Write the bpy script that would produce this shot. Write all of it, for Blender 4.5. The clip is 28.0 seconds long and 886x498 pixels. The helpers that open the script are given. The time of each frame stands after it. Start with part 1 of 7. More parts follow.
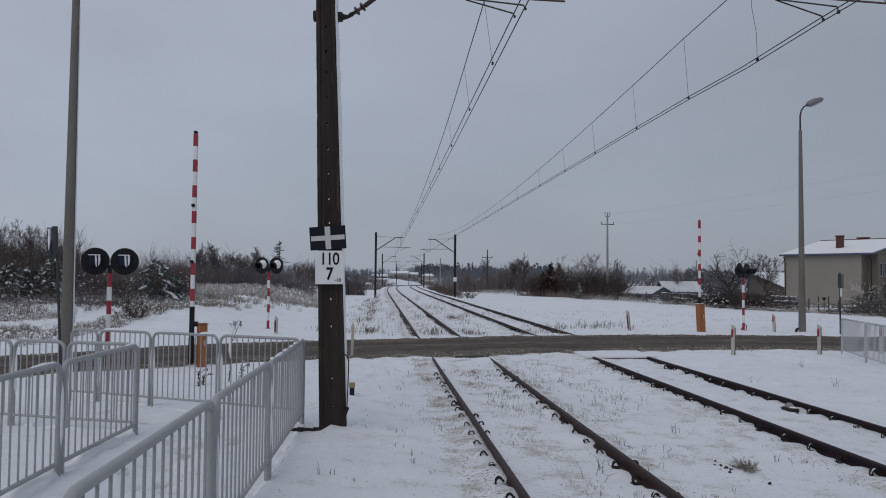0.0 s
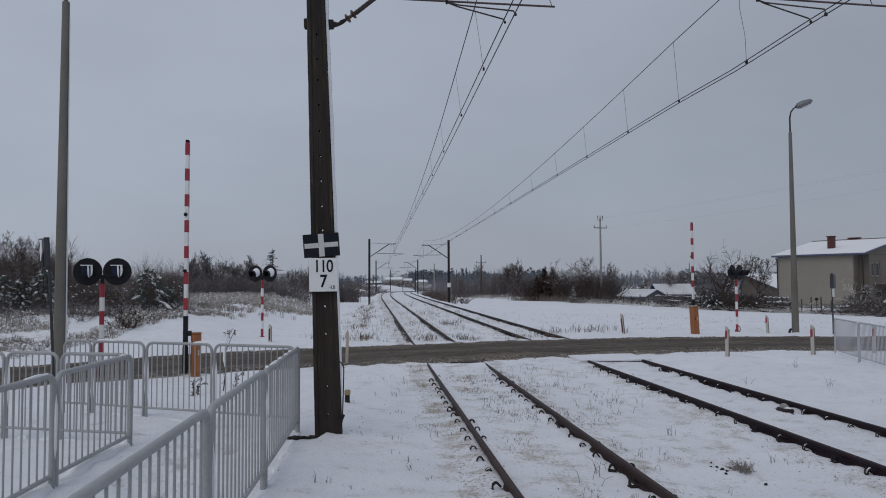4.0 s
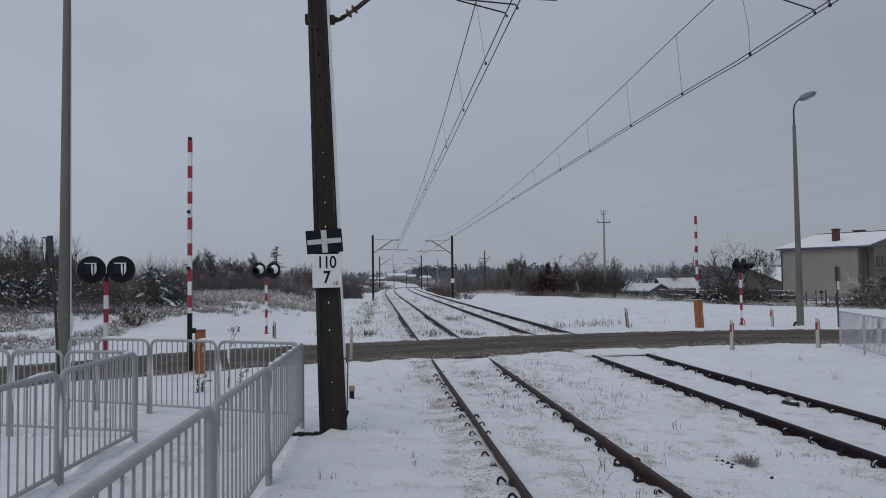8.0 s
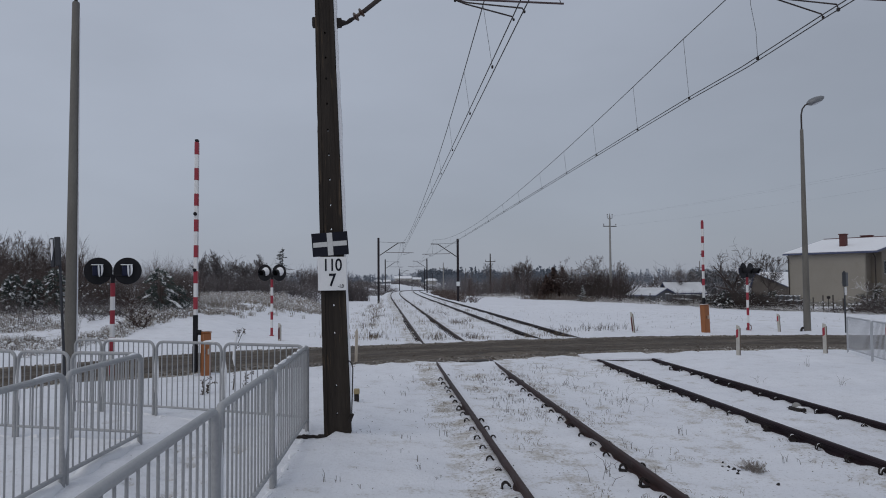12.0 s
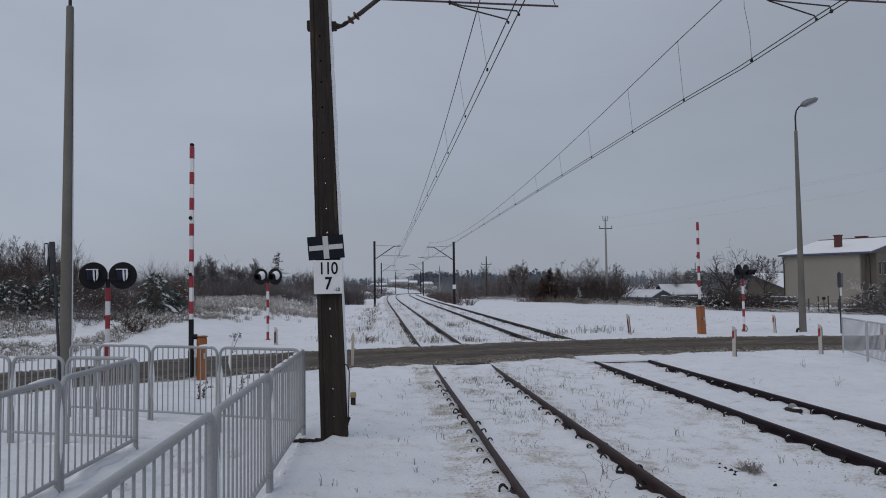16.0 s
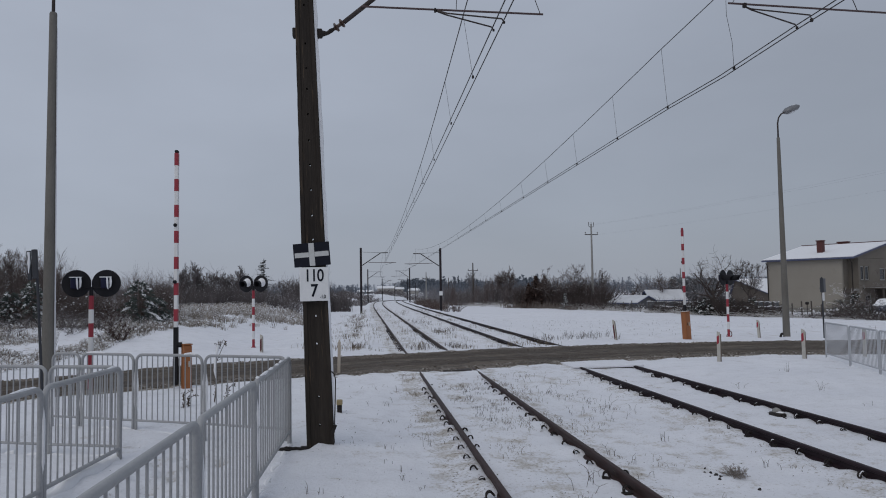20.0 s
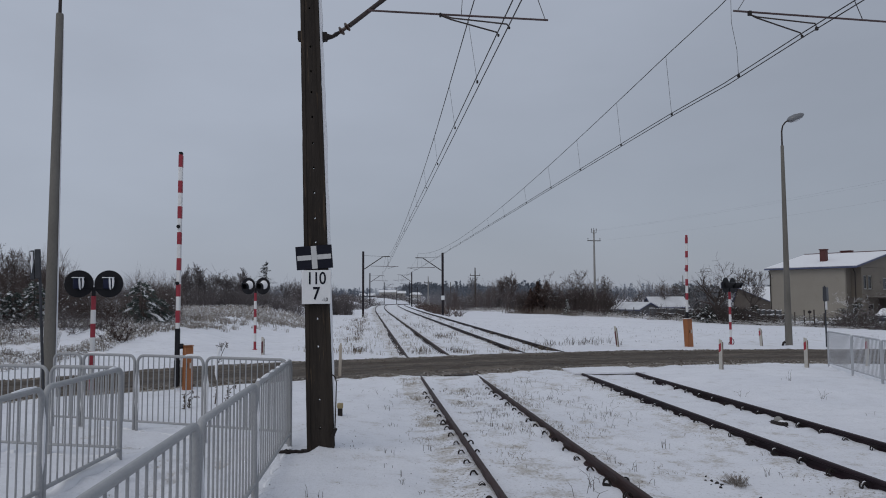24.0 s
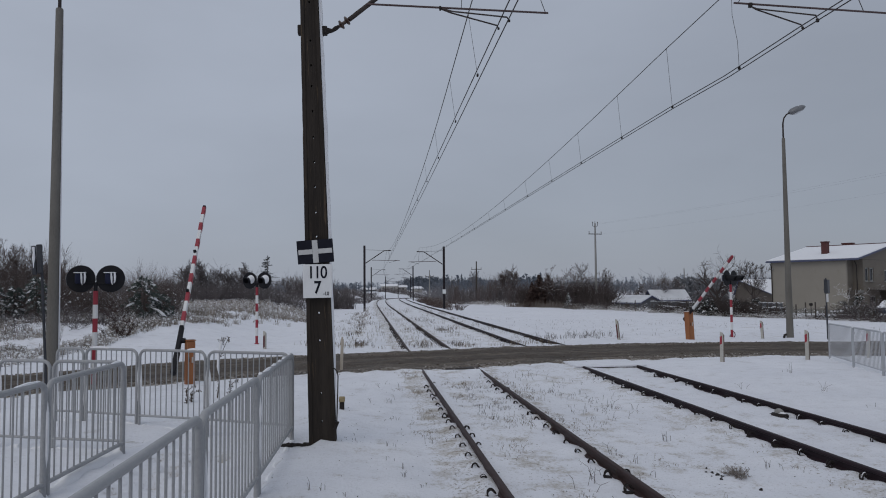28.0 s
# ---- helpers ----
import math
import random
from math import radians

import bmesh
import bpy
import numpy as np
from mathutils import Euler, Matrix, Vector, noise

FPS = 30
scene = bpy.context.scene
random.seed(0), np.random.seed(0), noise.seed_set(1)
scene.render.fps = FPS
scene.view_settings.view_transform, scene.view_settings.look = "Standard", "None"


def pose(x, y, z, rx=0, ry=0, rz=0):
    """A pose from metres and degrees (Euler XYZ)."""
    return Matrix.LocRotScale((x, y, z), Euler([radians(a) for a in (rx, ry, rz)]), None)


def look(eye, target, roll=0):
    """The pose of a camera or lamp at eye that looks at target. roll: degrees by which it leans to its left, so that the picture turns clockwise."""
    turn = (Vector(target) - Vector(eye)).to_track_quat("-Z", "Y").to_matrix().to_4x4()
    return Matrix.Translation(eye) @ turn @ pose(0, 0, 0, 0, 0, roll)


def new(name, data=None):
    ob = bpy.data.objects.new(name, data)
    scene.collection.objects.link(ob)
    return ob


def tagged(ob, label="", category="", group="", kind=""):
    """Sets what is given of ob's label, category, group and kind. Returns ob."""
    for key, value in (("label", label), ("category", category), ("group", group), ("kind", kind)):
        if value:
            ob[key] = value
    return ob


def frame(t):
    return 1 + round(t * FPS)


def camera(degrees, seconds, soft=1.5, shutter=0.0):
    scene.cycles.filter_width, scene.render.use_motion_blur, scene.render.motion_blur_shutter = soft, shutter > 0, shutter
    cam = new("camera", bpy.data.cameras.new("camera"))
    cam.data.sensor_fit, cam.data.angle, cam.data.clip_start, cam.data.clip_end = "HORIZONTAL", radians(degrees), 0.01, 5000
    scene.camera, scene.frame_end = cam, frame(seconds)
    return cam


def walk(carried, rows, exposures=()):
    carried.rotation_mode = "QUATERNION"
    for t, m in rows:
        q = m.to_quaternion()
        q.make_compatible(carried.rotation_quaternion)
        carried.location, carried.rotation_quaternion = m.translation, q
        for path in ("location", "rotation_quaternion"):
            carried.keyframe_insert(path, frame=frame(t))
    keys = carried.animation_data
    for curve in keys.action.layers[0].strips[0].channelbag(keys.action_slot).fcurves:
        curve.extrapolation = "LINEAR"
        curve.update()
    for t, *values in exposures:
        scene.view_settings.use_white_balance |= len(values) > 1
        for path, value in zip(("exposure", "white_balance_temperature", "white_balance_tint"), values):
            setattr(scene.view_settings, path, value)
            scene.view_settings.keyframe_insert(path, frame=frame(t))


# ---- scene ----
# The camera: held by hand at one spot, 2.1 m over the rails, turning a little.

def aimed(turn, tilt, lean, dx, dy, dz):
    m = Matrix.Translation((-2.21 + dx, dy, 2.13 + dz)) @ Matrix.Rotation(radians(-turn), 4, "Z")
    return m @ Matrix.Rotation(radians(90 + tilt), 4, "X") @ Matrix.Rotation(radians(lean), 4, "Z")


cam = camera(63.38, 28.0, soft=1.02)
# seconds; degrees right of the track, up, of lean; sway in metres
walk(cam, [
    (0, aimed(5.25, 2.16, 0.50, -0.000, -0.000, -0.000)),
    (0.5, aimed(5.63, 1.88, 0.61, 0.004, 0.004, -0.006)),
    (1, aimed(6.00, 1.70, 0.40, 0.005, -0.003, 0.004)),
    (1.5, aimed(6.25, 1.69, 0.16, -0.002, 0.015, 0.000)),
    (2, aimed(6.41, 1.87, 0.11, 0.002, -0.004, -0.001)),
    (2.5, aimed(6.30, 2.12, 0.02, -0.000, -0.006, 0.004)),
    (3, aimed(6.07, 2.35, 0.01, -0.002, -0.001, 0.006)),
    (3.5, aimed(5.88, 2.49, -0.12, -0.004, -0.006, -0.001)),
    (5.5, aimed(5.70, 2.87, -0.71, 0.001, -0.006, 0.002)),
    (6, aimed(5.66, 2.83, -0.79, -0.001, -0.001, 0.002)),
    (6.5, aimed(5.61, 2.74, -0.94, 0.001, 0.007, 0.001)),
    (7, aimed(5.56, 2.56, -0.93, -0.000, 0.012, -0.002)),
    (7.5, aimed(5.48, 2.39, -0.73, -0.002, 0.013, -0.002)),
    (8, aimed(5.49, 2.28, -0.71, 0.002, 0.018, -0.006)),
    (8.5, aimed(5.56, 2.19, -0.48, 0.008, 0.007, -0.003)),
    (9, aimed(5.53, 2.21, -0.43, 0.003, 0.005, -0.004)),
    (9.5, aimed(5.41, 2.22, -0.29, 0.003, 0.019, -0.004)),
    (10, aimed(5.29, 2.20, -0.27, 0.005, 0.014, -0.006)),
    (10.5, aimed(5.19, 2.21, -0.19, 0.003, 0.014, 0.003)),
    (11, aimed(5.08, 2.35, -0.18, 0.002, 0.022, -0.004)),
    (11.5, aimed(5.05, 2.46, -0.39, 0.003, 0.029, -0.005)),
    (12, aimed(5.04, 2.53, -0.39, 0.003, 0.026, -0.002)),
    (12.5, aimed(5.11, 2.59, -0.35, 0.001, 0.032, -0.005)),
    (14.5, aimed(5.18, 2.65, -0.51, 0.002, 0.034, -0.004)),
    (15, aimed(5.24, 2.69, -0.77, 0.008, 0.022, -0.004)),
    (15.5, aimed(5.31, 2.72, -0.76, 0.005, 0.032, 0.001)),
    (16, aimed(5.36, 2.77, -0.70, 0.004, 0.029, -0.006)),
    (16.5, aimed(5.46, 2.81, -0.58, -0.000, 0.019, 0.003)),
    (17, aimed(5.53, 2.90, -0.33, 0.004, 0.015, 0.006)),
    (17.5, aimed(5.73, 3.13, -0.41, 0.005, 0.015, 0.002)),
    (18, aimed(5.88, 3.29, -0.45, 0.005, 0.023, 0.002)),
    (18.5, aimed(6.08, 3.41, -0.64, 0.007, 0.023, 0.000)),
    (19, aimed(6.29, 3.45, -0.75, 0.002, 0.030, -0.005)),
    (19.5, aimed(6.39, 3.36, -0.95, 0.008, 0.024, -0.001)),
    (20, aimed(6.44, 3.27, -0.92, 0.009, 0.017, -0.003)),
    (20.5, aimed(6.42, 3.21, -0.71, 0.003, 0.017, -0.002)),
    (21, aimed(6.39, 3.22, -0.58, 0.008, 0.012, 0.001)),
    (21.5, aimed(6.37, 3.32, -0.60, 0.003, 0.021, -0.004)),
    (23.5, aimed(6.23, 3.64, -0.35, 0.006, 0.014, -0.004)),
    (24, aimed(6.25, 3.63, -0.26, 0.008, 0.021, -0.005)),
    (24.5, aimed(6.30, 3.51, -0.26, 0.007, 0.026, -0.004)),
    (25, aimed(6.35, 3.40, -0.23, 0.010, 0.028, -0.004)),
    (25.5, aimed(6.41, 3.29, -0.33, 0.009, 0.010, -0.003)),
    (26, aimed(6.37, 3.24, -0.54, 0.008, 0.012, -0.003)),
    (26.5, aimed(6.32, 3.26, -0.54, 0.008, 0.016, -0.005)),
    (27, aimed(6.24, 3.25, -0.45, 0.009, 0.023, -0.005)),
    (27.5, aimed(6.19, 3.20, -0.54, 0.009, 0.017, -0.005)),
    (28, aimed(6.15, 3.14, -0.47, 0.012, 0.005, -0.009)),
], exposures=[(0, -0.02), (20, -0.02), (26, 0.0), (28, -0.05)])

# ---- light: a closed winter overcast ----
world = bpy.data.worlds.new("overcast")
scene.world = world
world.use_nodes = True
wn, wl = world.node_tree.nodes, world.node_tree.links
wn.clear()
w_out = wn.new("ShaderNodeOutputWorld")
w_bg = wn.new("ShaderNodeBackground")
w_sky = wn.new("ShaderNodeTexSky")
w_sky.sky_type = "NISHITA"
w_sky.sun_disc = False
w_sky.sun_elevation, w_sky.sun_rotation = radians(16), radians(215)
w_tc = wn.new("ShaderNodeTexCoord")
w_sep = wn.new("ShaderNodeSeparateXYZ")
w_ramp = wn.new("ShaderNodeValToRGB")
w_ramp.color_ramp.elements[0].position, w_ramp.color_ramp.elements[0].color = 0.0, (3.01, 3.32, 3.97, 1)
w_ramp.color_ramp.elements[1].position, w_ramp.color_ramp.elements[1].color = 1.0, (3.78, 4.2, 5.06, 1)
for at, col in ((0.1, (3.04, 3.38, 4.06, 1)), (0.3, (3.33, 3.69, 4.43, 1)), (0.5, (3.58, 3.97, 4.76, 1))):
    w_ramp.color_ramp.elements.new(at).color = col
w_map = wn.new("ShaderNodeMapping")
w_map.inputs["Scale"].default_value = (1.0, 1.0, 2.6)
w_cloud = wn.new("ShaderNodeTexNoise")
w_cloud.inputs["Scale"].default_value, w_cloud.inputs["Detail"].default_value = 2.2, 5.0
w_cr = wn.new("ShaderNodeMapRange")
w_cr.inputs["From Min"].default_value, w_cr.inputs["From Max"].default_value = 0.3, 0.7
w_cr.inputs["To Min"].default_value, w_cr.inputs["To Max"].default_value = 0.93, 1.07
w_mul = wn.new("ShaderNodeMix")
w_mul.data_type, w_mul.blend_type = "RGBA", "MULTIPLY"
w_mul.inputs["Factor"].default_value = 1.0
w_mix = wn.new("ShaderNodeMix")
w_mix.data_type = "RGBA"
w_mix.inputs["Factor"].default_value = 0.96
wl.new(w_tc.outputs["Generated"], w_sep.inputs[0])
wl.new(w_sep.outputs["Z"], w_ramp.inputs[0])
wl.new(w_tc.outputs["Generated"], w_map.inputs[0])
wl.new(w_map.outputs[0], w_cloud.inputs["Vector"])
wl.new(w_cloud.outputs["Fac"], w_cr.inputs["Value"])
wl.new(w_ramp.outputs[0], w_mul.inputs["A"])
w_side = wn.new("ShaderNodeMapRange")
for key, value in (("From Min", -0.55), ("From Max", 0.55), ("To Min", 1.15), ("To Max", 0.88)):
    w_side.inputs[key].default_value = value
w_both = wn.new("ShaderNodeMath")
w_both.operation = "MULTIPLY"
wl.new(w_sep.outputs["X"], w_side.inputs["Value"])
wl.new(w_cr.outputs[0], w_both.inputs[0])
wl.new(w_side.outputs[0], w_both.inputs[1])
wl.new(w_both.outputs[0], w_mul.inputs["B"])
wl.new(w_sky.outputs[0], w_mix.inputs["A"])
wl.new(w_mul.outputs["Result"], w_mix.inputs["B"])
wl.new(w_mix.outputs["Result"], w_bg.inputs["Color"])
w_bg.inputs["Strength"].default_value = 0.107
wl.new(w_bg.outputs[0], w_out.inputs[0])

sun = new("sun", bpy.data.lights.new("sun", "SUN"))
sun.data.energy, sun.data.angle, sun.data.color = 0.55, radians(40), (1.0, 0.92, 0.82)
sun.matrix_world = look((-30, -40, 60), (0, 0, 0))
scene.view_settings.exposure = 0.0

# ---- materials ----


def nodes_of(m):
    m.use_nodes = True
    nt = m.node_tree
    return nt, nt.nodes, nt.links, nt.nodes["Principled BSDF"]


def noise_node(nt, vec, scale, detail=4.0, rough=0.55):
    n = nt.nodes.new("ShaderNodeTexNoise")
    n.inputs["Scale"].default_value, n.inputs["Detail"].default_value = scale, detail
    n.inputs["Roughness"].default_value = rough
    nt.links.new(vec, n.inputs["Vector"])
    return n.outputs["Fac"]


def remap(nt, value, a, b, c=0.0, d=1.0):
    n = nt.nodes.new("ShaderNodeMapRange")
    for key, v in (("From Min", a), ("From Max", b), ("To Min", c), ("To Max", d)):
        n.inputs[key].default_value = v
    nt.links.new(value, n.inputs["Value"])
    return n.outputs[0]


def blend(nt, fac, a, b):
    n = nt.nodes.new("ShaderNodeMix")
    n.data_type = "RGBA"
    if isinstance(fac, float):
        n.inputs["Factor"].default_value = fac
    else:
        nt.links.new(fac, n.inputs["Factor"])
    for key, v in (("A", a), ("B", b)):
        if isinstance(v, tuple):
            n.inputs[key].default_value = (*v, 1)
        else:
            nt.links.new(v, n.inputs[key])
    return n.outputs["Result"]


def calc(nt, op, a, b):
    n = nt.nodes.new("ShaderNodeMath")
    n.operation = op
    for i, v in enumerate((a, b)):
        if isinstance(v, (int, float)):
            n.inputs[i].default_value = v
        else:
            nt.links.new(v, n.inputs[i])
    return n.outputs[0]


SNOW = (0.80, 0.81, 0.83)


def surface(name, c1, c2, coarse=2.0, fine=30.0, rough=0.7, metal=0.0, bump=0.2, step=0.01, snow=0.0, stretch=None,
            wear=None, wear_at=0.62, vary=0.0, spec=0.5):
    """Two-scale coloured surface with fine relief; snow: how much of it lies on upward faces."""
    m = bpy.data.materials.new(name)
    nt, n, l, bsdf = nodes_of(m)
    tc = n.new("ShaderNodeTexCoord")
    vec = tc.outputs["Object"]
    if stretch:
        mp = n.new("ShaderNodeMapping")
        mp.inputs["Scale"].default_value = stretch
        l.new(vec, mp.inputs[0])
        vec = mp.outputs[0]
    a = noise_node(nt, vec, coarse)
    b = noise_node(nt, vec, fine, 3.0)
    f = calc(nt, "ADD", calc(nt, "MULTIPLY", remap(nt, a, 0.3, 0.7), 0.6), calc(nt, "MULTIPLY", remap(nt, b, 0.3, 0.7), 0.4))
    col = blend(nt, f, c1, c2)
    if wear:
        col = blend(nt, remap(nt, noise_node(nt, vec, coarse * 3.1, 6.0, 0.7), wear_at, wear_at + 0.06), col, wear)
    if vary:
        info = n.new("ShaderNodeObjectInfo")
        col = blend(nt, calc(nt, "MULTIPLY", info.outputs["Random"], vary), col, c1)
    if snow:
        geo = n.new("ShaderNodeNewGeometry")
        sep = n.new("ShaderNodeSeparateXYZ")
        l.new(geo.outputs["Normal"], sep.inputs[0])
        up = calc(nt, "ADD", sep.outputs["Z"], calc(nt, "MULTIPLY", calc(nt, "SUBTRACT", noise_node(nt, tc.outputs["Object"], 3.0, 4.0), 0.5), 1.6))
        col = blend(nt, remap(nt, up, 1.0 - snow, 1.12 - snow), col, SNOW)
    l.new(col, bsdf.inputs["Base Color"])
    l.new(remap(nt, b, 0.2, 0.8, max(rough - 0.12, 0.05), min(rough + 0.12, 1.0)), bsdf.inputs["Roughness"])
    bsdf.inputs["Metallic"].default_value = metal
    bsdf.inputs["Specular IOR Level"].default_value = spec
    if bump:
        bn = n.new("ShaderNodeBump")
        bn.inputs["Strength"].default_value, bn.inputs["Distance"].default_value = bump, step
        l.new(b, bn.inputs["Height"])
        l.new(bn.outputs[0], bsdf.inputs["Normal"])
    return m


def snow_ground():
    """Thin snow, with grit and dead grass showing beside the rails and slush thrown off the road."""
    m = bpy.data.materials.new("trodden_snow")
    nt, n, l, bsdf = nodes_of(m)
    tc = n.new("ShaderNodeTexCoord")
    vec = tc.outputs["Object"]
    big, mid, fine = noise_node(nt, vec, 0.45, 5.0), noise_node(nt, vec, 2.3, 6.0, 0.62), noise_node(nt, vec, 22.0, 6.0, 0.72)
    col = blend(nt, remap(nt, big, 0.32, 0.68), (0.82, 0.83, 0.865), (0.757, 0.769, 0.81))
    col = blend(nt, remap(nt, mid, 0.48, 0.74, 0.0, 0.5), col, (0.63, 0.635, 0.66))
    col = blend(nt, remap(nt, fine, 0.53, 0.74, 0.0, 0.55), col, (0.52, 0.515, 0.52))
    dirt_shade = n.new("ShaderNodeAttribute")
    dirt_shade.attribute_name = "dirt_shade"
    bands = calc(nt, "MULTIPLY", dirt_shade.outputs["Fac"], 0.17)
    spots = calc(nt, "ADD", calc(nt, "ADD", calc(nt, "MULTIPLY", mid, 0.6), calc(nt, "MULTIPLY", fine, 0.4)), bands)
    col = blend(nt, remap(nt, spots, 0.59, 0.74, 0.0, 0.8), col, (0.37, 0.32, 0.245))
    col = blend(nt, remap(nt, calc(nt, "ADD", fine, calc(nt, "MULTIPLY", bands, 1.0)), 0.70, 0.78), col, (0.12, 0.095, 0.065))
    slush = n.new("ShaderNodeAttribute")
    slush.attribute_name = "slush"
    f = calc(nt, "ADD", slush.outputs["Fac"], calc(nt, "MULTIPLY", calc(nt, "SUBTRACT", calc(nt, "ADD", calc(nt, "MULTIPLY", mid, 0.5), calc(nt, "MULTIPLY", fine, 0.5)), 0.5), 2.2))
    col = blend(nt, remap(nt, f, 0.45, 0.75, 0.0, 0.9), col, (0.17, 0.14, 0.105))
    l.new(col, bsdf.inputs["Base Color"])
    bsdf.inputs["Roughness"].default_value = 0.85
    bsdf.inputs["Specular IOR Level"].default_value = 0.25
    bn = n.new("ShaderNodeBump")
    bn.inputs["Strength"].default_value, bn.inputs["Distance"].default_value = 0.95, 0.055
    l.new(calc(nt, "ADD", calc(nt, "MULTIPLY", mid, 0.6), calc(nt, "MULTIPLY", fine, 0.4)), bn.inputs["Height"])
    l.new(bn.outputs[0], bsdf.inputs["Normal"])
    return m


def slush_road():
    """Wet asphalt under brown slush, rutted along the way of the wheels."""
    m = bpy.data.materials.new("slushy_asphalt")
    nt, n, l, bsdf = nodes_of(m)
    uv = n.new("ShaderNodeUVMap")
    mp = n.new("ShaderNodeMapping")
    mp.inputs["Scale"].default_value = (0.26, 1.1, 1.0)
    l.new(uv.outputs[0], mp.inputs[0])
    sep = n.new("ShaderNodeSeparateXYZ")
    l.new(uv.outputs[0], sep.inputs[0])
    patch, grain, grit = noise_node(nt, mp.outputs[0], 1.6, 6.0, 0.65), noise_node(nt, uv.outputs[0], 2.6, 7.0, 0.72), noise_node(nt, uv.outputs[0], 11.0, 5.0, 0.7)
    col = blend(nt, remap(nt, patch, 0.40, 0.60), (0.056, 0.046, 0.038), (0.150, 0.124, 0.099))
    col = blend(nt, remap(nt, grain, 0.45, 0.62, 0.0, 0.7), col, (0.076, 0.060, 0.045))
    col = blend(nt, remap(nt, grit, 0.56, 0.70, 0.0, 0.6), col, (0.055, 0.046, 0.038))
    edge = calc(nt, "ABSOLUTE", sep.outputs["Y"], 0.0)
    rut = calc(nt, "MULTIPLY", remap(nt, edge, 0.45, 0.8), remap(nt, edge, 1.6, 1.2))
    rut = calc(nt, "MULTIPLY", rut, remap(nt, patch, 0.35, 0.6, 0.25, 0.85))
    col = blend(nt, rut, col, (0.060, 0.045, 0.033))
    pale = calc(nt, "ADD", remap(nt, edge, 1.6, 2.8, 0.0, 0.09), calc(nt, "ADD", calc(nt, "MULTIPLY", grain, 0.55), calc(nt, "MULTIPLY", grit, 0.45)))
    col = blend(nt, remap(nt, pale, 0.56, 0.66, 0.0, 0.75), col, (0.34, 0.315, 0.28))
    l.new(col, bsdf.inputs["Base Color"])
    l.new(remap(nt, grain, 0.3, 0.7, 0.6, 0.95), bsdf.inputs["Roughness"])
    bsdf.inputs["Specular IOR Level"].default_value = 0.2
    bn = n.new("ShaderNodeBump")
    bn.inputs["Strength"].default_value, bn.inputs["Distance"].default_value = 0.9, 0.06
    l.new(grain, bn.inputs["Height"])
    l.new(bn.outputs[0], bsdf.inputs["Normal"])
    return m


M_SNOW = snow_ground()
M_ROAD = slush_road()
M_CAP = surface("lying_snow", (0.76, 0.765, 0.785), (0.83, 0.835, 0.85), 3, 40, 0.85, bump=0.4)
M_ROOFSNOW = surface("thin_roof_snow", (0.50, 0.51, 0.53), (0.68, 0.69, 0.71), 0.8, 14, 0.85, bump=0.4)
M_RAIL = surface("rusty_rail", (0.019, 0.011, 0.0115), (0.058, 0.034, 0.031), 1.5, 18, 0.55, 0.0, 0.1, 0.002, stretch=(1, 0.2, 1), spec=0.14)
M_DARKRAIL = surface("dark_rail", (0.012, 0.0085, 0.0115), (0.031, 0.019, 0.023), 1.5, 18, 0.55, 0.0, 0.1, 0.002, stretch=(1, 0.2, 1), spec=0.12)
M_CLIP = surface("dark_iron", (0.014, 0.012, 0.012), (0.036, 0.029, 0.026), 4, 30, 0.65, 0.0, spec=0.2)
M_MAST = surface("tarred_mast", (0.016, 0.0135, 0.0125), (0.053, 0.044, 0.037), 1.8, 16, 0.85, bump=0.7, step=0.008, stretch=(3.4, 3.4, 0.24), wear=(0.078, 0.058, 0.041), wear_at=0.59, spec=0.15)
M_FARMAST = surface("far_mast_steel", (0.022, 0.019, 0.022), (0.042, 0.037, 0.041), 2, 16, 0.8, spec=0.1)
M_IRON = surface("weathered_iron", (0.028, 0.024, 0.024), (0.07, 0.056, 0.052), 3, 26, 0.7, 0.0, 0.3, spec=0.2)
M_RUSTTUBE = surface("red_oxide_tube", (0.062, 0.040, 0.041), (0.10, 0.066, 0.066), 2, 20, 0.65, 0.2)
M_WIRE = surface("aged_copper_wire", (0.025, 0.022, 0.022), (0.05, 0.043, 0.04), 2, 20, 0.6, 0.4, 0.0)
M_FARWIRE = surface("grey_wire", (0.20, 0.205, 0.23), (0.26, 0.265, 0.29), 2, 20, 0.6, 0.0, 0.0)
M_PORC = surface("brown_porcelain", (0.045, 0.026, 0.02), (0.075, 0.045, 0.034), 4, 30, 0.3)
M_FENCE = surface("galvanised_paint", (0.28, 0.285, 0.292), (0.40, 0.405, 0.412), 1.6, 34, 0.55, 0.0, 0.15, 0.002, wear=(0.25, 0.24, 0.225), wear_at=0.66, spec=0.35)
M_PALEFENCE = surface("frosted_fence", (0.38, 0.39, 0.41), (0.50, 0.51, 0.53), 1.6, 34, 0.6, 0.0, 0.15, 0.002, spec=0.3)
M_WHITE = surface("white_paint", (0.66, 0.66, 0.66), (0.78, 0.78, 0.77), 3, 30, 0.5, bump=0.15, wear=(0.50, 0.49, 0.47), wear_at=0.67)
M_RED = surface("red_paint", (0.26, 0.017, 0.032), (0.34, 0.032, 0.05), 3, 30, 0.5, bump=0.15, wear=(0.20, 0.04, 0.036), wear_at=0.66)
M_BLACK = surface("black_paint", (0.008, 0.008, 0.010), (0.020, 0.020, 0.024), 4, 30, 0.6, spec=0.2)
M_NAVY = surface("blue_black_case", (0.011, 0.0135, 0.034), (0.020, 0.024, 0.056), 4, 30, 0.6, spec=0.2)
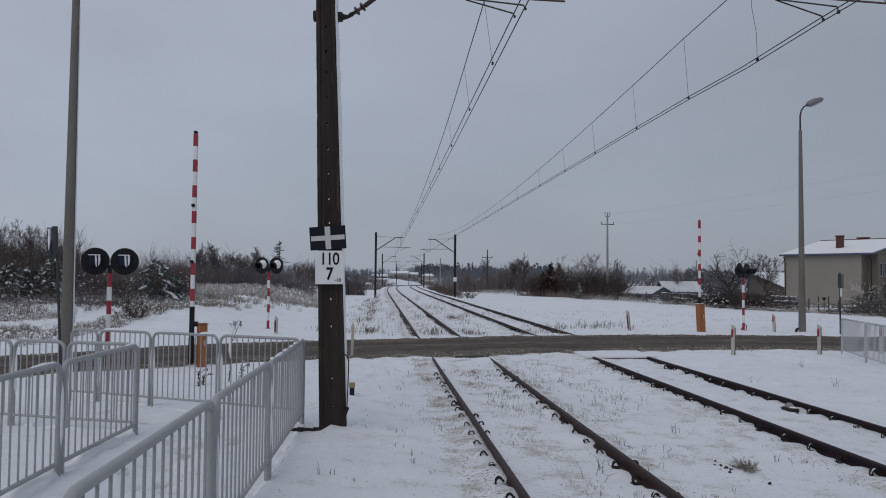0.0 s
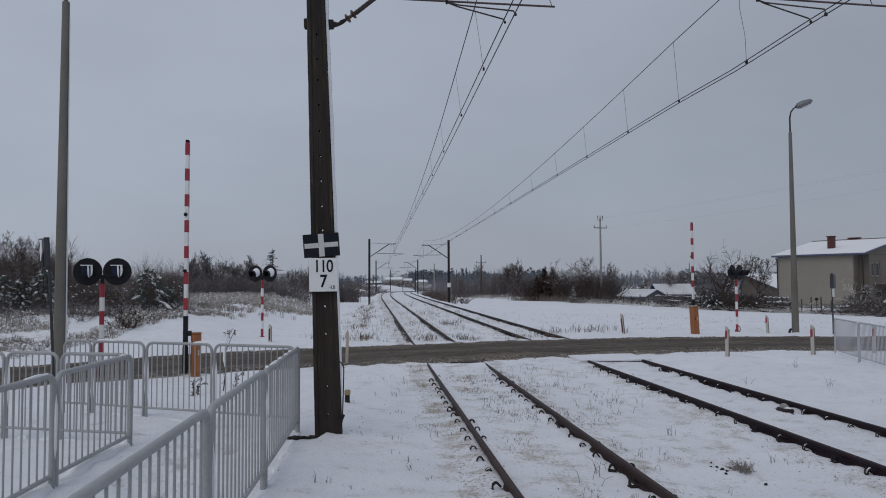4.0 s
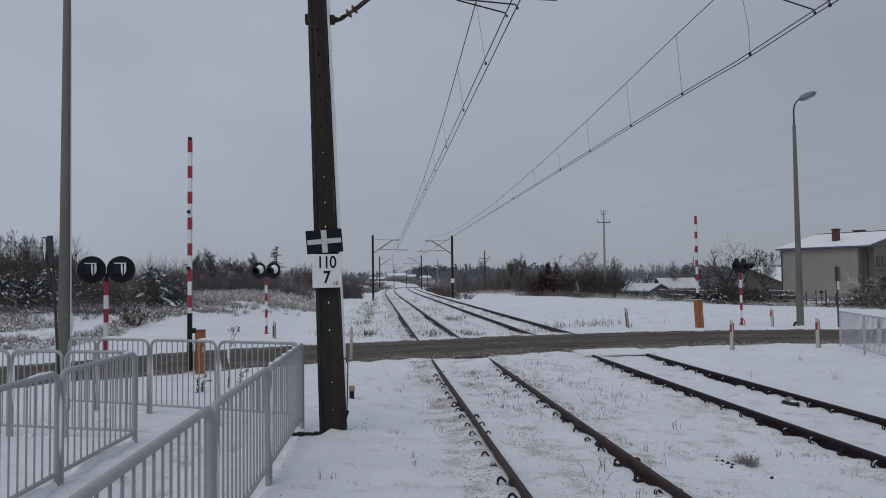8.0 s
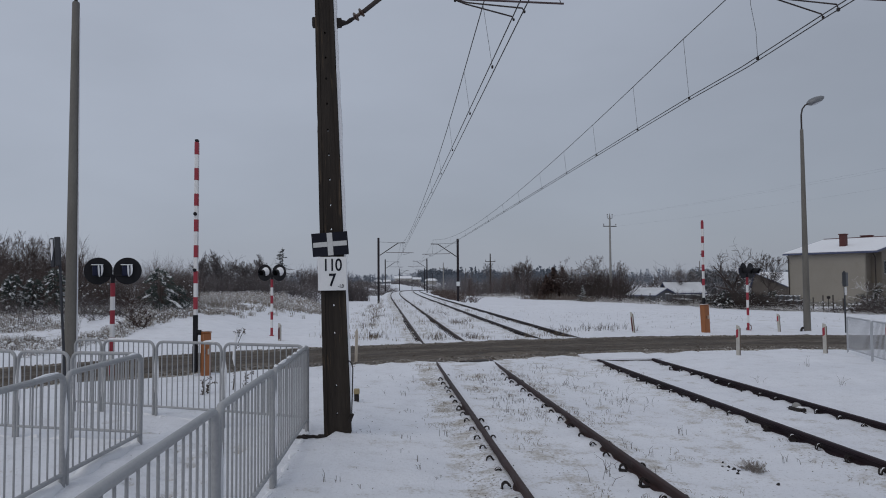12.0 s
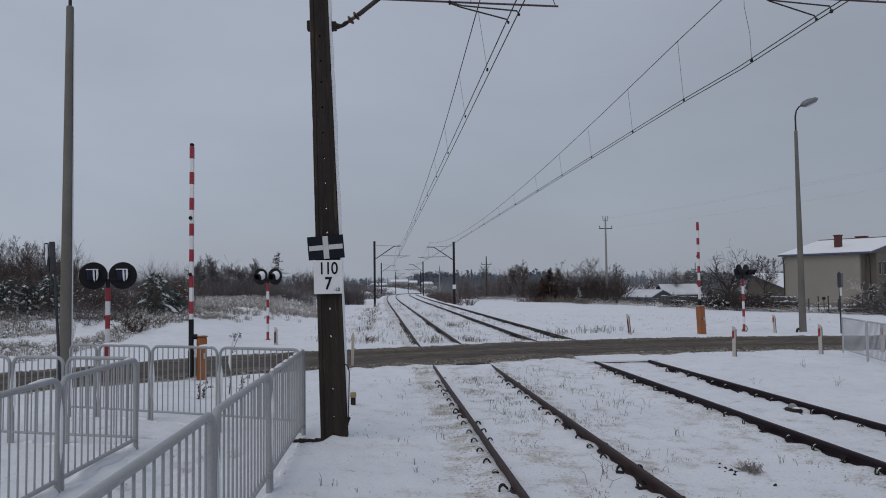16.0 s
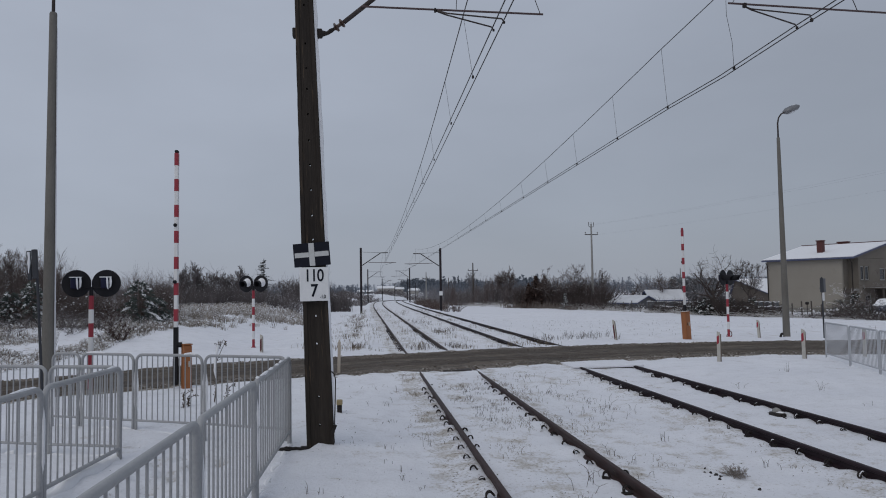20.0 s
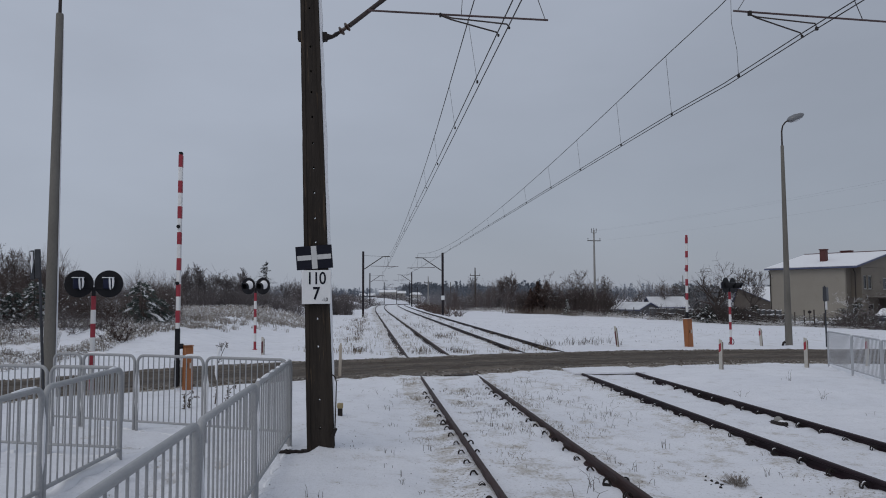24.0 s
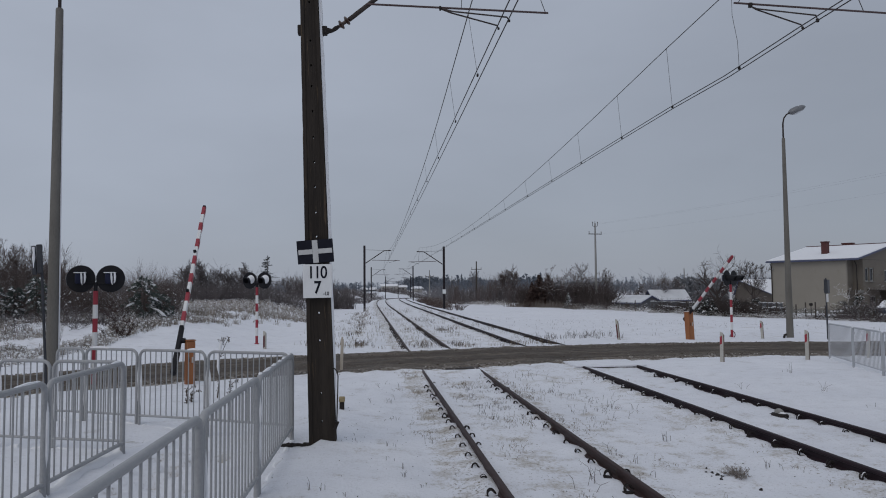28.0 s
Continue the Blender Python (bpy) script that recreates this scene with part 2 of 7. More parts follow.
M_SIGNBLACK = surface("sign_black", (0.007, 0.008, 0.014), (0.015, 0.016, 0.026), 5, 40, 0.6, bump=0.05, spec=0.15)
M_SIGNWHITE = surface("sign_white", (0.67, 0.68, 0.69), (0.76, 0.765, 0.765), 5, 40, 0.5, bump=0.1)
M_BOARD = surface("weathered_boards", (0.075, 0.08, 0.09), (0.16, 0.165, 0.175), 2, 18, 0.85, bump=0.2, stretch=(4, 4, 0.5), vary=0.6)
M_ORANGE = surface("orange_cabinet", (0.255, 0.090, 0.030), (0.35, 0.132, 0.045), 2, 26, 0.55, bump=0.15, stretch=(3, 3, 0.5), wear=(0.20, 0.075, 0.03), wear_at=0.58)
M_CONC = surface("grey_concrete", (0.125, 0.118, 0.106), (0.20, 0.19, 0.172), 1.2, 24, 0.85, bump=0.4, step=0.004, stretch=(2, 2, 0.6), wear=(0.09, 0.085, 0.075), wear_at=0.66, spec=0.2)
M_PALECONC = surface("pale_concrete", (0.24, 0.235, 0.225), (0.32, 0.315, 0.30), 1.0, 20, 0.85, bump=0.3, spec=0.2)
M_AGED = surface("aged_cream_paint", (0.37, 0.35, 0.31), (0.54, 0.52, 0.475), 4, 30, 0.6, bump=0.2, wear=(0.30, 0.27, 0.21), wear_at=0.6)
M_PIPE = surface("lamp_pipe", (0.16, 0.165, 0.175), (0.24, 0.245, 0.255), 3, 30, 0.5, 0.3)
M_LAMPGLASS = surface("lamp_cover", (0.55, 0.57, 0.60), (0.65, 0.67, 0.70), 3, 30, 0.25)
M_WOODPALE = surface("pale_wood", (0.40, 0.35, 0.29), (0.55, 0.49, 0.42), 3, 24, 0.8, stretch=(4, 4, 0.6))
M_DARKPLATE = surface("dark_plate", (0.034, 0.036, 0.042), (0.062, 0.065, 0.073), 4, 30, 0.6, spec=0.2)
M_PLATE = surface("bare_plate", (0.07, 0.074, 0.082), (0.12, 0.125, 0.135), 4, 30, 0.5, 0.0)
M_YELLOW = surface("yellow_box", (0.26, 0.20, 0.10), (0.36, 0.29, 0.16), 5, 40, 0.6)
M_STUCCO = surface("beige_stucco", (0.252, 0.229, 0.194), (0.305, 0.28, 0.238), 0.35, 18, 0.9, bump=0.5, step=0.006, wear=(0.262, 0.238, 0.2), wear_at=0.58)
# Darker copy of the stucco; gable and loggia shade is put into its colour.
M_GABLE = surface("shaded_brown_render", (0.130, 0.113, 0.092), (0.175, 0.153, 0.127), 0.5, 18, 0.9, bump=0.5, step=0.006, wear=(0.11, 0.096, 0.08), wear_at=0.6)
M_CARPAINT = surface("dark_blue_car_paint", (0.018, 0.024, 0.045), (0.028, 0.036, 0.062), 2, 20, 0.25, bump=0.0)
M_TYRE = surface("tyre_rubber", (0.012, 0.012, 0.013), (0.025, 0.025, 0.026), 5, 40, 0.85)
M_LEAF = surface("dead_brown_leaves", (0.045, 0.028, 0.025), (0.095, 0.060, 0.052), 3, 12, 0.9, bump=0.0, snow=0.1, spec=0.1)
M_PLINTH = surface("grey_plinth", (0.16, 0.155, 0.14), (0.22, 0.21, 0.19), 1, 20, 0.9)
M_FASCIA = surface("blue_grey_fascia", (0.052, 0.062, 0.120), (0.08, 0.092, 0.16), 3, 30, 0.6)
M_BRICK = surface("red_brick_stack", (0.075, 0.026, 0.024), (0.11, 0.038, 0.035), 3, 26, 0.85, bump=0.5)
M_DARKWOOD = surface("dark_boards", (0.045, 0.038, 0.032), (0.085, 0.07, 0.06), 1.5, 20, 0.85, snow=0.15)
M_GREYWALL = surface("grey_wall", (0.07, 0.07, 0.075), (0.12, 0.12, 0.125), 0.8, 12, 0.9)
M_PALEWALL = surface("pale_wall", (0.33, 0.315, 0.29), (0.42, 0.40, 0.37), 0.5, 8, 0.9)
M_GLASS = surface("dark_window", (0.018, 0.02, 0.024), (0.035, 0.038, 0.044), 2, 10, 0.22, bump=0.0, spec=0.25)
M_FRAME = surface("pale_frame", (0.33, 0.33, 0.32), (0.42, 0.42, 0.40), 3, 20, 0.6)
M_BARK = surface("bare_bark", (0.045, 0.037, 0.032), (0.09, 0.075, 0.065), 2, 18, 0.9, bump=0.0, snow=0.12)
M_TWIG = surface("brown_twigs", (0.092, 0.074, 0.069), (0.185, 0.152, 0.143), 0.5, 6, 0.9, bump=0.0, snow=0.20, spec=0.1)
M_TWIGRED = surface("red_brown_twigs", (0.076, 0.056, 0.050), (0.145, 0.108, 0.095), 0.5, 6, 0.9, bump=0.0, snow=0.16, spec=0.1)
M_DARKTWIG = surface("dark_twigs", (0.053, 0.043, 0.040), (0.11, 0.090, 0.084), 1, 8, 0.9, bump=0.0, snow=0.14, spec=0.1)
# Greyer and lighter than brown_twigs: haze over the far thicket is in the colour.
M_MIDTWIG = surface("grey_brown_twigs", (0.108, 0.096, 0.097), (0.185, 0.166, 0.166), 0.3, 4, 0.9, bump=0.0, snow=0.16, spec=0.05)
# Paler with distance: air haze is put into the far scrub's colour.
M_FARTWIG = surface("hazy_far_twigs", (0.15, 0.145, 0.152), (0.23, 0.22, 0.23), 0.15, 2, 0.95, bump=0.0, snow=0.05)
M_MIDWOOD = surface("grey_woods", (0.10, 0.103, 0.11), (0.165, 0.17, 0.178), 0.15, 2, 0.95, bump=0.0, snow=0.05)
M_FROST = surface("frosted_stalks", (0.24, 0.205, 0.17), (0.40, 0.355, 0.305), 0.8, 8, 0.9, bump=0.0, snow=0.78)
M_STALK = surface("dry_stalks", (0.15, 0.115, 0.075), (0.27, 0.215, 0.145), 1.5, 12, 0.9, bump=0.0, snow=0.08)
M_GREYSTALK = surface("grey_stalks", (0.15, 0.127, 0.108), (0.27, 0.236, 0.208), 1.5, 12, 0.9, bump=0.0, snow=0.40)
M_DARKSTALK = surface("dead_weed", (0.06, 0.045, 0.035), (0.12, 0.09, 0.07), 1.5, 12, 0.9, bump=0.0)
M_NEEDLE = surface("snowy_needles", (0.044, 0.060, 0.053), (0.094, 0.114, 0.099), 1.2, 9, 0.9, bump=0.0, snow=0.27)
M_DARKNEEDLE = surface("dark_needles", (0.021, 0.026, 0.022), (0.046, 0.054, 0.046), 1.2, 9, 0.9, bump=0.0, snow=0.17)
M_BRONZE = surface("bronze_needles", (0.085, 0.054, 0.045), (0.14, 0.092, 0.075), 0.5, 5, 0.9, bump=0.0)
# The blue-grey of distance haze is put into these frosted woods' colours.
M_FARWOOD = surface("hazy_frosted_conifers", (0.125, 0.143, 0.170), (0.18, 0.20, 0.23), 0.02, 0.3, 0.95, bump=0.0, spec=0.0)
M_FARHILL = surface("hazy_frosted_woods", (0.23, 0.255, 0.295), (0.29, 0.315, 0.355), 0.01, 0.2, 0.95, bump=0.0, spec=0.0)

# ---- geometry helpers ----


class Geo:
    """Collects vertices and faces of one mesh."""

    def __init__(self):
        self.v, self.f = [], []

    def add(self, verts, faces, m=None):
        k = len(self.v)
        self.v.extend([tuple(m @ Vector(p)) for p in verts] if m else [tuple(p) for p in verts])
        self.f.extend([tuple(i + k for i in f) for f in faces])
        return self

    def box(self, x0, x1, y0, y1, z0, z1, c=0.0, m=None):
        """A box, its twelve edges cut by c."""
        if c <= 0:
            v = [(x, y, z) for x in (x0, x1) for y in (y0, y1) for z in (z0, z1)]
            return self.add(v, [(0, 1, 3, 2), (4, 6, 7, 5), (0, 4, 5, 1), (2, 3, 7, 6), (0, 2, 6, 4), (1, 5, 7, 3)], m)
        bm = bmesh.new()
        bmesh.ops.create_cube(bm, size=1.0)
        for q in bm.verts:
            q.co = ((x0 + x1) / 2 + q.co.x * (x1 - x0), (y0 + y1) / 2 + q.co.y * (y1 - y0), (z0 + z1) / 2 + q.co.z * (z1 - z0))
        bmesh.ops.bevel(bm, geom=list(bm.edges), offset=c, segments=1, affect="EDGES")
        bm.verts.index_update()
        self.add([q.co for q in bm.verts], [[q.index for q in f.verts] for f in bm.faces], m)
        bm.free()
        return self

    def tube(self, pts, radii, n=8, caps=True, m=None):
        """A round tube along points."""
        pts = [Vector(p) for p in pts]
        radii = [radii] * len(pts) if isinstance(radii, (int, float)) else radii
        v, f, side = [], [], None
        for i, p in enumerate(pts):
            d = (pts[min(i + 1, len(pts) - 1)] - pts[max(i - 1, 0)]).normalized()
            if side is None:
                side = d.orthogonal().normalized()
            side = (side - d * side.dot(d)).normalized()
            up = d.cross(side)
            v += [p + (side * math.cos(a) + up * math.sin(a)) * radii[i] for a in (2 * math.pi * k / n for k in range(n))]
        for i in range(len(pts) - 1):
            f += [(i * n + k, i * n + (k + 1) % n, (i + 1) * n + (k + 1) % n, (i + 1) * n + k) for k in range(n)]
        if caps:
            f += [tuple(range(n - 1, -1, -1)), tuple(range((len(pts) - 1) * n, len(pts) * n))]
        return self.add(v, f, m)

    def lathe(self, prof, n=12, m=None):
        """A body turned about z from (radius, height) pairs."""
        v = [(r * math.cos(a), r * math.sin(a), z) for r, z in prof for a in (2 * math.pi * k / n for k in range(n))]
        f = [(i * n + k, i * n + (k + 1) % n, (i + 1) * n + (k + 1) % n, (i + 1) * n + k) for i in range(len(prof) - 1) for k in range(n)]
        f += [tuple(range(n - 1, -1, -1)), tuple(range((len(prof) - 1) * n, len(prof) * n))]
        return self.add(v, f, m)

    def extrude(self, prof, path):
        """A closed (x, z) outline carried along (x, y, z) points, kept upright."""
        n, v, f = len(prof), [], []
        for p in path:
            v += [(p[0] + a, p[1], p[2] + b) for a, b in prof]
        for i in range(len(path) - 1):
            f += [(i * n + k, (i + 1) * n + k, (i + 1) * n + (k + 1) % n, i * n + (k + 1) % n) for k in range(n)]
        f += [tuple(range(n)), tuple(range(len(path) * n - 1, (len(path) - 1) * n - 1, -1))]
        return self.add(v, f)

    def mesh(self, name, material, smooth=False):
        me = bpy.data.meshes.new(name)
        me.from_pydata(self.v, [], self.f)
        me.materials.append(material)
        if smooth:
            me.shade_smooth()
            me.set_sharp_from_angle(angle=radians(40))
        me.update()
        return me


def part(name, geo, material, parent, label="", smooth=True, m=None):
    """One mesh object under a thing or a part."""
    me = geo if isinstance(geo, bpy.types.Mesh) else geo.mesh(name, material, smooth)
    ob = new(name, me)
    ob.parent = parent
    if m is not None:
        ob.matrix_basis = m
    return tagged(ob, label)


def thing(name, m, label, category, group="", kind=""):
    ob = new(name)
    ob.empty_display_size = 0.2
    ob.matrix_basis = m
    return tagged(ob, label, category, group, kind)


def lone(name, geo, material, label, category, group="", kind="", smooth=True, m=None):
    """A thing of one mesh."""
    me = geo if isinstance(geo, bpy.types.Mesh) else geo.mesh(name, material, smooth)
    ob = new(name, me)
    if m is not None:
        ob.matrix_basis = m
    return tagged(ob, label, category, group, kind)


def raw_mesh(name, verts, faces, material, smooth=False):
    """A mesh straight from arrays of triangles or quads."""
    me = bpy.data.meshes.new(name)
    k = faces.shape[1]
    me.vertices.add(len(verts))
    me.vertices.foreach_set("co", np.asarray(verts, dtype=np.float32).ravel())
    me.loops.add(faces.size)
    me.loops.foreach_set("vertex_index", faces.ravel().astype(np.int32))
    me.polygons.add(len(faces))
    me.polygons.foreach_set("loop_start", np.arange(0, faces.size, k, dtype=np.int32))
    me.materials.append(material)
    me.update(calc_edges=True)
    if smooth:
        me.shade_smooth()
    return me


def smoothstep(a, b, x):
    t = np.clip((x - a) / (b - a), 0, 1)
    return t * t * (3 - 2 * t)


LATTICE = np.random.RandomState(7).rand(256, 256)


def bumps(x, y, size, seed=0):
    """Smooth value noise from -1 to 1 over the plan."""
    u, v = np.asarray(x) / size + seed * 17.3, np.asarray(y) / size + seed * 31.7
    i, j = np.floor(u).astype(int), np.floor(v).astype(int)
    a, b = u - i, v - j
    a, b = a * a * (3 - 2 * a), b * b * (3 - 2 * b)
    p = lambda di, dj: LATTICE[(i + di) % 256, (j + dj) % 256]
    return 2 * ((p(0, 0) * (1 - a) + p(1, 0) * a) * (1 - b) + (p(0, 1) * (1 - a) + p(1, 1) * a) * b) - 1


def shift(y):
    """How far the line has curved to the right at y."""
    return np.maximum(np.asarray(y, dtype=float) - 85, 0) ** 2 / 3600


def drop(y):
    """How far the line has sunk below its level here."""
    u = np.asarray(y, dtype=float) - 100
    return np.where(u < 100, 0.000058 * np.maximum(u, 0) ** 2, 0.58 + 0.0116 * (u - 100))


# the road's middle line
ROAD = [(-75, -20), (-45, -6.5), (-28, 4.2), (-18, 11.4), (-12.9, 15.7), (-9.96, 17.9), (-6.4, 20.2), (-1.9, 21.5), (1.9, 22.45), (4.4, 23.05), (7.5, 23.4),
        (10, 23.5), (13.3, 23.05), (20, 21.4), (34, 16), (60, 3), (95, -16)]


def half_road(x):
    """Half the width of the cleared road."""
    return 1.95 + 0.5 * smoothstep(-9.5, -3.5, x)


def glide(pts, n):
    out = []
    for i in range(len(pts) - 1):
        p0, p1, p2, p3 = (np.array(pts[min(max(i + k, 0), len(pts) - 1)], float) for k in (-1, 0, 1, 2))
        for t in np.arange(n) / n:
            out.append(0.5 * (2 * p1 + (p2 - p0) * t + (2 * p0 - 5 * p1 + 4 * p2 - p3) * t * t + (3 * p1 - p0 - 3 * p2 + p3) * t ** 3))
    return np.array(out + [np.array(pts[-1], float)])


ROADLINE = glide(ROAD, 10)


def road_gap(x, y):
    """Distance from the road's middle line, in shares of its width."""
    best = np.full(np.shape(x), 1e9)
    for (ax, ay), (bx, by) in zip(ROADLINE[:-1], ROADLINE[1:]):
        dx, dy = bx - ax, by - ay
        t = np.clip(((x - ax) * dx + (y - ay) * dy) / (dx * dx + dy * dy), 0, 1)
        best = np.minimum(best, np.hypot(x - ax - t * dx, y - ay - t * dy))
    return best * 2.6 / half_road(x)


def walked(points, seed):
    """Footprints along a line on the plan: (x, y, turn)."""
    rng, res = random.Random(seed), []
    for (ax, ay), (bx, by) in zip(points[:-1], points[1:]):
        n = max(2, int(math.hypot(bx - ax, by - ay) / 0.38))
        turn = math.atan2(by - ay, bx - ax) - math.pi / 2
        for k in range(n):
            q, s = k / n, 0.1 if k % 2 else -0.1
            res.append((ax + (bx - ax) * q + s * math.cos(turn) + rng.gauss(0, 0.04), ay + (by - ay) * q + s * math.sin(turn) + rng.gauss(0, 0.05), turn + rng.gauss(0, 0.2)))
    return res


PRINTS = walked([(-4.2, 3.4), (-4.35, 7.0), (-4.1, 10.6)], 1) + walked([(-4.7, 9.9), (-4.5, 6.0), (-4.6, 3.6)], 2) + walked([(-8.6, 10.2), (-6.6, 9.2), (-5.9, 6.8), (-6.2, 4.5)], 3) + walked([(-7.2, 11.6), (-5.0, 10.4)], 4)


def grass_edge(y):
    """Where the snowy slope's dead grass begins, left of the line."""
    return np.minimum(-11.3 + 0.146 * (np.asarray(y, float) - 36.7), -7.4)


def height(x, y):
    """Level of the snow; 0 is the top of the rails."""
    x, y = np.asarray(x, float), np.asarray(y, float)
    xs = x - shift(y)
    z = -0.06 + 0.10 * smoothstep(-1.9, -3.0, xs) * smoothstep(20, 15, y)
    bed = smoothstep(-2.0, -1.3, xs) * smoothstep(6.6, 5.7, xs)
    z = z * (1 - bed) + bed * (-0.135 - 0.04 * smoothstep(0.9, 1.6, xs) * smoothstep(3.5, 2.8, xs))
    far = smoothstep(27, 75, y)
    z = z - far * (0.75 * smoothstep(5.7, 8.0, xs) + 0.25 * smoothstep(8, 22, xs) + 0.75 * smoothstep(-1.5, -3.0, xs) * smoothstep(-17, -7, xs))
    line = smoothstep(-30, -4, xs) * smoothstep(60, 12, xs)
    z = z - line * np.minimum(drop(y), 4.0) - (1 - line) * smoothstep(150, 600, y) * 0.9
    z = z + smoothstep(-6.5, -12, xs) * (0.75 * smoothstep(25, 35, y) + 0.25 * smoothstep(40, 95, y))
    gap = road_gap(x, y)
    near_road = smoothstep(6.5, 2.9, gap)
    z = z * (1 - near_road) + near_road * -0.02
    z = z - 0.06 * smoothstep(2.75, 2.5, gap)
    lumps = smoothstep(2.3, 2.7, gap) * smoothstep(3.6, 2.9, gap)
    z = z + lumps * (0.05 * np.maximum(bumps(x, y, 0.4, 16), 0) + 0.03 * bumps(x, y, 0.9, 17))
    calm = 1 - 0.75 * near_road
    rough = 0.35 + 0.65 * (1 - bed)
    z = z + calm * rough * (0.045 * bumps(x, y, 2.6, 1) + 0.022 * bumps(x, y, 0.8, 2)) + calm * 0.021 * bumps(x, y, 0.27, 3)
    z = z + far * 0.12 * bumps(x, y, 9, 4) * (1 - bed)
    # snow banked unevenly against the rails
    for rail in (-0.73, 0.77, 3.63, 5.13):
        by = smoothstep(0.34, 0.12, np.abs(xs - rail)) * smoothstep(20, 18, y)
        z = z + by * ((0.024 if rail < 2 else 0.008) + 0.022 * bumps(x, y, 0.26, 31) + 0.012 * bumps(x, y, 0.5, 32))
    # snow heaped at the foot of the mast
    z = z + 0.09 * np.exp(-((x + 2.80) / 0.10) ** 2 - ((y - 9.93) / 0.09) ** 2) + 0.05 * np.exp(-((x + 2.55) / 0.25) ** 2 - ((y - 10.05) / 0.3) ** 2)
    # single footprints
    near = (x > -9.2) & (x < -3.4) & (y > 2.8) & (y < 12.4)
    if near.any():
        xn, yn, dent = x[near], y[near], 0
        for px, py, turn in PRINTS:
            u, v = (xn - px) * math.cos(turn) + (yn - py) * math.sin(turn), (yn - py) * math.cos(turn) - (xn - px) * math.sin(turn)
            q = (u / 0.07) ** 2 + (v / 0.15) ** 2
            dent = dent - 0.05 * np.exp(-q * q) + 0.02 * np.exp(-(q - 2.2) ** 2)
        z = np.array(z)
        z[near] += dent
    # trodden path between the barriers and down to the mast
    path = smoothstep(0.9, 0.3, np.abs(x + 4.3)) * smoothstep(14, 11, y)
    z = z - path * 0.03 - path * 0.075 * np.maximum(bumps(x, y, 0.36, 5), 0) + path * 0.03 * bumps(x, y, 0.2, 9)
    return z


def level(x, y):
    return float(height(np.array([x]), np.array([y]))[0])


def spread(lo, stretches, hi, grow_lo, grow_hi):
    """Grid lines: even in each stretch of (start, step), widening outwards."""
    mid = []
    for (p0, step), (p1, _) in zip(stretches[:-1], stretches[1:]):
        mid += list(np.arange(p0, p1 - step / 2, step))
    mid.append(stretches[-1][0])
    for sign, end, first, step, grow in ((1, hi, mid[-1], stretches[-2][1], grow_hi), (-1, lo, mid[0], stretches[0][1], grow_lo)):
        p, side = first, []
        while (end - p) * sign > 0:
            step *= grow
            p += sign * step
            side.append(p)
        mid = mid + side if sign > 0 else side[::-1] + mid
    return np.array(mid)


def build_ground():
    xs = spread(-3200, [(-9, 0.18), (-5.4, 0.06), (-3.2, 0.13), (-1.6, 0.085), (5.8, 0.2), (13, 0)], 3200, 1.06, 1.06)
    ys = spread(-400, [(4.5, 0.075), (13, 0.12), (26, 0.2), (30, 0)], 4200, 1.15, 1.04)
    gx, gy = np.meshgrid(xs, ys)
    z = height(gx.ravel(), gy.ravel())
    nx, ny = len(xs), len(ys)
    i = (np.arange(ny - 1)[:, None] * nx + np.arange(nx - 1)[None, :]).ravel()
    me = raw_mesh("ground", np.stack([gx.ravel(), gy.ravel(), z], 1), np.stack([i, i + 1, i + nx + 1, i + nx], 1), M_SNOW, True)
    fx, fy = gx.ravel(), gy.ravel()
    xs_ = fx - shift(fy)
    dirt_shade = np.zeros(len(fx))
    for cx, half, amount in ((-1.02, 0.36, 0.82), (-0.1, 0.5, 0.58), (1.05, 0.32, 0.68), (2.2, 1.0, 0.42), (3.4, 0.35, 0.66), (4.4, 0.5, 0.3), (-2.4, 0.8, 0.12)):
        dirt_shade = np.maximum(dirt_shade, amount * smoothstep(half * 1.6, half * 0.3, np.abs(xs_ - cx)))
    patchy = 0.5 + 0.5 * bumps(fx, fy, 2.2, 51)
    bank = smoothstep(1.0, -1.2, fx - grass_edge(fy)) * smoothstep(24, 28, fy) * smoothstep(90, 70, fy)
    dirt_shade = np.maximum(dirt_shade, 0.5 * bank * patchy)
    dirt_shade = np.maximum(dirt_shade, 0.38 * smoothstep(6.5, 8, fx) * smoothstep(27, 30, fy) * smoothstep(110, 80, fy) * patchy)
    for cx, cy, rx, ry in ((-2.4, 28.4, 0.5, 1.2), (1.7, 28.8, 0.7, 1.4), (2.1, 39.8, 0.8, 4.0), (-2.6, 40, 0.6, 7.0)):
        dirt_shade = np.maximum(dirt_shade, 0.9 * np.exp(-((xs_ - cx) / rx) ** 2 - ((fy - cy) / ry) ** 2))
    # Footprints darker: trodden grit, plus the dents' shade put into the colour.
    for px, py, turn in PRINTS:
        dirt_shade = np.maximum(dirt_shade, 0.8 * np.exp(-((fx - px) / 0.11) ** 2 - ((fy - py) / 0.15) ** 2))
    gap = road_gap(fx, fy)
    slush = 0.95 * smoothstep(3.15, 2.75, gap + 0.22 * bumps(fx, fy, 0.7, 13) + 0.12 * bumps(fx, fy, 0.25, 14))
    for key, values in (("dirt_shade", dirt_shade), ("slush", slush)):
        me.attributes.new(key, "FLOAT", "POINT").data.foreach_set("value", values.astype(np.float32))
    tagged(new("ground", me), "thin trodden snow over flat fields and ballast", "snowy ground", kind="structure")


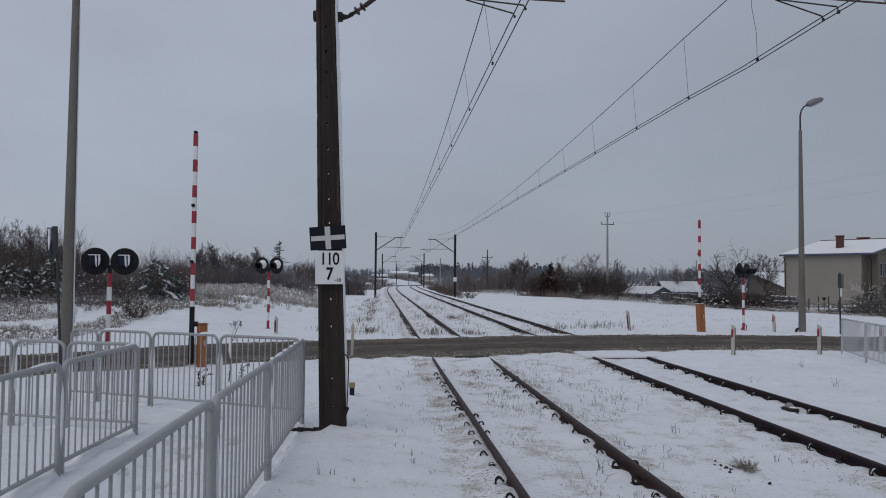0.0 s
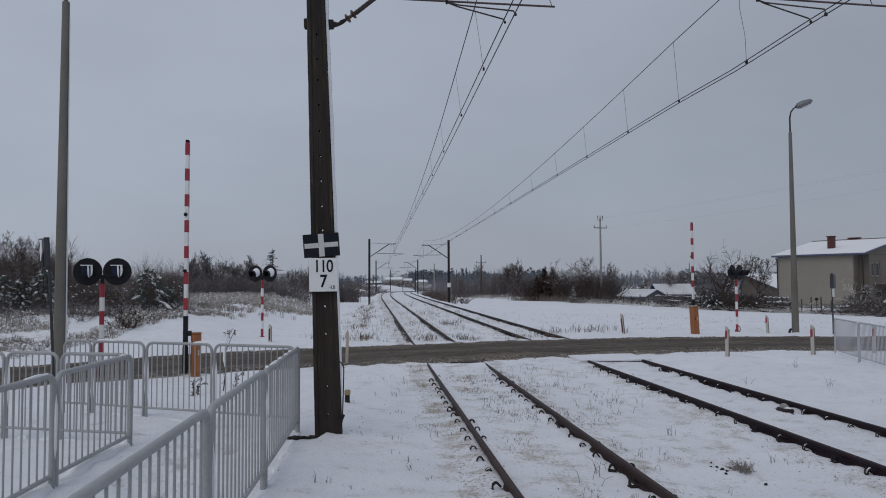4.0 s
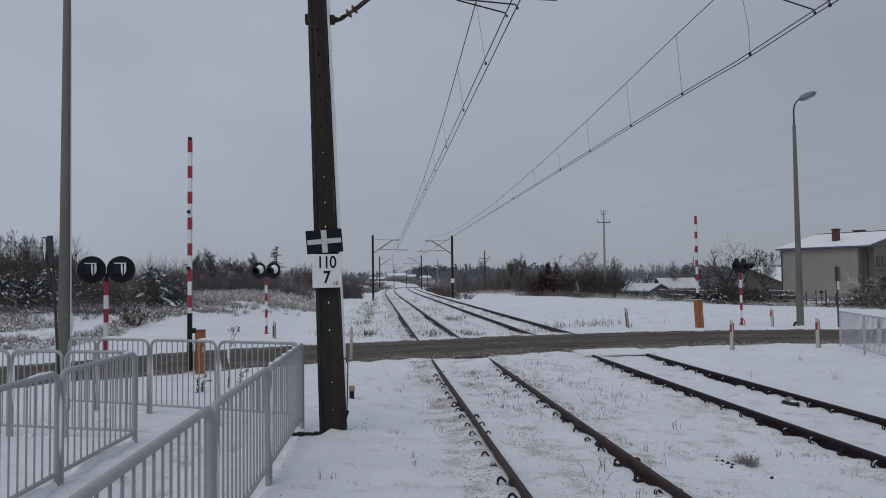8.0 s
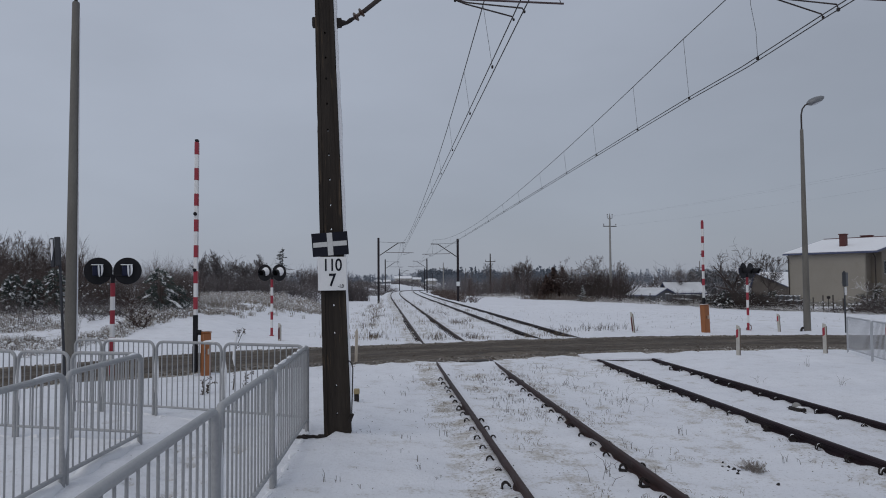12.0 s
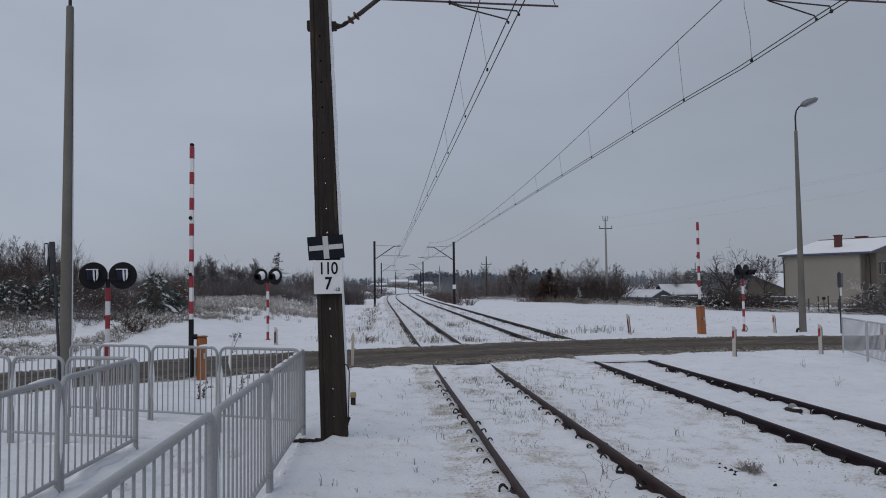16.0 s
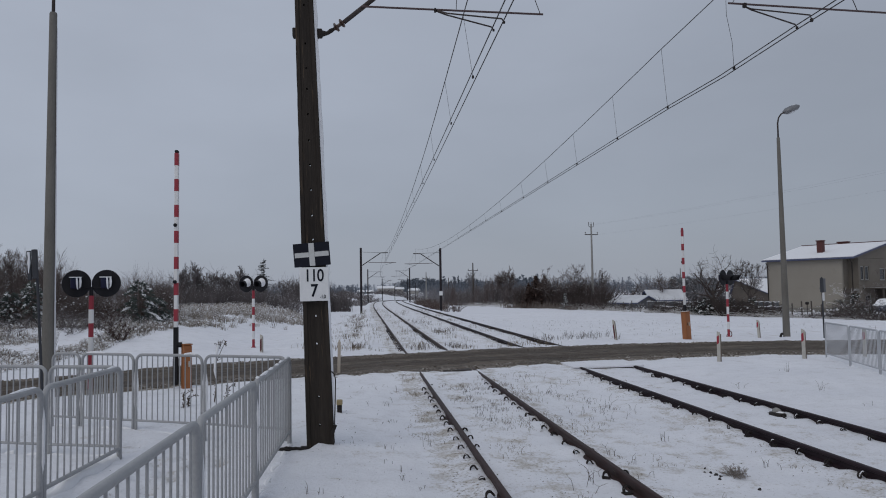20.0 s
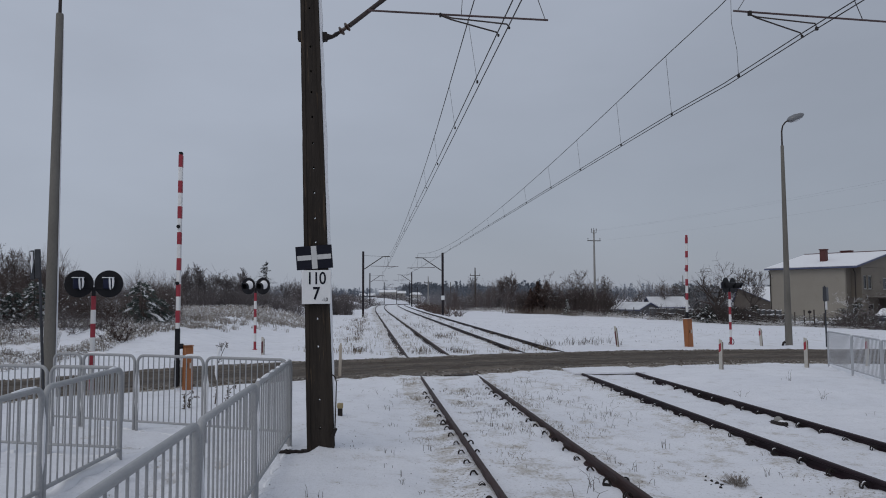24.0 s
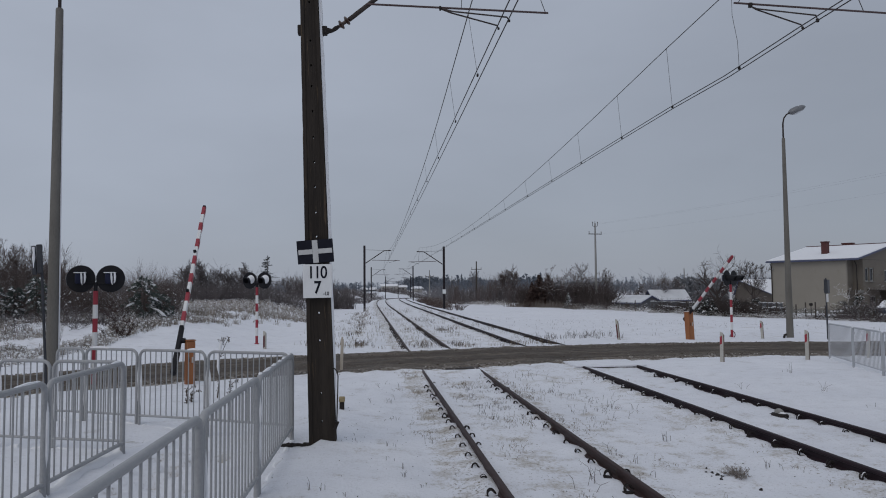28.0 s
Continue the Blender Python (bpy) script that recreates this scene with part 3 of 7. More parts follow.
def build_road():
    line = glide(ROAD, 26)
    d = np.gradient(line, axis=0)
    d /= np.linalg.norm(d, axis=1)[:, None]
    across = np.linspace(-2.85, 2.85, 47)
    run = np.concatenate([[0], np.cumsum(np.linalg.norm(np.diff(line, axis=0), axis=1))])
    side = np.sign(across)[None, :]
    ragged = 1 + 0.05 * bumps(run, run * 0, 1.1, 8)[:, None] * (side > 0) + 0.05 * bumps(run, run * 0, 0.9, 18)[:, None] * (side < 0)
    ragged = ragged * half_road(line[:, :1]) / 2.6
    x = line[:, :1] - d[:, 1:] * across * ragged
    y = line[:, 1:] + d[:, :1] * across * ragged
    s = np.repeat(run[:, None], len(across), 1)
    w = np.repeat(across[None, :], len(run), 0)
    z = 0.016 + 0.022 * bumps(s / 4, w, 0.45, 11) + 0.022 * bumps(s, w, 0.35, 12) + 0.014 * bumps(s, w, 0.16, 15) - 0.05 * smoothstep(2.55, 2.85, np.abs(w))
    z = np.maximum(z, 0.004 - 0.08 * smoothstep(2.5, 2.85, np.abs(w)))
    nx, ny = len(across), len(run)
    i = (np.arange(ny - 1)[:, None] * nx + np.arange(nx - 1)[None, :]).ravel()
    faces = np.stack([i, i + nx, i + nx + 1, i + 1], 1)
    me = raw_mesh("road", np.stack([x.ravel(), y.ravel(), z.ravel()], 1), faces, M_ROAD, True)
    uv = me.uv_layers.new(name="UVMap")
    flat = np.stack([s.ravel(), w.ravel()], 1)[faces.ravel()]
    uv.data.foreach_set("uv", flat.astype(np.float32).ravel())
    tagged(new("road", me), "narrow asphalt road under brown rutted slush", "road", kind="structure")


RAIL_OUTLINE = [(-0.036, -0.016), (-0.030, -0.005), (-0.017, 0.0), (0.017, 0.0), (0.030, -0.005), (0.036, -0.016), (0.036, -0.038), (0.011, -0.052), (0.009, -0.115), (0.0625, -0.135),
                (0.0625, -0.15), (-0.0625, -0.15), (-0.0625, -0.135), (-0.009, -0.115), (-0.011, -0.052), (-0.036, -0.038)]


def clip_mesh():
    """A sprung rail clip: two bent rods that arch from the sleeper over to the rail's foot, joined behind."""
    g = Geo()
    for y in (-0.026, 0.026):
        arch = [(-0.048 * math.cos(a), y * (1 + 0.25 * math.sin(a)), 0.062 * math.sin(a)) for a in (math.pi * k / 7 for k in range(-1, 7))]
        g.tube(arch + [(0.07, y * 0.8, 0.0)], 0.0125, 5, False)
    g.tube([(-0.043, -0.026, -0.02), (-0.056, 0.0, -0.024), (-0.043, 0.026, -0.02)], 0.0125, 5, False)
    g.box(-0.06, 0.07, -0.06, 0.06, -0.06, -0.035)
    return g.mesh("rail_clip", M_CLIP, True)


def build_track(x0, label, first):
    t = thing("railway_track", pose(x0, 0, 0), label, "railway track", "railway tracks", "structure")
    path_y = np.concatenate([np.arange(-25, 80, 5.0), np.arange(80, 420, 6.0)])
    for side in (-1, 1):
        rail = part("rail", Geo().extrude(RAIL_OUTLINE, [(side * 0.7525 + float(shift(y)), float(y), -float(drop(y))) for y in path_y]), M_DARKRAIL if x0 > 2 else M_RAIL, t)
        spots = [first + 0.6 * k for k in range(int((42 - first) / 0.6))]
        for k, y in enumerate(spots):
            if 18.6 < y < 26.2:
                continue
            for way in (-1, 1):
                rng = random.Random(int(y * 100) + way + side * 7)
                if way > 0 and (y > 19 or rng.random() < 0.8):
                    continue
                m = pose(side * 0.7525 + way * (0.114 if x0 < 2 else 0.1) + rng.uniform(-0.012, 0.012), y + rng.uniform(-0.03, 0.03), -0.095 - rng.uniform(0, 0.018),
                         rng.uniform(-9, 9), rng.uniform(-8, 8), (0 if way < 0 else 180) + rng.uniform(-16, 16)) @ Matrix.Scale(rng.uniform(0.66, 0.8), 4)
                part("rail_clip", CLIP, M_CLIP, rail, m=m)
                if rng.random() < (0.6 if x0 > 2 else 0.2):
                    part("snow_lump", LUMP, M_CAP, rail, m=m)
    return t


def crossing_panel(x0, y0, y1, label, snowy):
    t = thing("crossing_panel", pose(x0, y0, 0), label, "crossing panel", "crossing panels", "structure")
    n = 5
    for k in range(n):
        d = (y1 - y0) / n
        part("slab", Geo().box(-0.67, 0.67, k * d + 0.004, (k + 1) * d - 0.004, -0.2, -0.004, 0.012), M_PANEL, t)
    if snowy:
        part("snow_cap", Geo().box(-0.98, 1.0, -0.02, 1.9, -0.035, 0.006, 0.004), M_SNOW, t, "snow lying on the slabs")


M_PANEL = surface("dark_slab", (0.03, 0.027, 0.024), (0.07, 0.06, 0.052), 2, 20, 0.85)
crossing_panel(0.02, 19.1, 24.6, "dark wet slabs between the rails under slush", False)
crossing_panel(4.38, 18.95, 25.3, "dark slabs between the rails of the second track", True)
CLIP = clip_mesh()
LUMP = Geo().tube([(0.045 * math.cos(a), -0.012, 0.066 * math.sin(a)) for a in (math.pi * k / 8 for k in range(2, 8))], [0.004, 0.011, 0.014, 0.013, 0.01, 0.004], 6, True).mesh("snow_lump", M_CAP, True)
build_ground()
build_road()
build_track(0.02, "rusty brown rails half sunk in snow", 5.4)
build_track(4.38, "rusty brown rails half sunk in drifted snow", 5.5)

# ---- barriers for people on foot ----


def fence_panel(a, b, tall=1.15, gap=0.135, group="tubular pedestrian barriers", snowy=0.5, thick=0.026, low=0.14, top=1.2, heap=1.0, bar_r=0.0095, paint=None):
    """One tubular panel between two places on the plan."""
    ax, ay, bx, by = *a, *b
    length = math.hypot(bx - ax, by - ay)
    turn = math.degrees(math.atan2(by - ay, bx - ax))
    z0, z1 = level(ax, ay), level(bx, by)
    base = top - tall
    label = "light grey tubular steel barrier panel" + (" with snow on its top rail" if snowy > 0.3 else " standing in the snow")
    t = thing("pedestrian_barrier", pose(ax, ay, base, 0, 0, turn), label, "barrier", group)
    e, r = thick + 0.006, 0.11
    paint = paint or M_FENCE
    pts = [(e, 0, z0 - base - 0.05), (e, 0, tall - r)]
    pts += [(e + r - r * math.cos(q), 0, tall - r + r * math.sin(q)) for q in (math.pi * k / 10 for k in range(1, 6))]
    pts += [(length - e - r + r * math.sin(q), 0, tall - r + r * math.cos(q)) for q in (math.pi * k / 10 for k in range(0, 5))]
    pts += [(length - e, 0, tall - r), (length - e, 0, z1 - base - 0.05)]
    part("frame", Geo().tube(pts, thick, 10), paint, t)
    part("bottom_rail", Geo().tube([(e, 0, low), (length - e, 0, low)], thick * 0.8, 8), paint, t)
    n = max(3, round(length / gap))
    bar = Geo().tube([(0, 0, low), (0, 0, tall - 0.01)], bar_r, 6, False).mesh("bar", paint, True)
    for k in range(1, n):
        x = e + (length - 2 * e) * k / n
        part("bar", bar, paint, t, m=pose(x, 0, 0, 0, 0, 0) @ Matrix.Diagonal((1, 1, 1 if 0.12 < x < length - 0.12 else 0.97, 1)))
    rng = random.Random(int(abs(ax * 100) + ay * 10))
    x = 0.12
    while x < length - 0.15:
        run = rng.uniform(0.2, 0.8)
        end = min(x + run, length - 0.1)
        if rng.random() < snowy:
            part("snow_cap", Geo().tube([(x, 0, tall + 0.012), (x + 0.04, 0, tall + 0.02), ((x + end) / 2, rng.uniform(-0.006, 0.006), tall + 0.026), (end - 0.03, 0, tall + 0.018), (end, 0, tall + 0.012)],
                                        [0.008, 0.018, 0.022, 0.018, 0.006], 6), M_CAP, t, "broken ridge of snow")
        x = end + rng.uniform(0.02, 0.2)
    # snow blown onto the same side of the posts as on the mast
    for x in (e, length - e):
        if rng.random() < 0.75:
            c, n2 = math.cos(radians(-turn)), math.sin(radians(-turn))
            z, top_z = rng.uniform(0.05, 0.4), tall - rng.uniform(0.1, 0.3)
            pts = [(x + c * thick * 0.8, n2 * thick * 0.8, z + (top_z - z) * q) for q in (0, 0.2, 0.4, 0.6, 0.8, 1)]
            part("snow_crust", Geo().tube(pts, [0.004] + [rng.uniform(0.012, 0.026) for _ in range(4)] + [0.004], 5), M_CAP, t, "snow blown onto the post")
    # snow drifted along the foot, in broken heaps
    at = 0.05
    if heap > 1.5:
        n = int(length / 0.08)
        xs = [length * k / n for k in range(n + 1)]
        mid = [(x, -0.05 + 0.035 * float(bumps(x + ay, ax, 0.33, 41)), level(ax + (bx - ax) * x / length, ay + (by - ay) * x / length) - base - 0.015) for x in xs]
        wide = [max(0.02, 0.07 + 0.04 * float(bumps(x + ay, ax, 0.7, 42)) + 0.035 * float(bumps(x + ay, ax, 0.24, 43))) for x in xs]
        part("drift", Geo().tube(mid, wide, 9), M_CAP, t, "long bank of drifted snow")
        at = length
    while at < length - 0.2:
        end = min(at + rng.uniform(0.15, 0.6), length - 0.05)
        pts = [(at + (end - at) * q, rng.uniform(-0.03, 0.03) + 0.05 * (heap - 1), level(ax + (bx - ax) * (at + (end - at) * q) / length, ay + (by - ay) * (at + (end - at) * q) / length) - base - 0.02 + 0.012 * rng.random()) for q in (0, 0.3, 0.65, 1)]
        part("drift", Geo().tube(pts, [0.012, heap * rng.uniform(0.025, 0.055), heap * rng.uniform(0.02, 0.05), 0.01], 7), M_CAP, t, "low heap of drifted snow")
        at = end + rng.uniform(0.0, 0.35)
    return t


def row(points, **kw):
    for a, b in zip(points[:-1], points[1:]):
        fence_panel(a, b, **kw)


fence_panel((-3.24, 10.45), (-3.32, 7.72), snowy=1.0, gap=0.155, thick=0.032)
row([(-3.32, 7.72), (-3.40, 5.46), (-3.48, 3.1), (-3.57, 0.7)], snowy=0.2, gap=0.155, thick=0.032)
row([(-5.28, 9.68), (-5.42, 7.74), (-5.53, 5.78), (-5.64, 3.8)], snowy=0.12, gap=0.15, thick=0.031, heap=2.0)
row([(-3.27, 10.53), (-4.58, 11.20), (-5.73, 11.73), (-6.70, 12.19), (-7.24, 12.42)], snowy=0.15, gap=0.108, thick=0.022, bar_r=0.0085)
row([(-5.31, 9.76), (-6.34, 10.09), (-7.16, 10.38), (-8.75, 11.0)], snowy=0.06, gap=0.105, thick=0.023, bar_r=0.0085)
row([(11.27, 19.8), (10.62, 17.85), (9.97, 15.9), (9.3, 13.95)], snowy=0.15, gap=0.09, tall=1.05, top=1.0, bar_r=0.0085, thick=0.022, paint=M_PALEFENCE)

# ---- overhead line ----


def i_mast(name, base, z_top, lean, bottom_w, top_w, flange, holes, label, group, snowy, rake=0.0):
    """A dark mast of I-section: two flanges and a pierced web."""
    t = thing(name, pose(base[0], base[1], 0, 0, lean, 0), label, "mast", group)
    zb = -0.35
    wide = lambda z: (bottom_w + (top_w - bottom_w) * (z - zb) / (z_top - zb)) / 2
    deep = 0.13
    for side in (-1, 1):
        g = Geo()
        rng = random.Random(31 + side)
        prof = [(zb, 0), (0.0, 0)] + [(z_top * k / 60, 0) for k in range(1, 61)]
        v = []
        for z, _ in prof:
            w, o = wide(z), -rake * max(z, 0)
            chip = rng.uniform(0, 0.003) + (rng.random() < 0.05) * rng.uniform(0.003, 0.006)
            outer, inner = side * (w - chip) + o, side * (w - flange - rng.uniform(0, 0.004)) + o
            front = -deep + rng.uniform(0, 0.006)
            v += [(outer, front, z), (inner, front, z), (inner, deep, z), (outer, deep, z)]
        f = []
        for i in range(len(prof) - 1):
            for k in range(4):
                q = (i * 4 + k, i * 4 + (k + 1) % 4, (i + 1) * 4 + (k + 1) % 4, (i + 1) * 4 + k)
                f.append(q if side < 0 else q[::-1])
        n = len(v)
        f.append((n - 4, n - 3, n - 2, n - 1))
        part("flange", g.add(v, f), M_MAST, t, smooth=False)
    g = Geo()
    cells = sorted(holes)
    edges = [zb] + [h + s for h in cells for s in (-0.09, 0.09)] + [z_top]
    for y, flip in ((-0.112, False), (0.02, True)):
        for i in range(len(edges) - 1):
            z0, z1 = edges[i], edges[i + 1]
            w0, w1 = wide(z0) - flange, wide(z1) - flange
            if i % 2 == 0:
                o0, o1 = -rake * max(z0, 0), -rake * max(z1, 0)
                g.add([(-w0 + o0, y, z0), (w0 + o0, y, z0), (w1 + o1, y, z1), (-w1 + o1, y, z1)], [(0, 1, 2, 3) if not flip else (3, 2, 1, 0)])
            else:
                zc = (z0 + z1) / 2
                w = (w0 + w1) / 2
                ring = [(-w, z0), (0, z0), (w, z0), (w, zc), (w, z1), (0, z1), (-w, z1), (-w, zc)]
                hole = [(0.0135 * math.cos(q), zc + 0.0175 * math.sin(q)) for q in (math.radians(225 + 45 * k) for k in range(8))]
                v = [(a - rake * max(b, 0), y, b) for a, b in ring + hole]
                f = [(k, (k + 1) % 8, 8 + (k + 1) % 8, 8 + k) for k in range(8)]
                g.add(v, f if not flip else [q[::-1] for q in f])
                if not flip:
                    v = [(a - rake * max(b, 0), yy, b) for yy in (-0.112, 0.02) for a, b in hole]
                    g.add(v, [(k, (k + 1) % 8, 8 + (k + 1) % 8, 8 + k) for k in range(8)])
    part("web", g, M_MAST, t, smooth=False)
    if snowy:
        g = Geo()
        rng = random.Random(5)
        zs = [0.12 + k * 0.22 for k in range(int((z_top - 0.3) / 0.22))]
        pts = [(wide(z) + 0.006 - rake * z, 0.02, z) for z in zs]
        rings = []
        for (x, y, z) in pts:
            k = (0.036 if z > 2.7 else 0.02) * (0.8 + 0.4 * rng.random()) * smoothstep(0.0, 1.4, np.array(z)).item()
            rings.append([(x, y - 0.11, z), (x + k, y - 0.085, z), (x + k * 1.1, y + 0.06, z), (x, y + 0.09, z)])
        v = [p for r in rings for p in r]
        f = [(i * 4 + k, i * 4 + k + 1, (i + 1) * 4 + k + 1, (i + 1) * 4 + k) for i in range(len(rings) - 1) for k in range(3)]
        part("snow_crust", g.add(v, f), M_CAP, t, "snow blown onto one side")
    return t


def insulator(t, a, b, r=0.055, sheds=3):
    """A ribbed insulator on a rod from a to b."""
    a, b = Vector(a), Vector(b)
    d = b - a
    m = Matrix.Translation(a) @ d.to_track_quat("Z", "Y").to_matrix().to_4x4()
    n, prof = d.length, [(0.02, 0.0)]
    for k in range(sheds):
        z = n * (0.25 + 0.5 * k / max(sheds - 1, 1))
        prof += [(0.026, z - 0.03), (r, z - 0.008), (r, z + 0.008), (0.026, z + 0.025)]
    prof += [(0.02, n)]
    part("insulator", Geo().lathe(prof, 12, m), M_PORC, t, "brown ribbed porcelain insulator")


def mast_clamp(t, z_clamp):
    """Bolted clamp with the hinge of the bracket."""
    part("clamp", Geo().box(-0.215, -0.135, -0.06, 0.06, z_clamp - 0.06, z_clamp + 0.07, 0.012).box(0.12, 0.20, -0.05, 0.05, z_clamp - 0.06, z_clamp + 0.06, 0.012)
         .box(-0.14, 0.14, 0.135, 0.155, z_clamp - 0.03, z_clamp + 0.03, 0.006), M_CLIP, t, "bolted iron clamp")
    part("hinge", Geo().tube([(0.19, 0, z_clamp), (0.27, 0, z_clamp + 0.005), (0.32, 0, z_clamp + 0.04), (0.37, 0, z_clamp + 0.07)], [0.05, 0.028, 0.034, 0.022], 8), M_CLIP, t)


def catenary(name, xc, xm, zc, k, label, y0, y1, drops):
    """Two contact wires, the carrying wire and its droppers over one track."""
    t = thing(name, pose(0, 0, 0), label, "overhead wire", "overhead wires")
    sag = lambda y: zc(y) + 0.30 + k * (y - 47) ** 2 if y < 90 else zc(y) + 0.30 + 0.0009 * (abs((y - 90) % 76 - 38)) ** 2
    ys = [y0 + (y1 - y0) * i / 160 for i in range(161)]
    for off in (-0.055, 0.055):
        part("contact_wire", Geo().tube([(xc(y) + off, y, zc(y)) for y in ys], 0.0085, 6), M_WIRE, t)
    part("carrying_wire", Geo().tube([(xm(y), y, sag(y)) for y in ys], 0.009, 6), M_WIRE, t)
    for n, y in enumerate(drops):
        kink = 0.035 if n == 0 and xc(0) > 2 else 0.0
        pts = [(xm(y), y, sag(y)), (xm(y) * 0.66 + xc(y) * 0.34 - kink, y, sag(y) * 0.66 + zc(y) * 0.34), (xm(y) * 0.33 + xc(y) * 0.67 + kink * 0.5, y, sag(y) * 0.33 + zc(y) * 0.67), (xc(y), y, zc(y))]
        part("dropper", Geo().tube(pts, 0.0038, 4), M_WIRE, t)
        part("wire_clip", Geo().box(xc(y) - 0.016, xc(y) + 0.016, y - 0.025, y + 0.025, zc(y) - 0.015, zc(y) + 0.035, 0.005), M_CLIP, t)
    return t


def bend(a, b, y0, y1):
    return lambda y: a + (b - a) * (y - y0) / (y1 - y0) if y < y1 else b + float(shift(y)) - float(shift(y1))


def lower(a, b, y0, y1):
    return lambda y: a + (b - a) * (y - y0) / (y1 - y0) if y < y1 else b - float(drop(y))


def swayed(line, much, y0, wide):
    return lambda y: line(y) + much * math.exp(-((y - y0) / wide) ** 2)


catenary("overhead_line", swayed(bend(-0.29, 0.45, 10, 88), 0.035, 26, 16), swayed(bend(-0.33, 0.45, 10, 88), -0.11, 9, 9), lower(5.83, 5.40, 10, 88), 0.00066,
         "dark twin contact wires hung from a carrying wire", -45, 320, [12.2, 15.6, 19.9, 24.2, 29.2, 34.5, 40, 46, 52, 58, 64, 70, 76, 82])
catenary("overhead_line", bend(4.22, 4.55, 10, 88), bend(4.12, 4.5, 10, 88), swayed(lower(5.93, 5.40, 10, 88), -0.05, 12.0, 1.7), 0.0009,
         "dark twin contact wires hung from a sagging carrying wire", -45, 320, [11.6, 14.35, 17.4, 20.9, 24.4, 28.3, 33, 37.4, 43, 49, 55, 61, 67, 73, 79, 85])

# the near mast with its kilometre plates
HOLES = [0.32, 0.70, 1.42, 1.80, 2.855, 3.19, 3.545, 3.89, 4.235, 4.60, 4.955, 5.25, 5.60, 6.15]
mast = i_mast("catenary_mast", (-2.785, 10.12), 7.9, -1.45, 0.378, 0.218, 0.05, HOLES, "dark tarred I-section mast with a snow-crusted side", "catenary masts", True, 0.0065)
mast_clamp(mast, 5.78)
insulator(mast, (0.36, 0, 5.84), (0.52, 0, 5.96), 0.068, 2)
part("strut", Geo().tube([(0.51, 0, 5.945), (1.2, 0, 6.49), (2.2, 0, 7.28)], [0.034, 0.034, 0.032], 10), M_IRON, mast, "grey steel strut")
part("steady_tube", Geo().tube([(0.76, -0.05, 6.155), (3.40, -0.05, 6.045)], 0.0155, 8), M_RUSTTUBE, mast, "thin rusty steady tube")
part("steady_arm", Geo().tube([(1.83, -0.05, 6.09), (1.97, -0.04, 6.04), (2.64, 0.0, 5.875), (2.665, 0, 5.83)], 0.011, 6), M_IRON, mast)
part("steady_arm", Geo().tube([(1.84, -0.07, 6.09), (1.98, -0.12, 6.03), (2.70, -0.45, 5.825), (2.73, -0.45, 5.78)], 0.011, 6), M_IRON, mast)
for g in (Geo().box(1.80, 1.83, -0.075, -0.03, 6.07, 6.13, 0.006), Geo().box(2.65, 2.68, -0.015, 0.015, 5.81, 5.845, 0.006), Geo().box(2.715, 2.745, -0.465, -0.435, 5.755, 5.79, 0.006)):
    part("arm_clamp", g, M_CLIP, mast)
for foot, head in (((2.12, -0.05, 6.10), (2.2, 0, 6.9)), ((3.36, -0.05, 6.05), (3.1, 0, 6.9))):
    part("hanger_wire", Geo().tube([foot, head], 0.006, 4), M_WIRE, mast)

sign = lone("cross_sign", Geo().box(-0.245, 0.245, -0.006, 0.006, -0.16, 0.16, 0.003), M_SIGNBLACK, "black plate with a white cross, tilted on the mast", "sign",
            m=pose(-2.885, 9.945, 2.64, 0, -4.5, 0))
M_CROSS = surface("dull_white", (0.45, 0.455, 0.45), (0.56, 0.56, 0.555), 5, 40, 0.6)
part("upright_bar", Geo().box(-0.037, 0.037, -0.010, -0.0075, -0.155, 0.155), M_CROSS, sign, smooth=False)
for side in (-1, 1):
    part("cross_bar", Geo().box(min(side * 0.039, side * 0.228), max(side * 0.039, side * 0.228), -0.010, -0.0075, -0.033, 0.033), M_CROSS, sign, smooth=False)
plate = lone("kilometre_plate", Geo().box(-0.195, 0.195, -0.006, 0.006, -0.23, 0.23, 0.003), M_SIGNWHITE, "white kilometre plate with black numbers on the mast", "sign",
             m=pose(-2.855, 9.945, 2.235, 0, -0.6, 0))


def letters(text, size, x, z, parent, bold=0.0):
    cu = bpy.data.curves.new("number", "FONT")
    cu.body, cu.size, cu.align_x, cu.offset = text, size, "CENTER", bold
    cu.extrude = 0.001
    cu.space_character = 0.9
    ob = bpy.data.objects.new("number", cu)
    scene.collection.objects.link(ob)
    me = bpy.data.meshes.new_from_object(ob.evaluated_get(bpy.context.evaluated_depsgraph_get()))
    bpy.data.objects.remove(ob)
    me.materials.clear()
    me.materials.append(M_SIGNBLACK)
    part("number", me, M_SIGNBLACK, parent, m=pose(x, -0.0085, z, 90, 0, 0) @ Matrix.Diagonal((0.82, 1, 1, 1)))


letters("110", 0.235, 0.0, 0.04, plate, 0.003)
letters("7", 0.235, 0.0, -0.165, plate, 0.006)
letters("-1.0", 0.07, 0.115, -0.195, plate, 0.001)

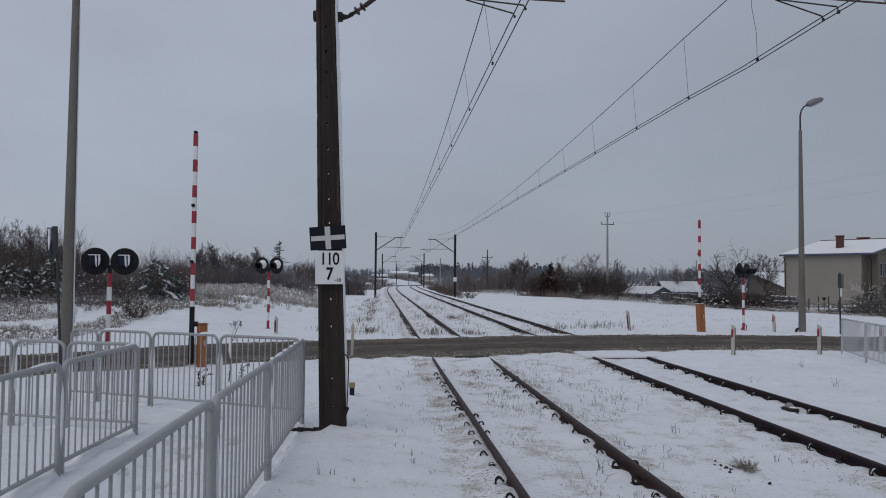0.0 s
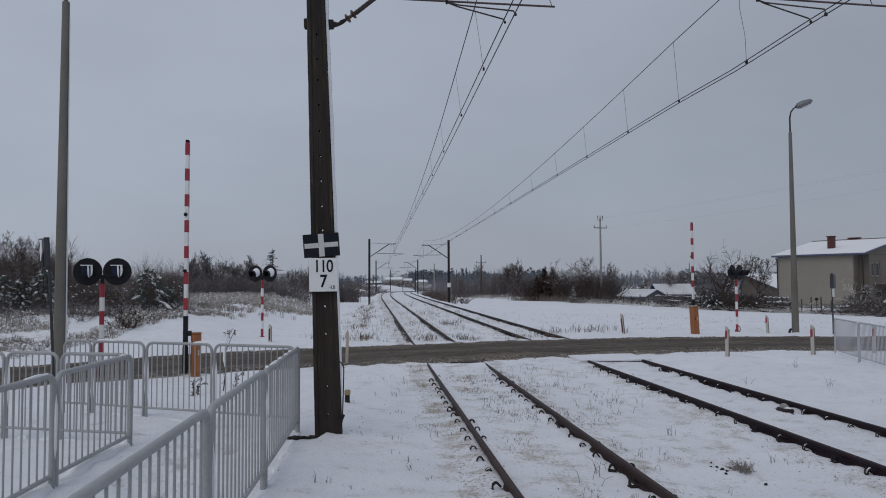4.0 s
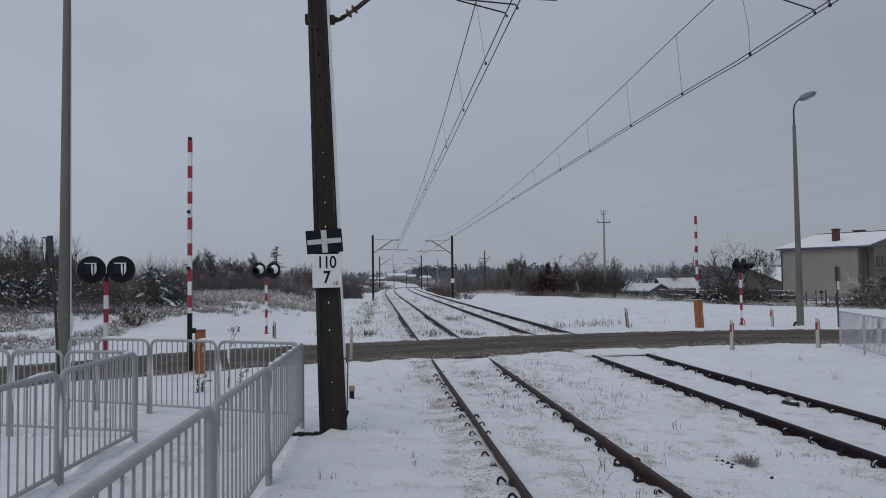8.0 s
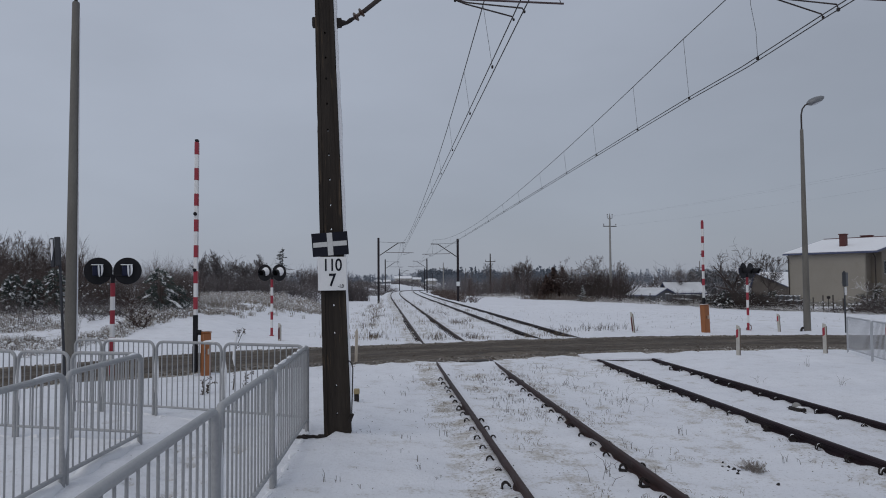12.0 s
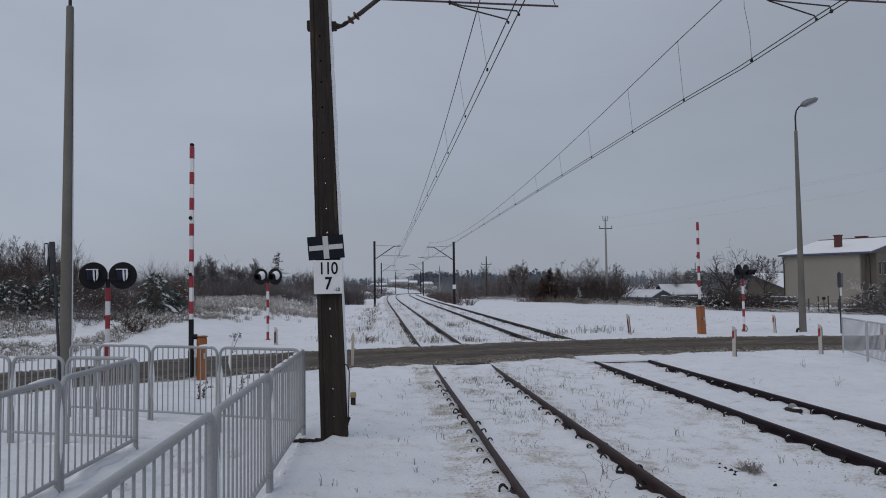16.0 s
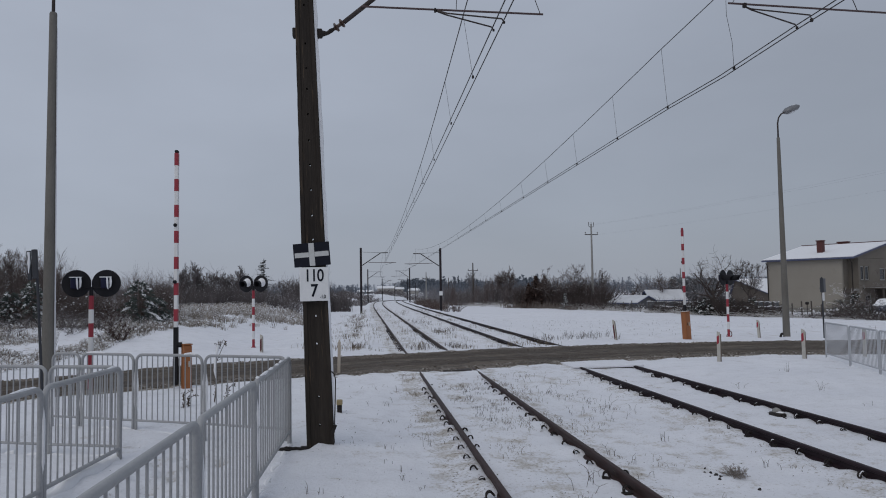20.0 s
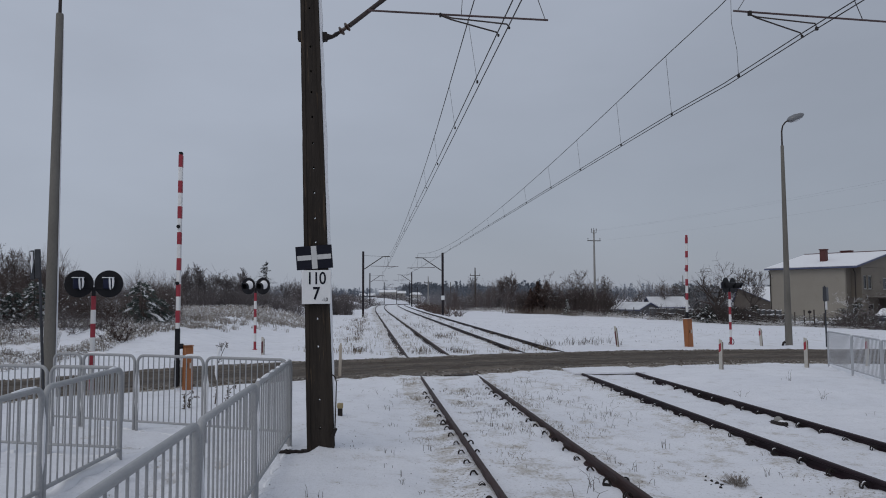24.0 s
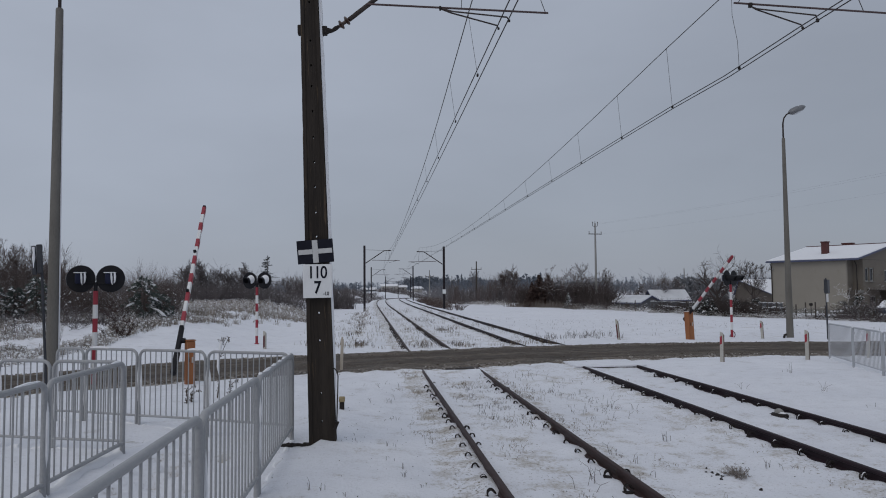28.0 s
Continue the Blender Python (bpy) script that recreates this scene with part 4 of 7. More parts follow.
cable = Geo().tube([(-2.60, 9.98, 0.22), (-2.592, 9.97, 0.42), (-2.585, 9.96, 0.62), (-2.578, 9.95, 0.94), (-2.59, 9.96, 1.0), (-2.62, 9.98, 1.035), (-2.66, 9.99, 1.05)], 0.0085, 6)
lone("earth_cable", cable, M_CLIP, "thin black cable running down the mast", "cable")
lone("cable_stub", Geo().tube([(-2.63, 9.95, 0.22), (-2.60, 9.94, 0.28), (-2.58, 9.93, 0.33)], 0.022, 8), M_CLIP, "short dark cable end beside the mast", "cable")
jb = thing("junction_box", pose(-2.63, 12.9, level(-2.63, 12.9)), "small weathered yellow box on a dark foot in the snow", "box")
part("case", Geo().box(-0.045, 0.06, -0.05, 0.05, 0.12, 0.21, 0.012), M_YELLOW, jb)
part("foot", Geo().box(-0.035, 0.05, -0.035, 0.035, -0.05, 0.12, 0.01), M_CLIP, jb, "dark foot")
rng = random.Random(3)
debris = Geo()
for k in range(9):
    x, y = -3.32 + 0.045 * k, 10.0 + rng.uniform(-0.05, 0.08)
    debris.box(-0.05, 0.05, -0.03, 0.03, -0.02, 0.018, 0.012, pose(x, y, level(x, y) + 0.015, rng.uniform(-20, 20), rng.uniform(-20, 20), rng.uniform(-30, 30)))
lone("broken_footing", debris, M_CLIP, "crumbled dark pieces at the foot of the mast", "rubble", kind="stuff")

# the mast of the other track and its arms
mast2 = i_mast("catenary_mast", (7.45, 9.9), 7.9, 0.4, 0.36, 0.26, 0.05, HOLES, "dark tarred I-section mast beside the second track", "catenary masts", False)
part("clamp", Geo().box(-0.24, 0.26, -0.16, 0.16, 5.75, 5.84, 0.01), M_IRON, mast2, "bolted iron clamp")
insulator(mast2, (-0.3, 0, 5.85), (-0.55, 0, 6.02), 0.075, 2)
part("strut", Geo().tube([(-0.5, 0, 5.98), (-2.9, 0, 7.35)], 0.036, 10), M_IRON, mast2, "grey steel strut")
part("steady_tube", Geo().tube([(-1.0, 0, 6.20), (-1.66, 0, 6.22), (-4.26, 0, 6.28)], 0.0155, 8), M_RUSTTUBE, mast2, "thin rusty steady tube")
part("steady_arm", Geo().tube([(-4.0, 0, 6.235), (-3.9, 0, 6.19), (-3.2, 0.02, 6.0), (-3.17, 0.02, 5.95)], 0.011, 6), M_IRON, mast2)
part("steady_arm", Geo().tube([(-4.0, 0, 6.235), (-3.9, 0.0, 6.205), (-3.17, -0.3, 6.02), (-3.15, -0.3, 5.95)], 0.011, 6), M_IRON, mast2)
for g in (Geo().box(-4.03, -3.98, -0.025, 0.025, 6.22, 6.29, 0.006), Geo().box(-3.19, -3.155, 0.005, 0.035, 5.93, 5.97, 0.006), Geo().box(-3.17, -3.13, -0.32, -0.28, 5.92, 5.97, 0.006)):
    part("arm_clamp", g, M_CLIP, mast2)
for foot, head in (((-2.2, 0, 6.24), (-2.6, 0, 7.2)), ((-4.2, 0, 6.28), (-3.6, 0, 7.2))):
    part("hanger_wire", Geo().tube([foot, head], 0.006, 4), M_WIRE, mast2)


def far_mast(x, y, z0, tall, s, plate_on=False):
    """A slim catenary mast with its raking strut, tie and steady tube; s: the side of the track."""
    t = thing("catenary_mast", pose(x, y, z0), "slim dark catenary mast with a raking arm beside the line", "mast", "catenary masts")
    part("post", Geo().box(-0.13, 0.13, -0.11, 0.11, -0.9, tall, 0.03), M_FARMAST, t)
    part("strut", Geo().tube([(s * 0.15, 0, tall - 2.1), (s * 2.35, 0, tall - 0.62), (s * 3.2, 0, tall - 0.6)], 0.055, 6), M_IRON, t)
    part("tie", Geo().tube([(s * 0.1, 0, tall - 0.5), (s * 2.4, 0, tall - 0.6)], 0.022, 4), M_IRON, t)
    part("steady_tube", Geo().tube([(s * 0.9, 0, tall - 1.75), (s * 4.2, 0, tall - 1.8)], 0.03, 6), M_RUSTTUBE, t)
    part("steady_arm", Geo().tube([(s * 3.9, 0, tall - 1.8), (s * 2.9, 0, tall - 2.05)], 0.02, 4), M_IRON, t)
    part("hanger_wire", Geo().tube([(s * 2.9, 0, tall - 0.62), (s * 3.0, 0, tall - 1.75)], 0.014, 4), M_WIRE, t)
    if plate_on:
        part("plate", Geo().box(-0.2, 0.2, -0.145, -0.13, 1.95, 2.45), M_SIGNWHITE, t, "small white plate")
    return t


for x, y, z0, tall, s, pl in ((-2.36, 86, -0.4, 7.7, 1, False), (6.94, 84, -0.45, 7.5, -1, True), (-0.95, 168, -0.5, 7.7, 1, False), (8.4, 162, -0.5, 7.7, -1, False),
                              (4.6, 250, -1.2, 7.6, 1, False), (13.0, 245, -1.1, 7.6, -1, False), (12.5, 330, -2.1, 7.6, 1, False), (21.5, 322, -2.0, 7.6, -1, False)):
    far_mast(x, y, z0, tall, s, pl)

# ---- street lamps ----


def street_lamp(x, y, label, turn, top=0.095, foot=0.17):
    t = thing("street_lamp", pose(x, y, level(x, y), 0, 0, turn), label, "street lamp", "concrete street lamps")
    part("pole", Geo().lathe([(foot + 0.005, -0.2), (foot, 0.4), (foot + (top - foot) * 0.38, 3.2), (foot + (top - foot) * 0.71, 6.0), (top, 8.42), (top - 0.01, 8.45)], 16), M_CONC, t, "tapered grey concrete pole")
    part("arm", Geo().tube([(0, 0, 8.4), (0, 0, 9.05), (0.06, 0, 9.3), (0.2, 0, 9.47), (0.42, 0, 9.58)], [0.036, 0.034, 0.03, 0.03, 0.03], 10), M_IRON, t, "bent grey pipe")
    head = part("lamp_head", Geo().lathe([(0.02, 0.0), (0.10, 0.03), (0.165, 0.14), (0.18, 0.34), (0.15, 0.55), (0.07, 0.68), (0.02, 0.70)], 14,
                pose(0.34, 0, 9.55, 0, 68, 0) @ Matrix.Diagonal((0.85, 1.25, 1.2, 1))), M_PIPE, t, "oval street lamp head")
    part("cover", Geo().lathe([(0.02, 0.0), (0.12, 0.03), (0.15, 0.14), (0.14, 0.3), (0.06, 0.38), (0.02, 0.39)], 14,
                              pose(0.47, 0, 9.545, 0, 68, 0) @ Matrix.Diagonal((0.8, 1.2, 1.35, 1))), M_LAMPGLASS, head)
    part("snow_cap", Geo().lathe([(0.02, 0.05), (0.12, 0.12), (0.14, 0.32), (0.10, 0.52), (0.02, 0.6)], 12, pose(0.37, 0, 9.66, 0, 68, 0) @ Matrix.Diagonal((0.4, 0.9, 1.15, 1))), M_CAP, t)
    return t


street_lamp(15.47, 28.5, "grey concrete street lamp with a bent pipe arm", 8, 0.066, 0.142)
lamp_b = street_lamp(-8.93, 16.4, "grey concrete street lamp with snow down one side", 195, 0.078, 0.132)
crust = []
for z in np.arange(0.6, 8.3, 0.25):
    r = 0.134 - 0.0066 * z
    crust.append([(r * math.cos(a) + 0.012, r * math.sin(a), z) for a in (-0.3, -0.1, 0.15, 0.4)])
# the crust faces the same way as on the mast
g = Geo().add([Matrix.Rotation(radians(-195), 3, "Z") @ Vector(p) for r in crust for p in r],
              [(i * 4 + k, i * 4 + k + 1, (i + 1) * 4 + k + 1, (i + 1) * 4 + k) for i in range(len(crust) - 1) for k in range(3)])
part("snow_crust", g, M_CAP, lamp_b, "snow blown onto one side")

# ---- crossing signals ----
M_DARKRED = surface("dark_red_paint", (0.075, 0.014, 0.018), (0.12, 0.022, 0.026), 4, 30, 0.6, bump=0.1)


def signal(x, y, turn, label, bands=7, tall=2.2, hood_snow=False, size=1.0):
    """Two warning lights on black discs over a red and white post; they look along their own -y."""
    t = thing("crossing_signal", pose(x, y, level(x, y)), label, "crossing signal", "crossing signals")
    step = tall / bands
    for k in range(bands):
        part("post_band", Geo().tube([(0, 0, k * step - (0.1 if k == 0 else 0)), (0, 0, (k + 1) * step)], 0.055, 12), M_RED if (k % 2 == (bands - 1) % 2) else M_WHITE, t,
             "red band" if (k % 2 == (bands - 1) % 2) else "white band")
    part("crosspiece", Geo().tube([(-0.3, 0, tall + 0.17), (0.3, 0, tall + 0.17)], 0.028, 8, m=pose(0, 0, 0, 0, 0, turn)).tube([(0, 0, tall), (0, 0, tall + 0.2)], 0.045, 10), M_BLACK, t)
    for side in (-1, 1):
        m = pose(0, 0, 0, 0, 0, turn) @ pose(side * 0.345 * size, 0, tall + 0.28) @ Matrix.Scale(size, 4)
        d = part("signal_disc", Geo().lathe([(0.333, -0.012), (0.342, 0.0), (0.333, 0.012)], 28, pose(0, 0, 0, 90, 0, 0)), M_BLACK, t, "round black backing disc", m=m)
        part("lamp_case", Geo().box(-0.11, 0.11, 0.015, 0.17, -0.13, 0.14, 0.03), M_NAVY, d)
        hood = []
        for k in range(13):
            a = math.pi * (1.30 - 1.60 * k / 12)
            reach = (0.34 if hood_snow else 0.46) * (0.72 + 0.28 * math.sin(max(min(a, math.pi), 0)))
            hood.append(((0.135 * math.cos(a), -0.013, 0.135 * math.sin(a)), (0.13 * math.cos(a), -0.013 - reach, 0.13 * math.sin(a) - 0.02)))
        v = [p for h in hood for p in h] + [(p[0] * 0.94, p[1], p[2] * 0.94) for h in hood for p in h]
        n = len(hood) * 2
        f = [(2 * k, 2 * k + 1, 2 * k + 3, 2 * k + 2) for k in range(12)] + [(n + 2 * k + 2, n + 2 * k + 3, n + 2 * k + 1, n + 2 * k) for k in range(12)]
        f += [(2 * k + 1, n + 2 * k + 1, n + 2 * k + 3, 2 * k + 3) for k in range(12)]
        part("hood", Geo().add(v, f), M_BLACK, d, "black hood over the lens")
        part("lens", Geo().lathe([(0.115, 0.014), (0.1, 0.03), (0.05, 0.042), (0.01, 0.045)], 16, pose(0, 0, 0, 90, 0, 0)), M_GLASS, d, "unlit dark lens")
        if hood_snow:
            g = Geo()
            arc = [math.pi * (-0.30 + 1.0 * k / 10) for k in range(11)]
            fat = [math.sin(math.pi * (k + 0.6) / 11.2) for k in range(11)]
            v = [((0.15 + 0.10 * q) * math.cos(a), -0.016, (0.15 + 0.10 * q) * math.sin(a)) for a, q in zip(arc, fat)] + [((0.145 + 0.05 * q) * math.cos(a), -0.05 - 0.05 * q, (0.145 + 0.05 * q) * math.sin(a)) for a, q in zip(arc, fat)]
            v += [(0.139 * math.cos(a), -0.06 - 0.12 * q, 0.139 * math.sin(a) - 0.008) for a, q in zip(arc, fat)]
            part("snow_on_hood", g.add(v, [(11 * r + k, 11 * r + k + 1, 11 * r + 12 + k, 11 * r + 11 + k) for r in (0, 1) for k in range(10)]), M_CAP, d, "snow heaped on the hood")
        else:
            part("snow_on_case", Geo().box(-0.135, 0.135, 0.03, 0.19, 0.143, 0.166, 0.010).tube([(-0.125, 0.19, 0.15), (-0.135, 0.195, 0.05), (-0.13, 0.19, -0.06), (-0.11, 0.185, -0.115)], [0.022, 0.03, 0.022, 0.008], 6)
                 .tube([(-0.045, 0.19, 0.15), (-0.055, 0.195, 0.03), (-0.06, 0.19, -0.09), (-0.075, 0.187, -0.15)], [0.018, 0.026, 0.02, 0.008], 6), M_CAP, d, "snow and icicles on the case")
    part("foot_plate", Geo().box(-0.085, 0.085, -0.085, 0.085, -0.03, 0.025, 0.01), M_RED, t)
    if turn > 0 and turn < 90:
        part("conduit", Geo().tube([(0.05, -0.02, 0.26), (0.10, -0.05, 0.2), (0.11, -0.06, 0.1), (0.075, -0.06, 0.02), (0.09, -0.07, -0.08)], 0.018, 7).tube([(-0.05, 0, 0.12), (-0.10, -0.02, 0.08), (-0.10, -0.02, -0.06)], 0.016, 7), M_DARKRED, t, "bent dark red conduit")
    return t


signal(-8.38, 17.3, 188, "red and white crossing signal seen from behind, snow on its cases", 7, 2.2, False, 0.915)
signal(-6.62, 30.0, -26, "red and white crossing signal with snow on its hoods", 7, 2.3, True)
signal(13.55, 29.7, 38, "red and white crossing signal turned along the road", 7, 2.28)

# ---- lifting barriers ----


def lifting_barrier(x, y, wx, wy, tall, label, heading, pivot, length, arm_off, stripes, first, turn, lean=0.0, thin=1.0, tail=(0.35, 0.92)):
    t = thing("lifting_barrier", pose(x, y, level(x, y)), label, "level crossing barrier", "lifting barriers")
    m = pose(-0.007 * lean, 0, 0, 0, lean, 0) @ pose(0, 0, 0, 0, 0, turn)
    body = part("housing", Geo().box(-wx / 2, wx / 2, -wy / 2, wy / 2, -0.08, tall, 0.018), M_ORANGE, t, "orange sheet-metal drive housing", m=m)
    part("lid", Geo().box(-wx / 2 - 0.012, wx / 2 + 0.012, -wy / 2 - 0.012, wy / 2 + 0.012, tall + 0.003, tall + 0.028, 0.008), M_ORANGE, body)
    part("snow_cap", Geo().box(-wx / 2 + 0.01, wx / 2 - 0.02, -wy / 2 + 0.02, wy / 2, tall + 0.031, tall + 0.05, 0.009), M_CAP, t, m=m)
    part("door_panel", Geo().box(-wx * 0.40, wx * 0.40, -wy / 2 - 0.008, -wy / 2 - 0.001, 0.10, tall - 0.10, 0.002), M_ORANGE, body, "flat inspection door")
    part("handle", Geo().box(-wx * 0.30, -wx * 0.22, -wy / 2 - 0.022, -wy / 2 - 0.010, tall * 0.52, tall * 0.62, 0.003), M_CLIP, body, "dark door handle")
    part("small_plate", Geo().box(wx * 0.05, wx * 0.22, -wy / 2 - 0.013, -wy / 2 - 0.0095, tall * 0.5, tall * 0.63), M_AGED, body, "small pale plate")
    part("snow_crust", Geo().tube([(wx / 2 + 0.004, wy * 0.2, tall * q) for q in (0.2, 0.35, 0.55, 0.75, 0.92)], [0.008, 0.022, 0.028, 0.03, 0.01], 6), M_CAP, t, "snow blown onto one side", m=m)
    part("bearing", Geo().tube([(arm_off * 0.45, 0, pivot), (arm_off * 1.02, 0, pivot)], 0.06, 10), M_BLACK, t)
    arm = part("arm", Geo().box(-0.042 * thin, 0.042 * thin, -0.064 * thin, 0.064 * thin, 0.40, length, 0.012), M_WHITE, t, "red and white striped arm", m=pose(arm_off, 0, pivot, 0, 0, heading))
    h = (length - first) / stripes
    for k in range(stripes):
        if (stripes - 1 - k) % 2 == 0:
            part("red_stripe", Geo().box(-0.042 * thin - 0.003, 0.042 * thin + 0.003, -0.064 * thin - 0.003, 0.064 * thin + 0.003, first + k * h, first + (k + 1) * h + (0.003 if k == stripes - 1 else 0), 0.012), M_RED, arm)
    part("butt", Geo().box(-0.048 * thin, 0.048 * thin, -0.067 * thin, 0.067 * thin, -tail[0], 0.41, 0.012), M_BLACK, arm, "black steel butt of the arm")
    part("counterweight", Geo().box(-0.056, 0.056, -0.078, 0.078, -tail[1], 0.05 - tail[0], 0.02), M_BLACK, arm, "black counterweight")
    for z in (length * 0.325, length * 0.62):
        part("arm_light", Geo().lathe([(0.02, -0.05), (0.042, -0.03), (0.042, 0.03), (0.02, 0.05)], 10, pose(-0.012, -0.075, z, 90, 0, 0)), M_BLACK, arm, "small dark lamp")
    part("tip_lamp", Geo().box(-0.042 * thin, 0.042 * thin, -0.06 * thin, 0.06 * thin, length + 0.004, length + 0.07, 0.015), M_BLACK if stripes > 10 else M_RED, arm, "dark lamp at the tip" if stripes > 10 else "red cap at the tip")
    return arm


arm_a = lifting_barrier(-6.25, 17.25, 0.20, 0.17, 0.99, "orange barrier drive with a striped arm beside the road", 2, 1.0, 4.46, -0.24, 13, 0.53, 32)
arm_b = lifting_barrier(10.94, 28.2, 0.32, 0.22, 1.1, "orange barrier drive with a striped arm across the tracks", -168, 1.0, 3.49, -0.04, 10, 0.61, 28, -2.4, 0.82, (0.12, 0.36))

# ---- posts and plates along the road ----


def delineator(x, y, tall, turn, lean, label, band="red"):
    t = thing("marker_post", pose(x, y, level(x, y), lean[0], lean[1], turn), label, "marker post", "roadside marker posts")
    part("post", Geo().box(-0.055, 0.045, -0.035, 0.0, -0.15, tall - 0.06, 0.010).add([(x, y, z) for y in (-0.03, -0.005) for x, z in ((-0.05, tall - 0.061), (0.04, tall - 0.061), (0.04, tall - 0.03), (-0.05, tall))],
         [(0, 1, 2, 3), (7, 6, 5, 4), (0, 4, 5, 1), (1, 5, 6, 2), (2, 6, 7, 3), (3, 7, 4, 0)]), M_AGED, t, "slant-topped white front")
    part("back", Geo().box(-0.045, 0.045, 0.002, 0.055, -0.15, tall - 0.08, 0.008), M_POSTBACK, t, "dirty brown back of the post with painted shade")
    z, h = (tall * 0.56, tall * 0.32) if band == "red" else (tall * 0.05, tall * 0.72)
    v = [(x, y, q) for y in (-0.039, -0.037) for x, q in ((-0.05, z), (0.018, z + 0.05), (0.018, z + h), (-0.05, z + h - 0.05))]
    part("band", Geo().add(v, [(0, 1, 2, 3), (7, 6, 5, 4), (0, 4, 5, 1), (1, 5, 6, 2), (2, 6, 7, 3), (3, 7, 4, 0)]), M_RED if band == "red" else M_DARKRED, t, "slanting red reflector band" if band == "red" else "dark red reflector band")
    return t


# Dirty brown, with the shade on the post's side put into the colour.
M_POSTBACK = surface("dirty_shaded_post_back", (0.10, 0.072, 0.052), (0.19, 0.145, 0.11), 4, 30, 0.8, bump=0.2)


delineator(7.93, 19.7, 0.86, -55, (0, 1), "white marker post with a red band at the road edge")
delineator(10.5, 19.65, 0.86, -55, (1, 0), "white marker post with a red band at the road edge")
delineator(12.5, 19.8, 0.84, -55, (1, 1), "white marker post with a red band beside the railing")
delineator(14.25, 28.5, 0.76, -55, (0, -3), "white marker post with a red band in the snow")
delineator(8.24, 29.0, 0.86, -55, (0, -7), "leaning white marker post with a dark red band", "dark")
delineator(-5.93, 27.3, 0.66, -15, (0, 0), "short white marker post with a dark red band", "dark")
lone("wooden_stake", Geo().box(-0.05, 0.05, -0.03, 0.03, -0.1, 0.98, 0.012).box(-0.03, 0.03, -0.02, 0.02, 0.975, 1.03, 0.008), M_WOODPALE, "pale wooden stake at the road edge", "stake",
     m=pose(-2.84, 19.1, level(-2.84, 19.1), 0, 1.5, 10) @ Matrix.Diagonal((0.75, 1, 0.93, 1)))


def road_sign(x, y, turn, tall, wide, high, label, snowy):
    t = thing("road_sign", pose(x, y, level(x, y), 0, 0, turn), label, "road sign", "road signs")
    part("post", Geo().tube([(0, 0, -0.1), (0, 0, tall + 0.05)], 0.03, 10), M_DARKPLATE, t)
    part("plate", Geo().box(-wide / 2, wide * 0.1, -0.045, -0.032, tall - high, tall, 0.005), M_DARKPLATE, t, "dark back of a sign")
    part("plate", Geo().box(wide * 0.1 + 0.004, wide / 2, -0.040, -0.027, tall - high, tall - 0.01, 0.005), M_PLATE, t, "bare metal back of a sign")
    part("plate", Geo().box(-wide * 0.16, wide * 0.2, -0.045, -0.032, tall - high * 1.62, tall - high - 0.02, 0.005), M_WHITE, t, "small pale supplementary plate")
    part("rib", Geo().box(-wide / 2, wide / 2, -0.03, 0.0, tall - high * 0.75, tall - high * 0.68), M_PLATE, t)
    if snowy:
        part("snow_crust", Geo().box(-wide * 0.34, wide * 0.2, -0.062, -0.047, tall - high * 0.96, tall - 0.02, 0.006), M_CAP, t, "snow stuck to the plate")
    return t


cabinet = thing("edge_on_sign", pose(-8.72, 15.55, level(-8.72, 15.55) - 0.12, 0, -3.6, 0), "dark sign board seen edge-on with snow stuck to one half", "road sign")
part("post", Geo().tube([(0.04, 0.03, -0.1), (0.06, 0.03, 3.22)], 0.028, 10), M_DARKPLATE, cabinet)
part("board", Geo().box(-0.10, -0.02, -0.05, 0.0, 2.60, 3.20, 0.01).box(0.0, 0.10, -0.06, -0.01, 2.62, 3.22, 0.01), M_DARKPLATE, cabinet)
part("snow_crust", Geo().tube([(-0.05, -0.055, 3.17), (-0.045, -0.06, 3.06), (-0.052, -0.06, 2.95), (-0.06, -0.06, 2.84), (-0.07, -0.055, 2.74)], [0.03, 0.022, 0.03, 0.016, 0.006], 7), M_CAP, cabinet, "snow stuck to the board")
road_sign(16.2, 27.1, 30, 2.4, 0.46, 0.56, "grey metal sign seen from behind", False)
lone("spare_sleeve", Geo().tube([(0, 0, 0.02), (0.05, 0.02, 0.14), (0.12, 0.03, 0.16)], 0.05, 8), M_CLIP, "small dark lump in the snow by the lamp", "lump", m=pose(14.95, 28.1, level(14.95, 28.1)))
bond = thing("rail_bond", pose(4.88, 11.75, -0.06), "snow-covered iron bond box against the rail", "rail fitting")
part("case", Geo().box(-0.12, 0.06, -0.14, 0.14, -0.10, 0.0, 0.02), M_CLIP, bond)
part("stone", Geo().lathe([(0.02, 0.0), (0.075, 0.01), (0.07, 0.06), (0.035, 0.10), (0.01, 0.11)], 7, pose(-0.02, 0.03, -0.03, 12, -10, 20) @ Matrix.Diagonal((0.8, 1.3, 1, 1))), M_PALECONC, bond, "grey lump with snow on it")
part("strap", Geo().tube([(-0.05, -0.3, -0.08), (-0.02, -0.1, -0.03), (-0.02, 0.15, -0.03), (-0.05, 0.32, -0.08)], 0.018, 6), M_CLIP, bond)
part("snow_cap", Geo().lathe([(0.055, 0.0), (0.05, 0.014), (0.03, 0.026), (0.01, 0.03)], 9, pose(-0.02, -0.04, -0.005, 0, 0, 30) @ Matrix.Diagonal((0.7, 1.5, 1, 1))), M_CAP, bond)

# ---- houses ----


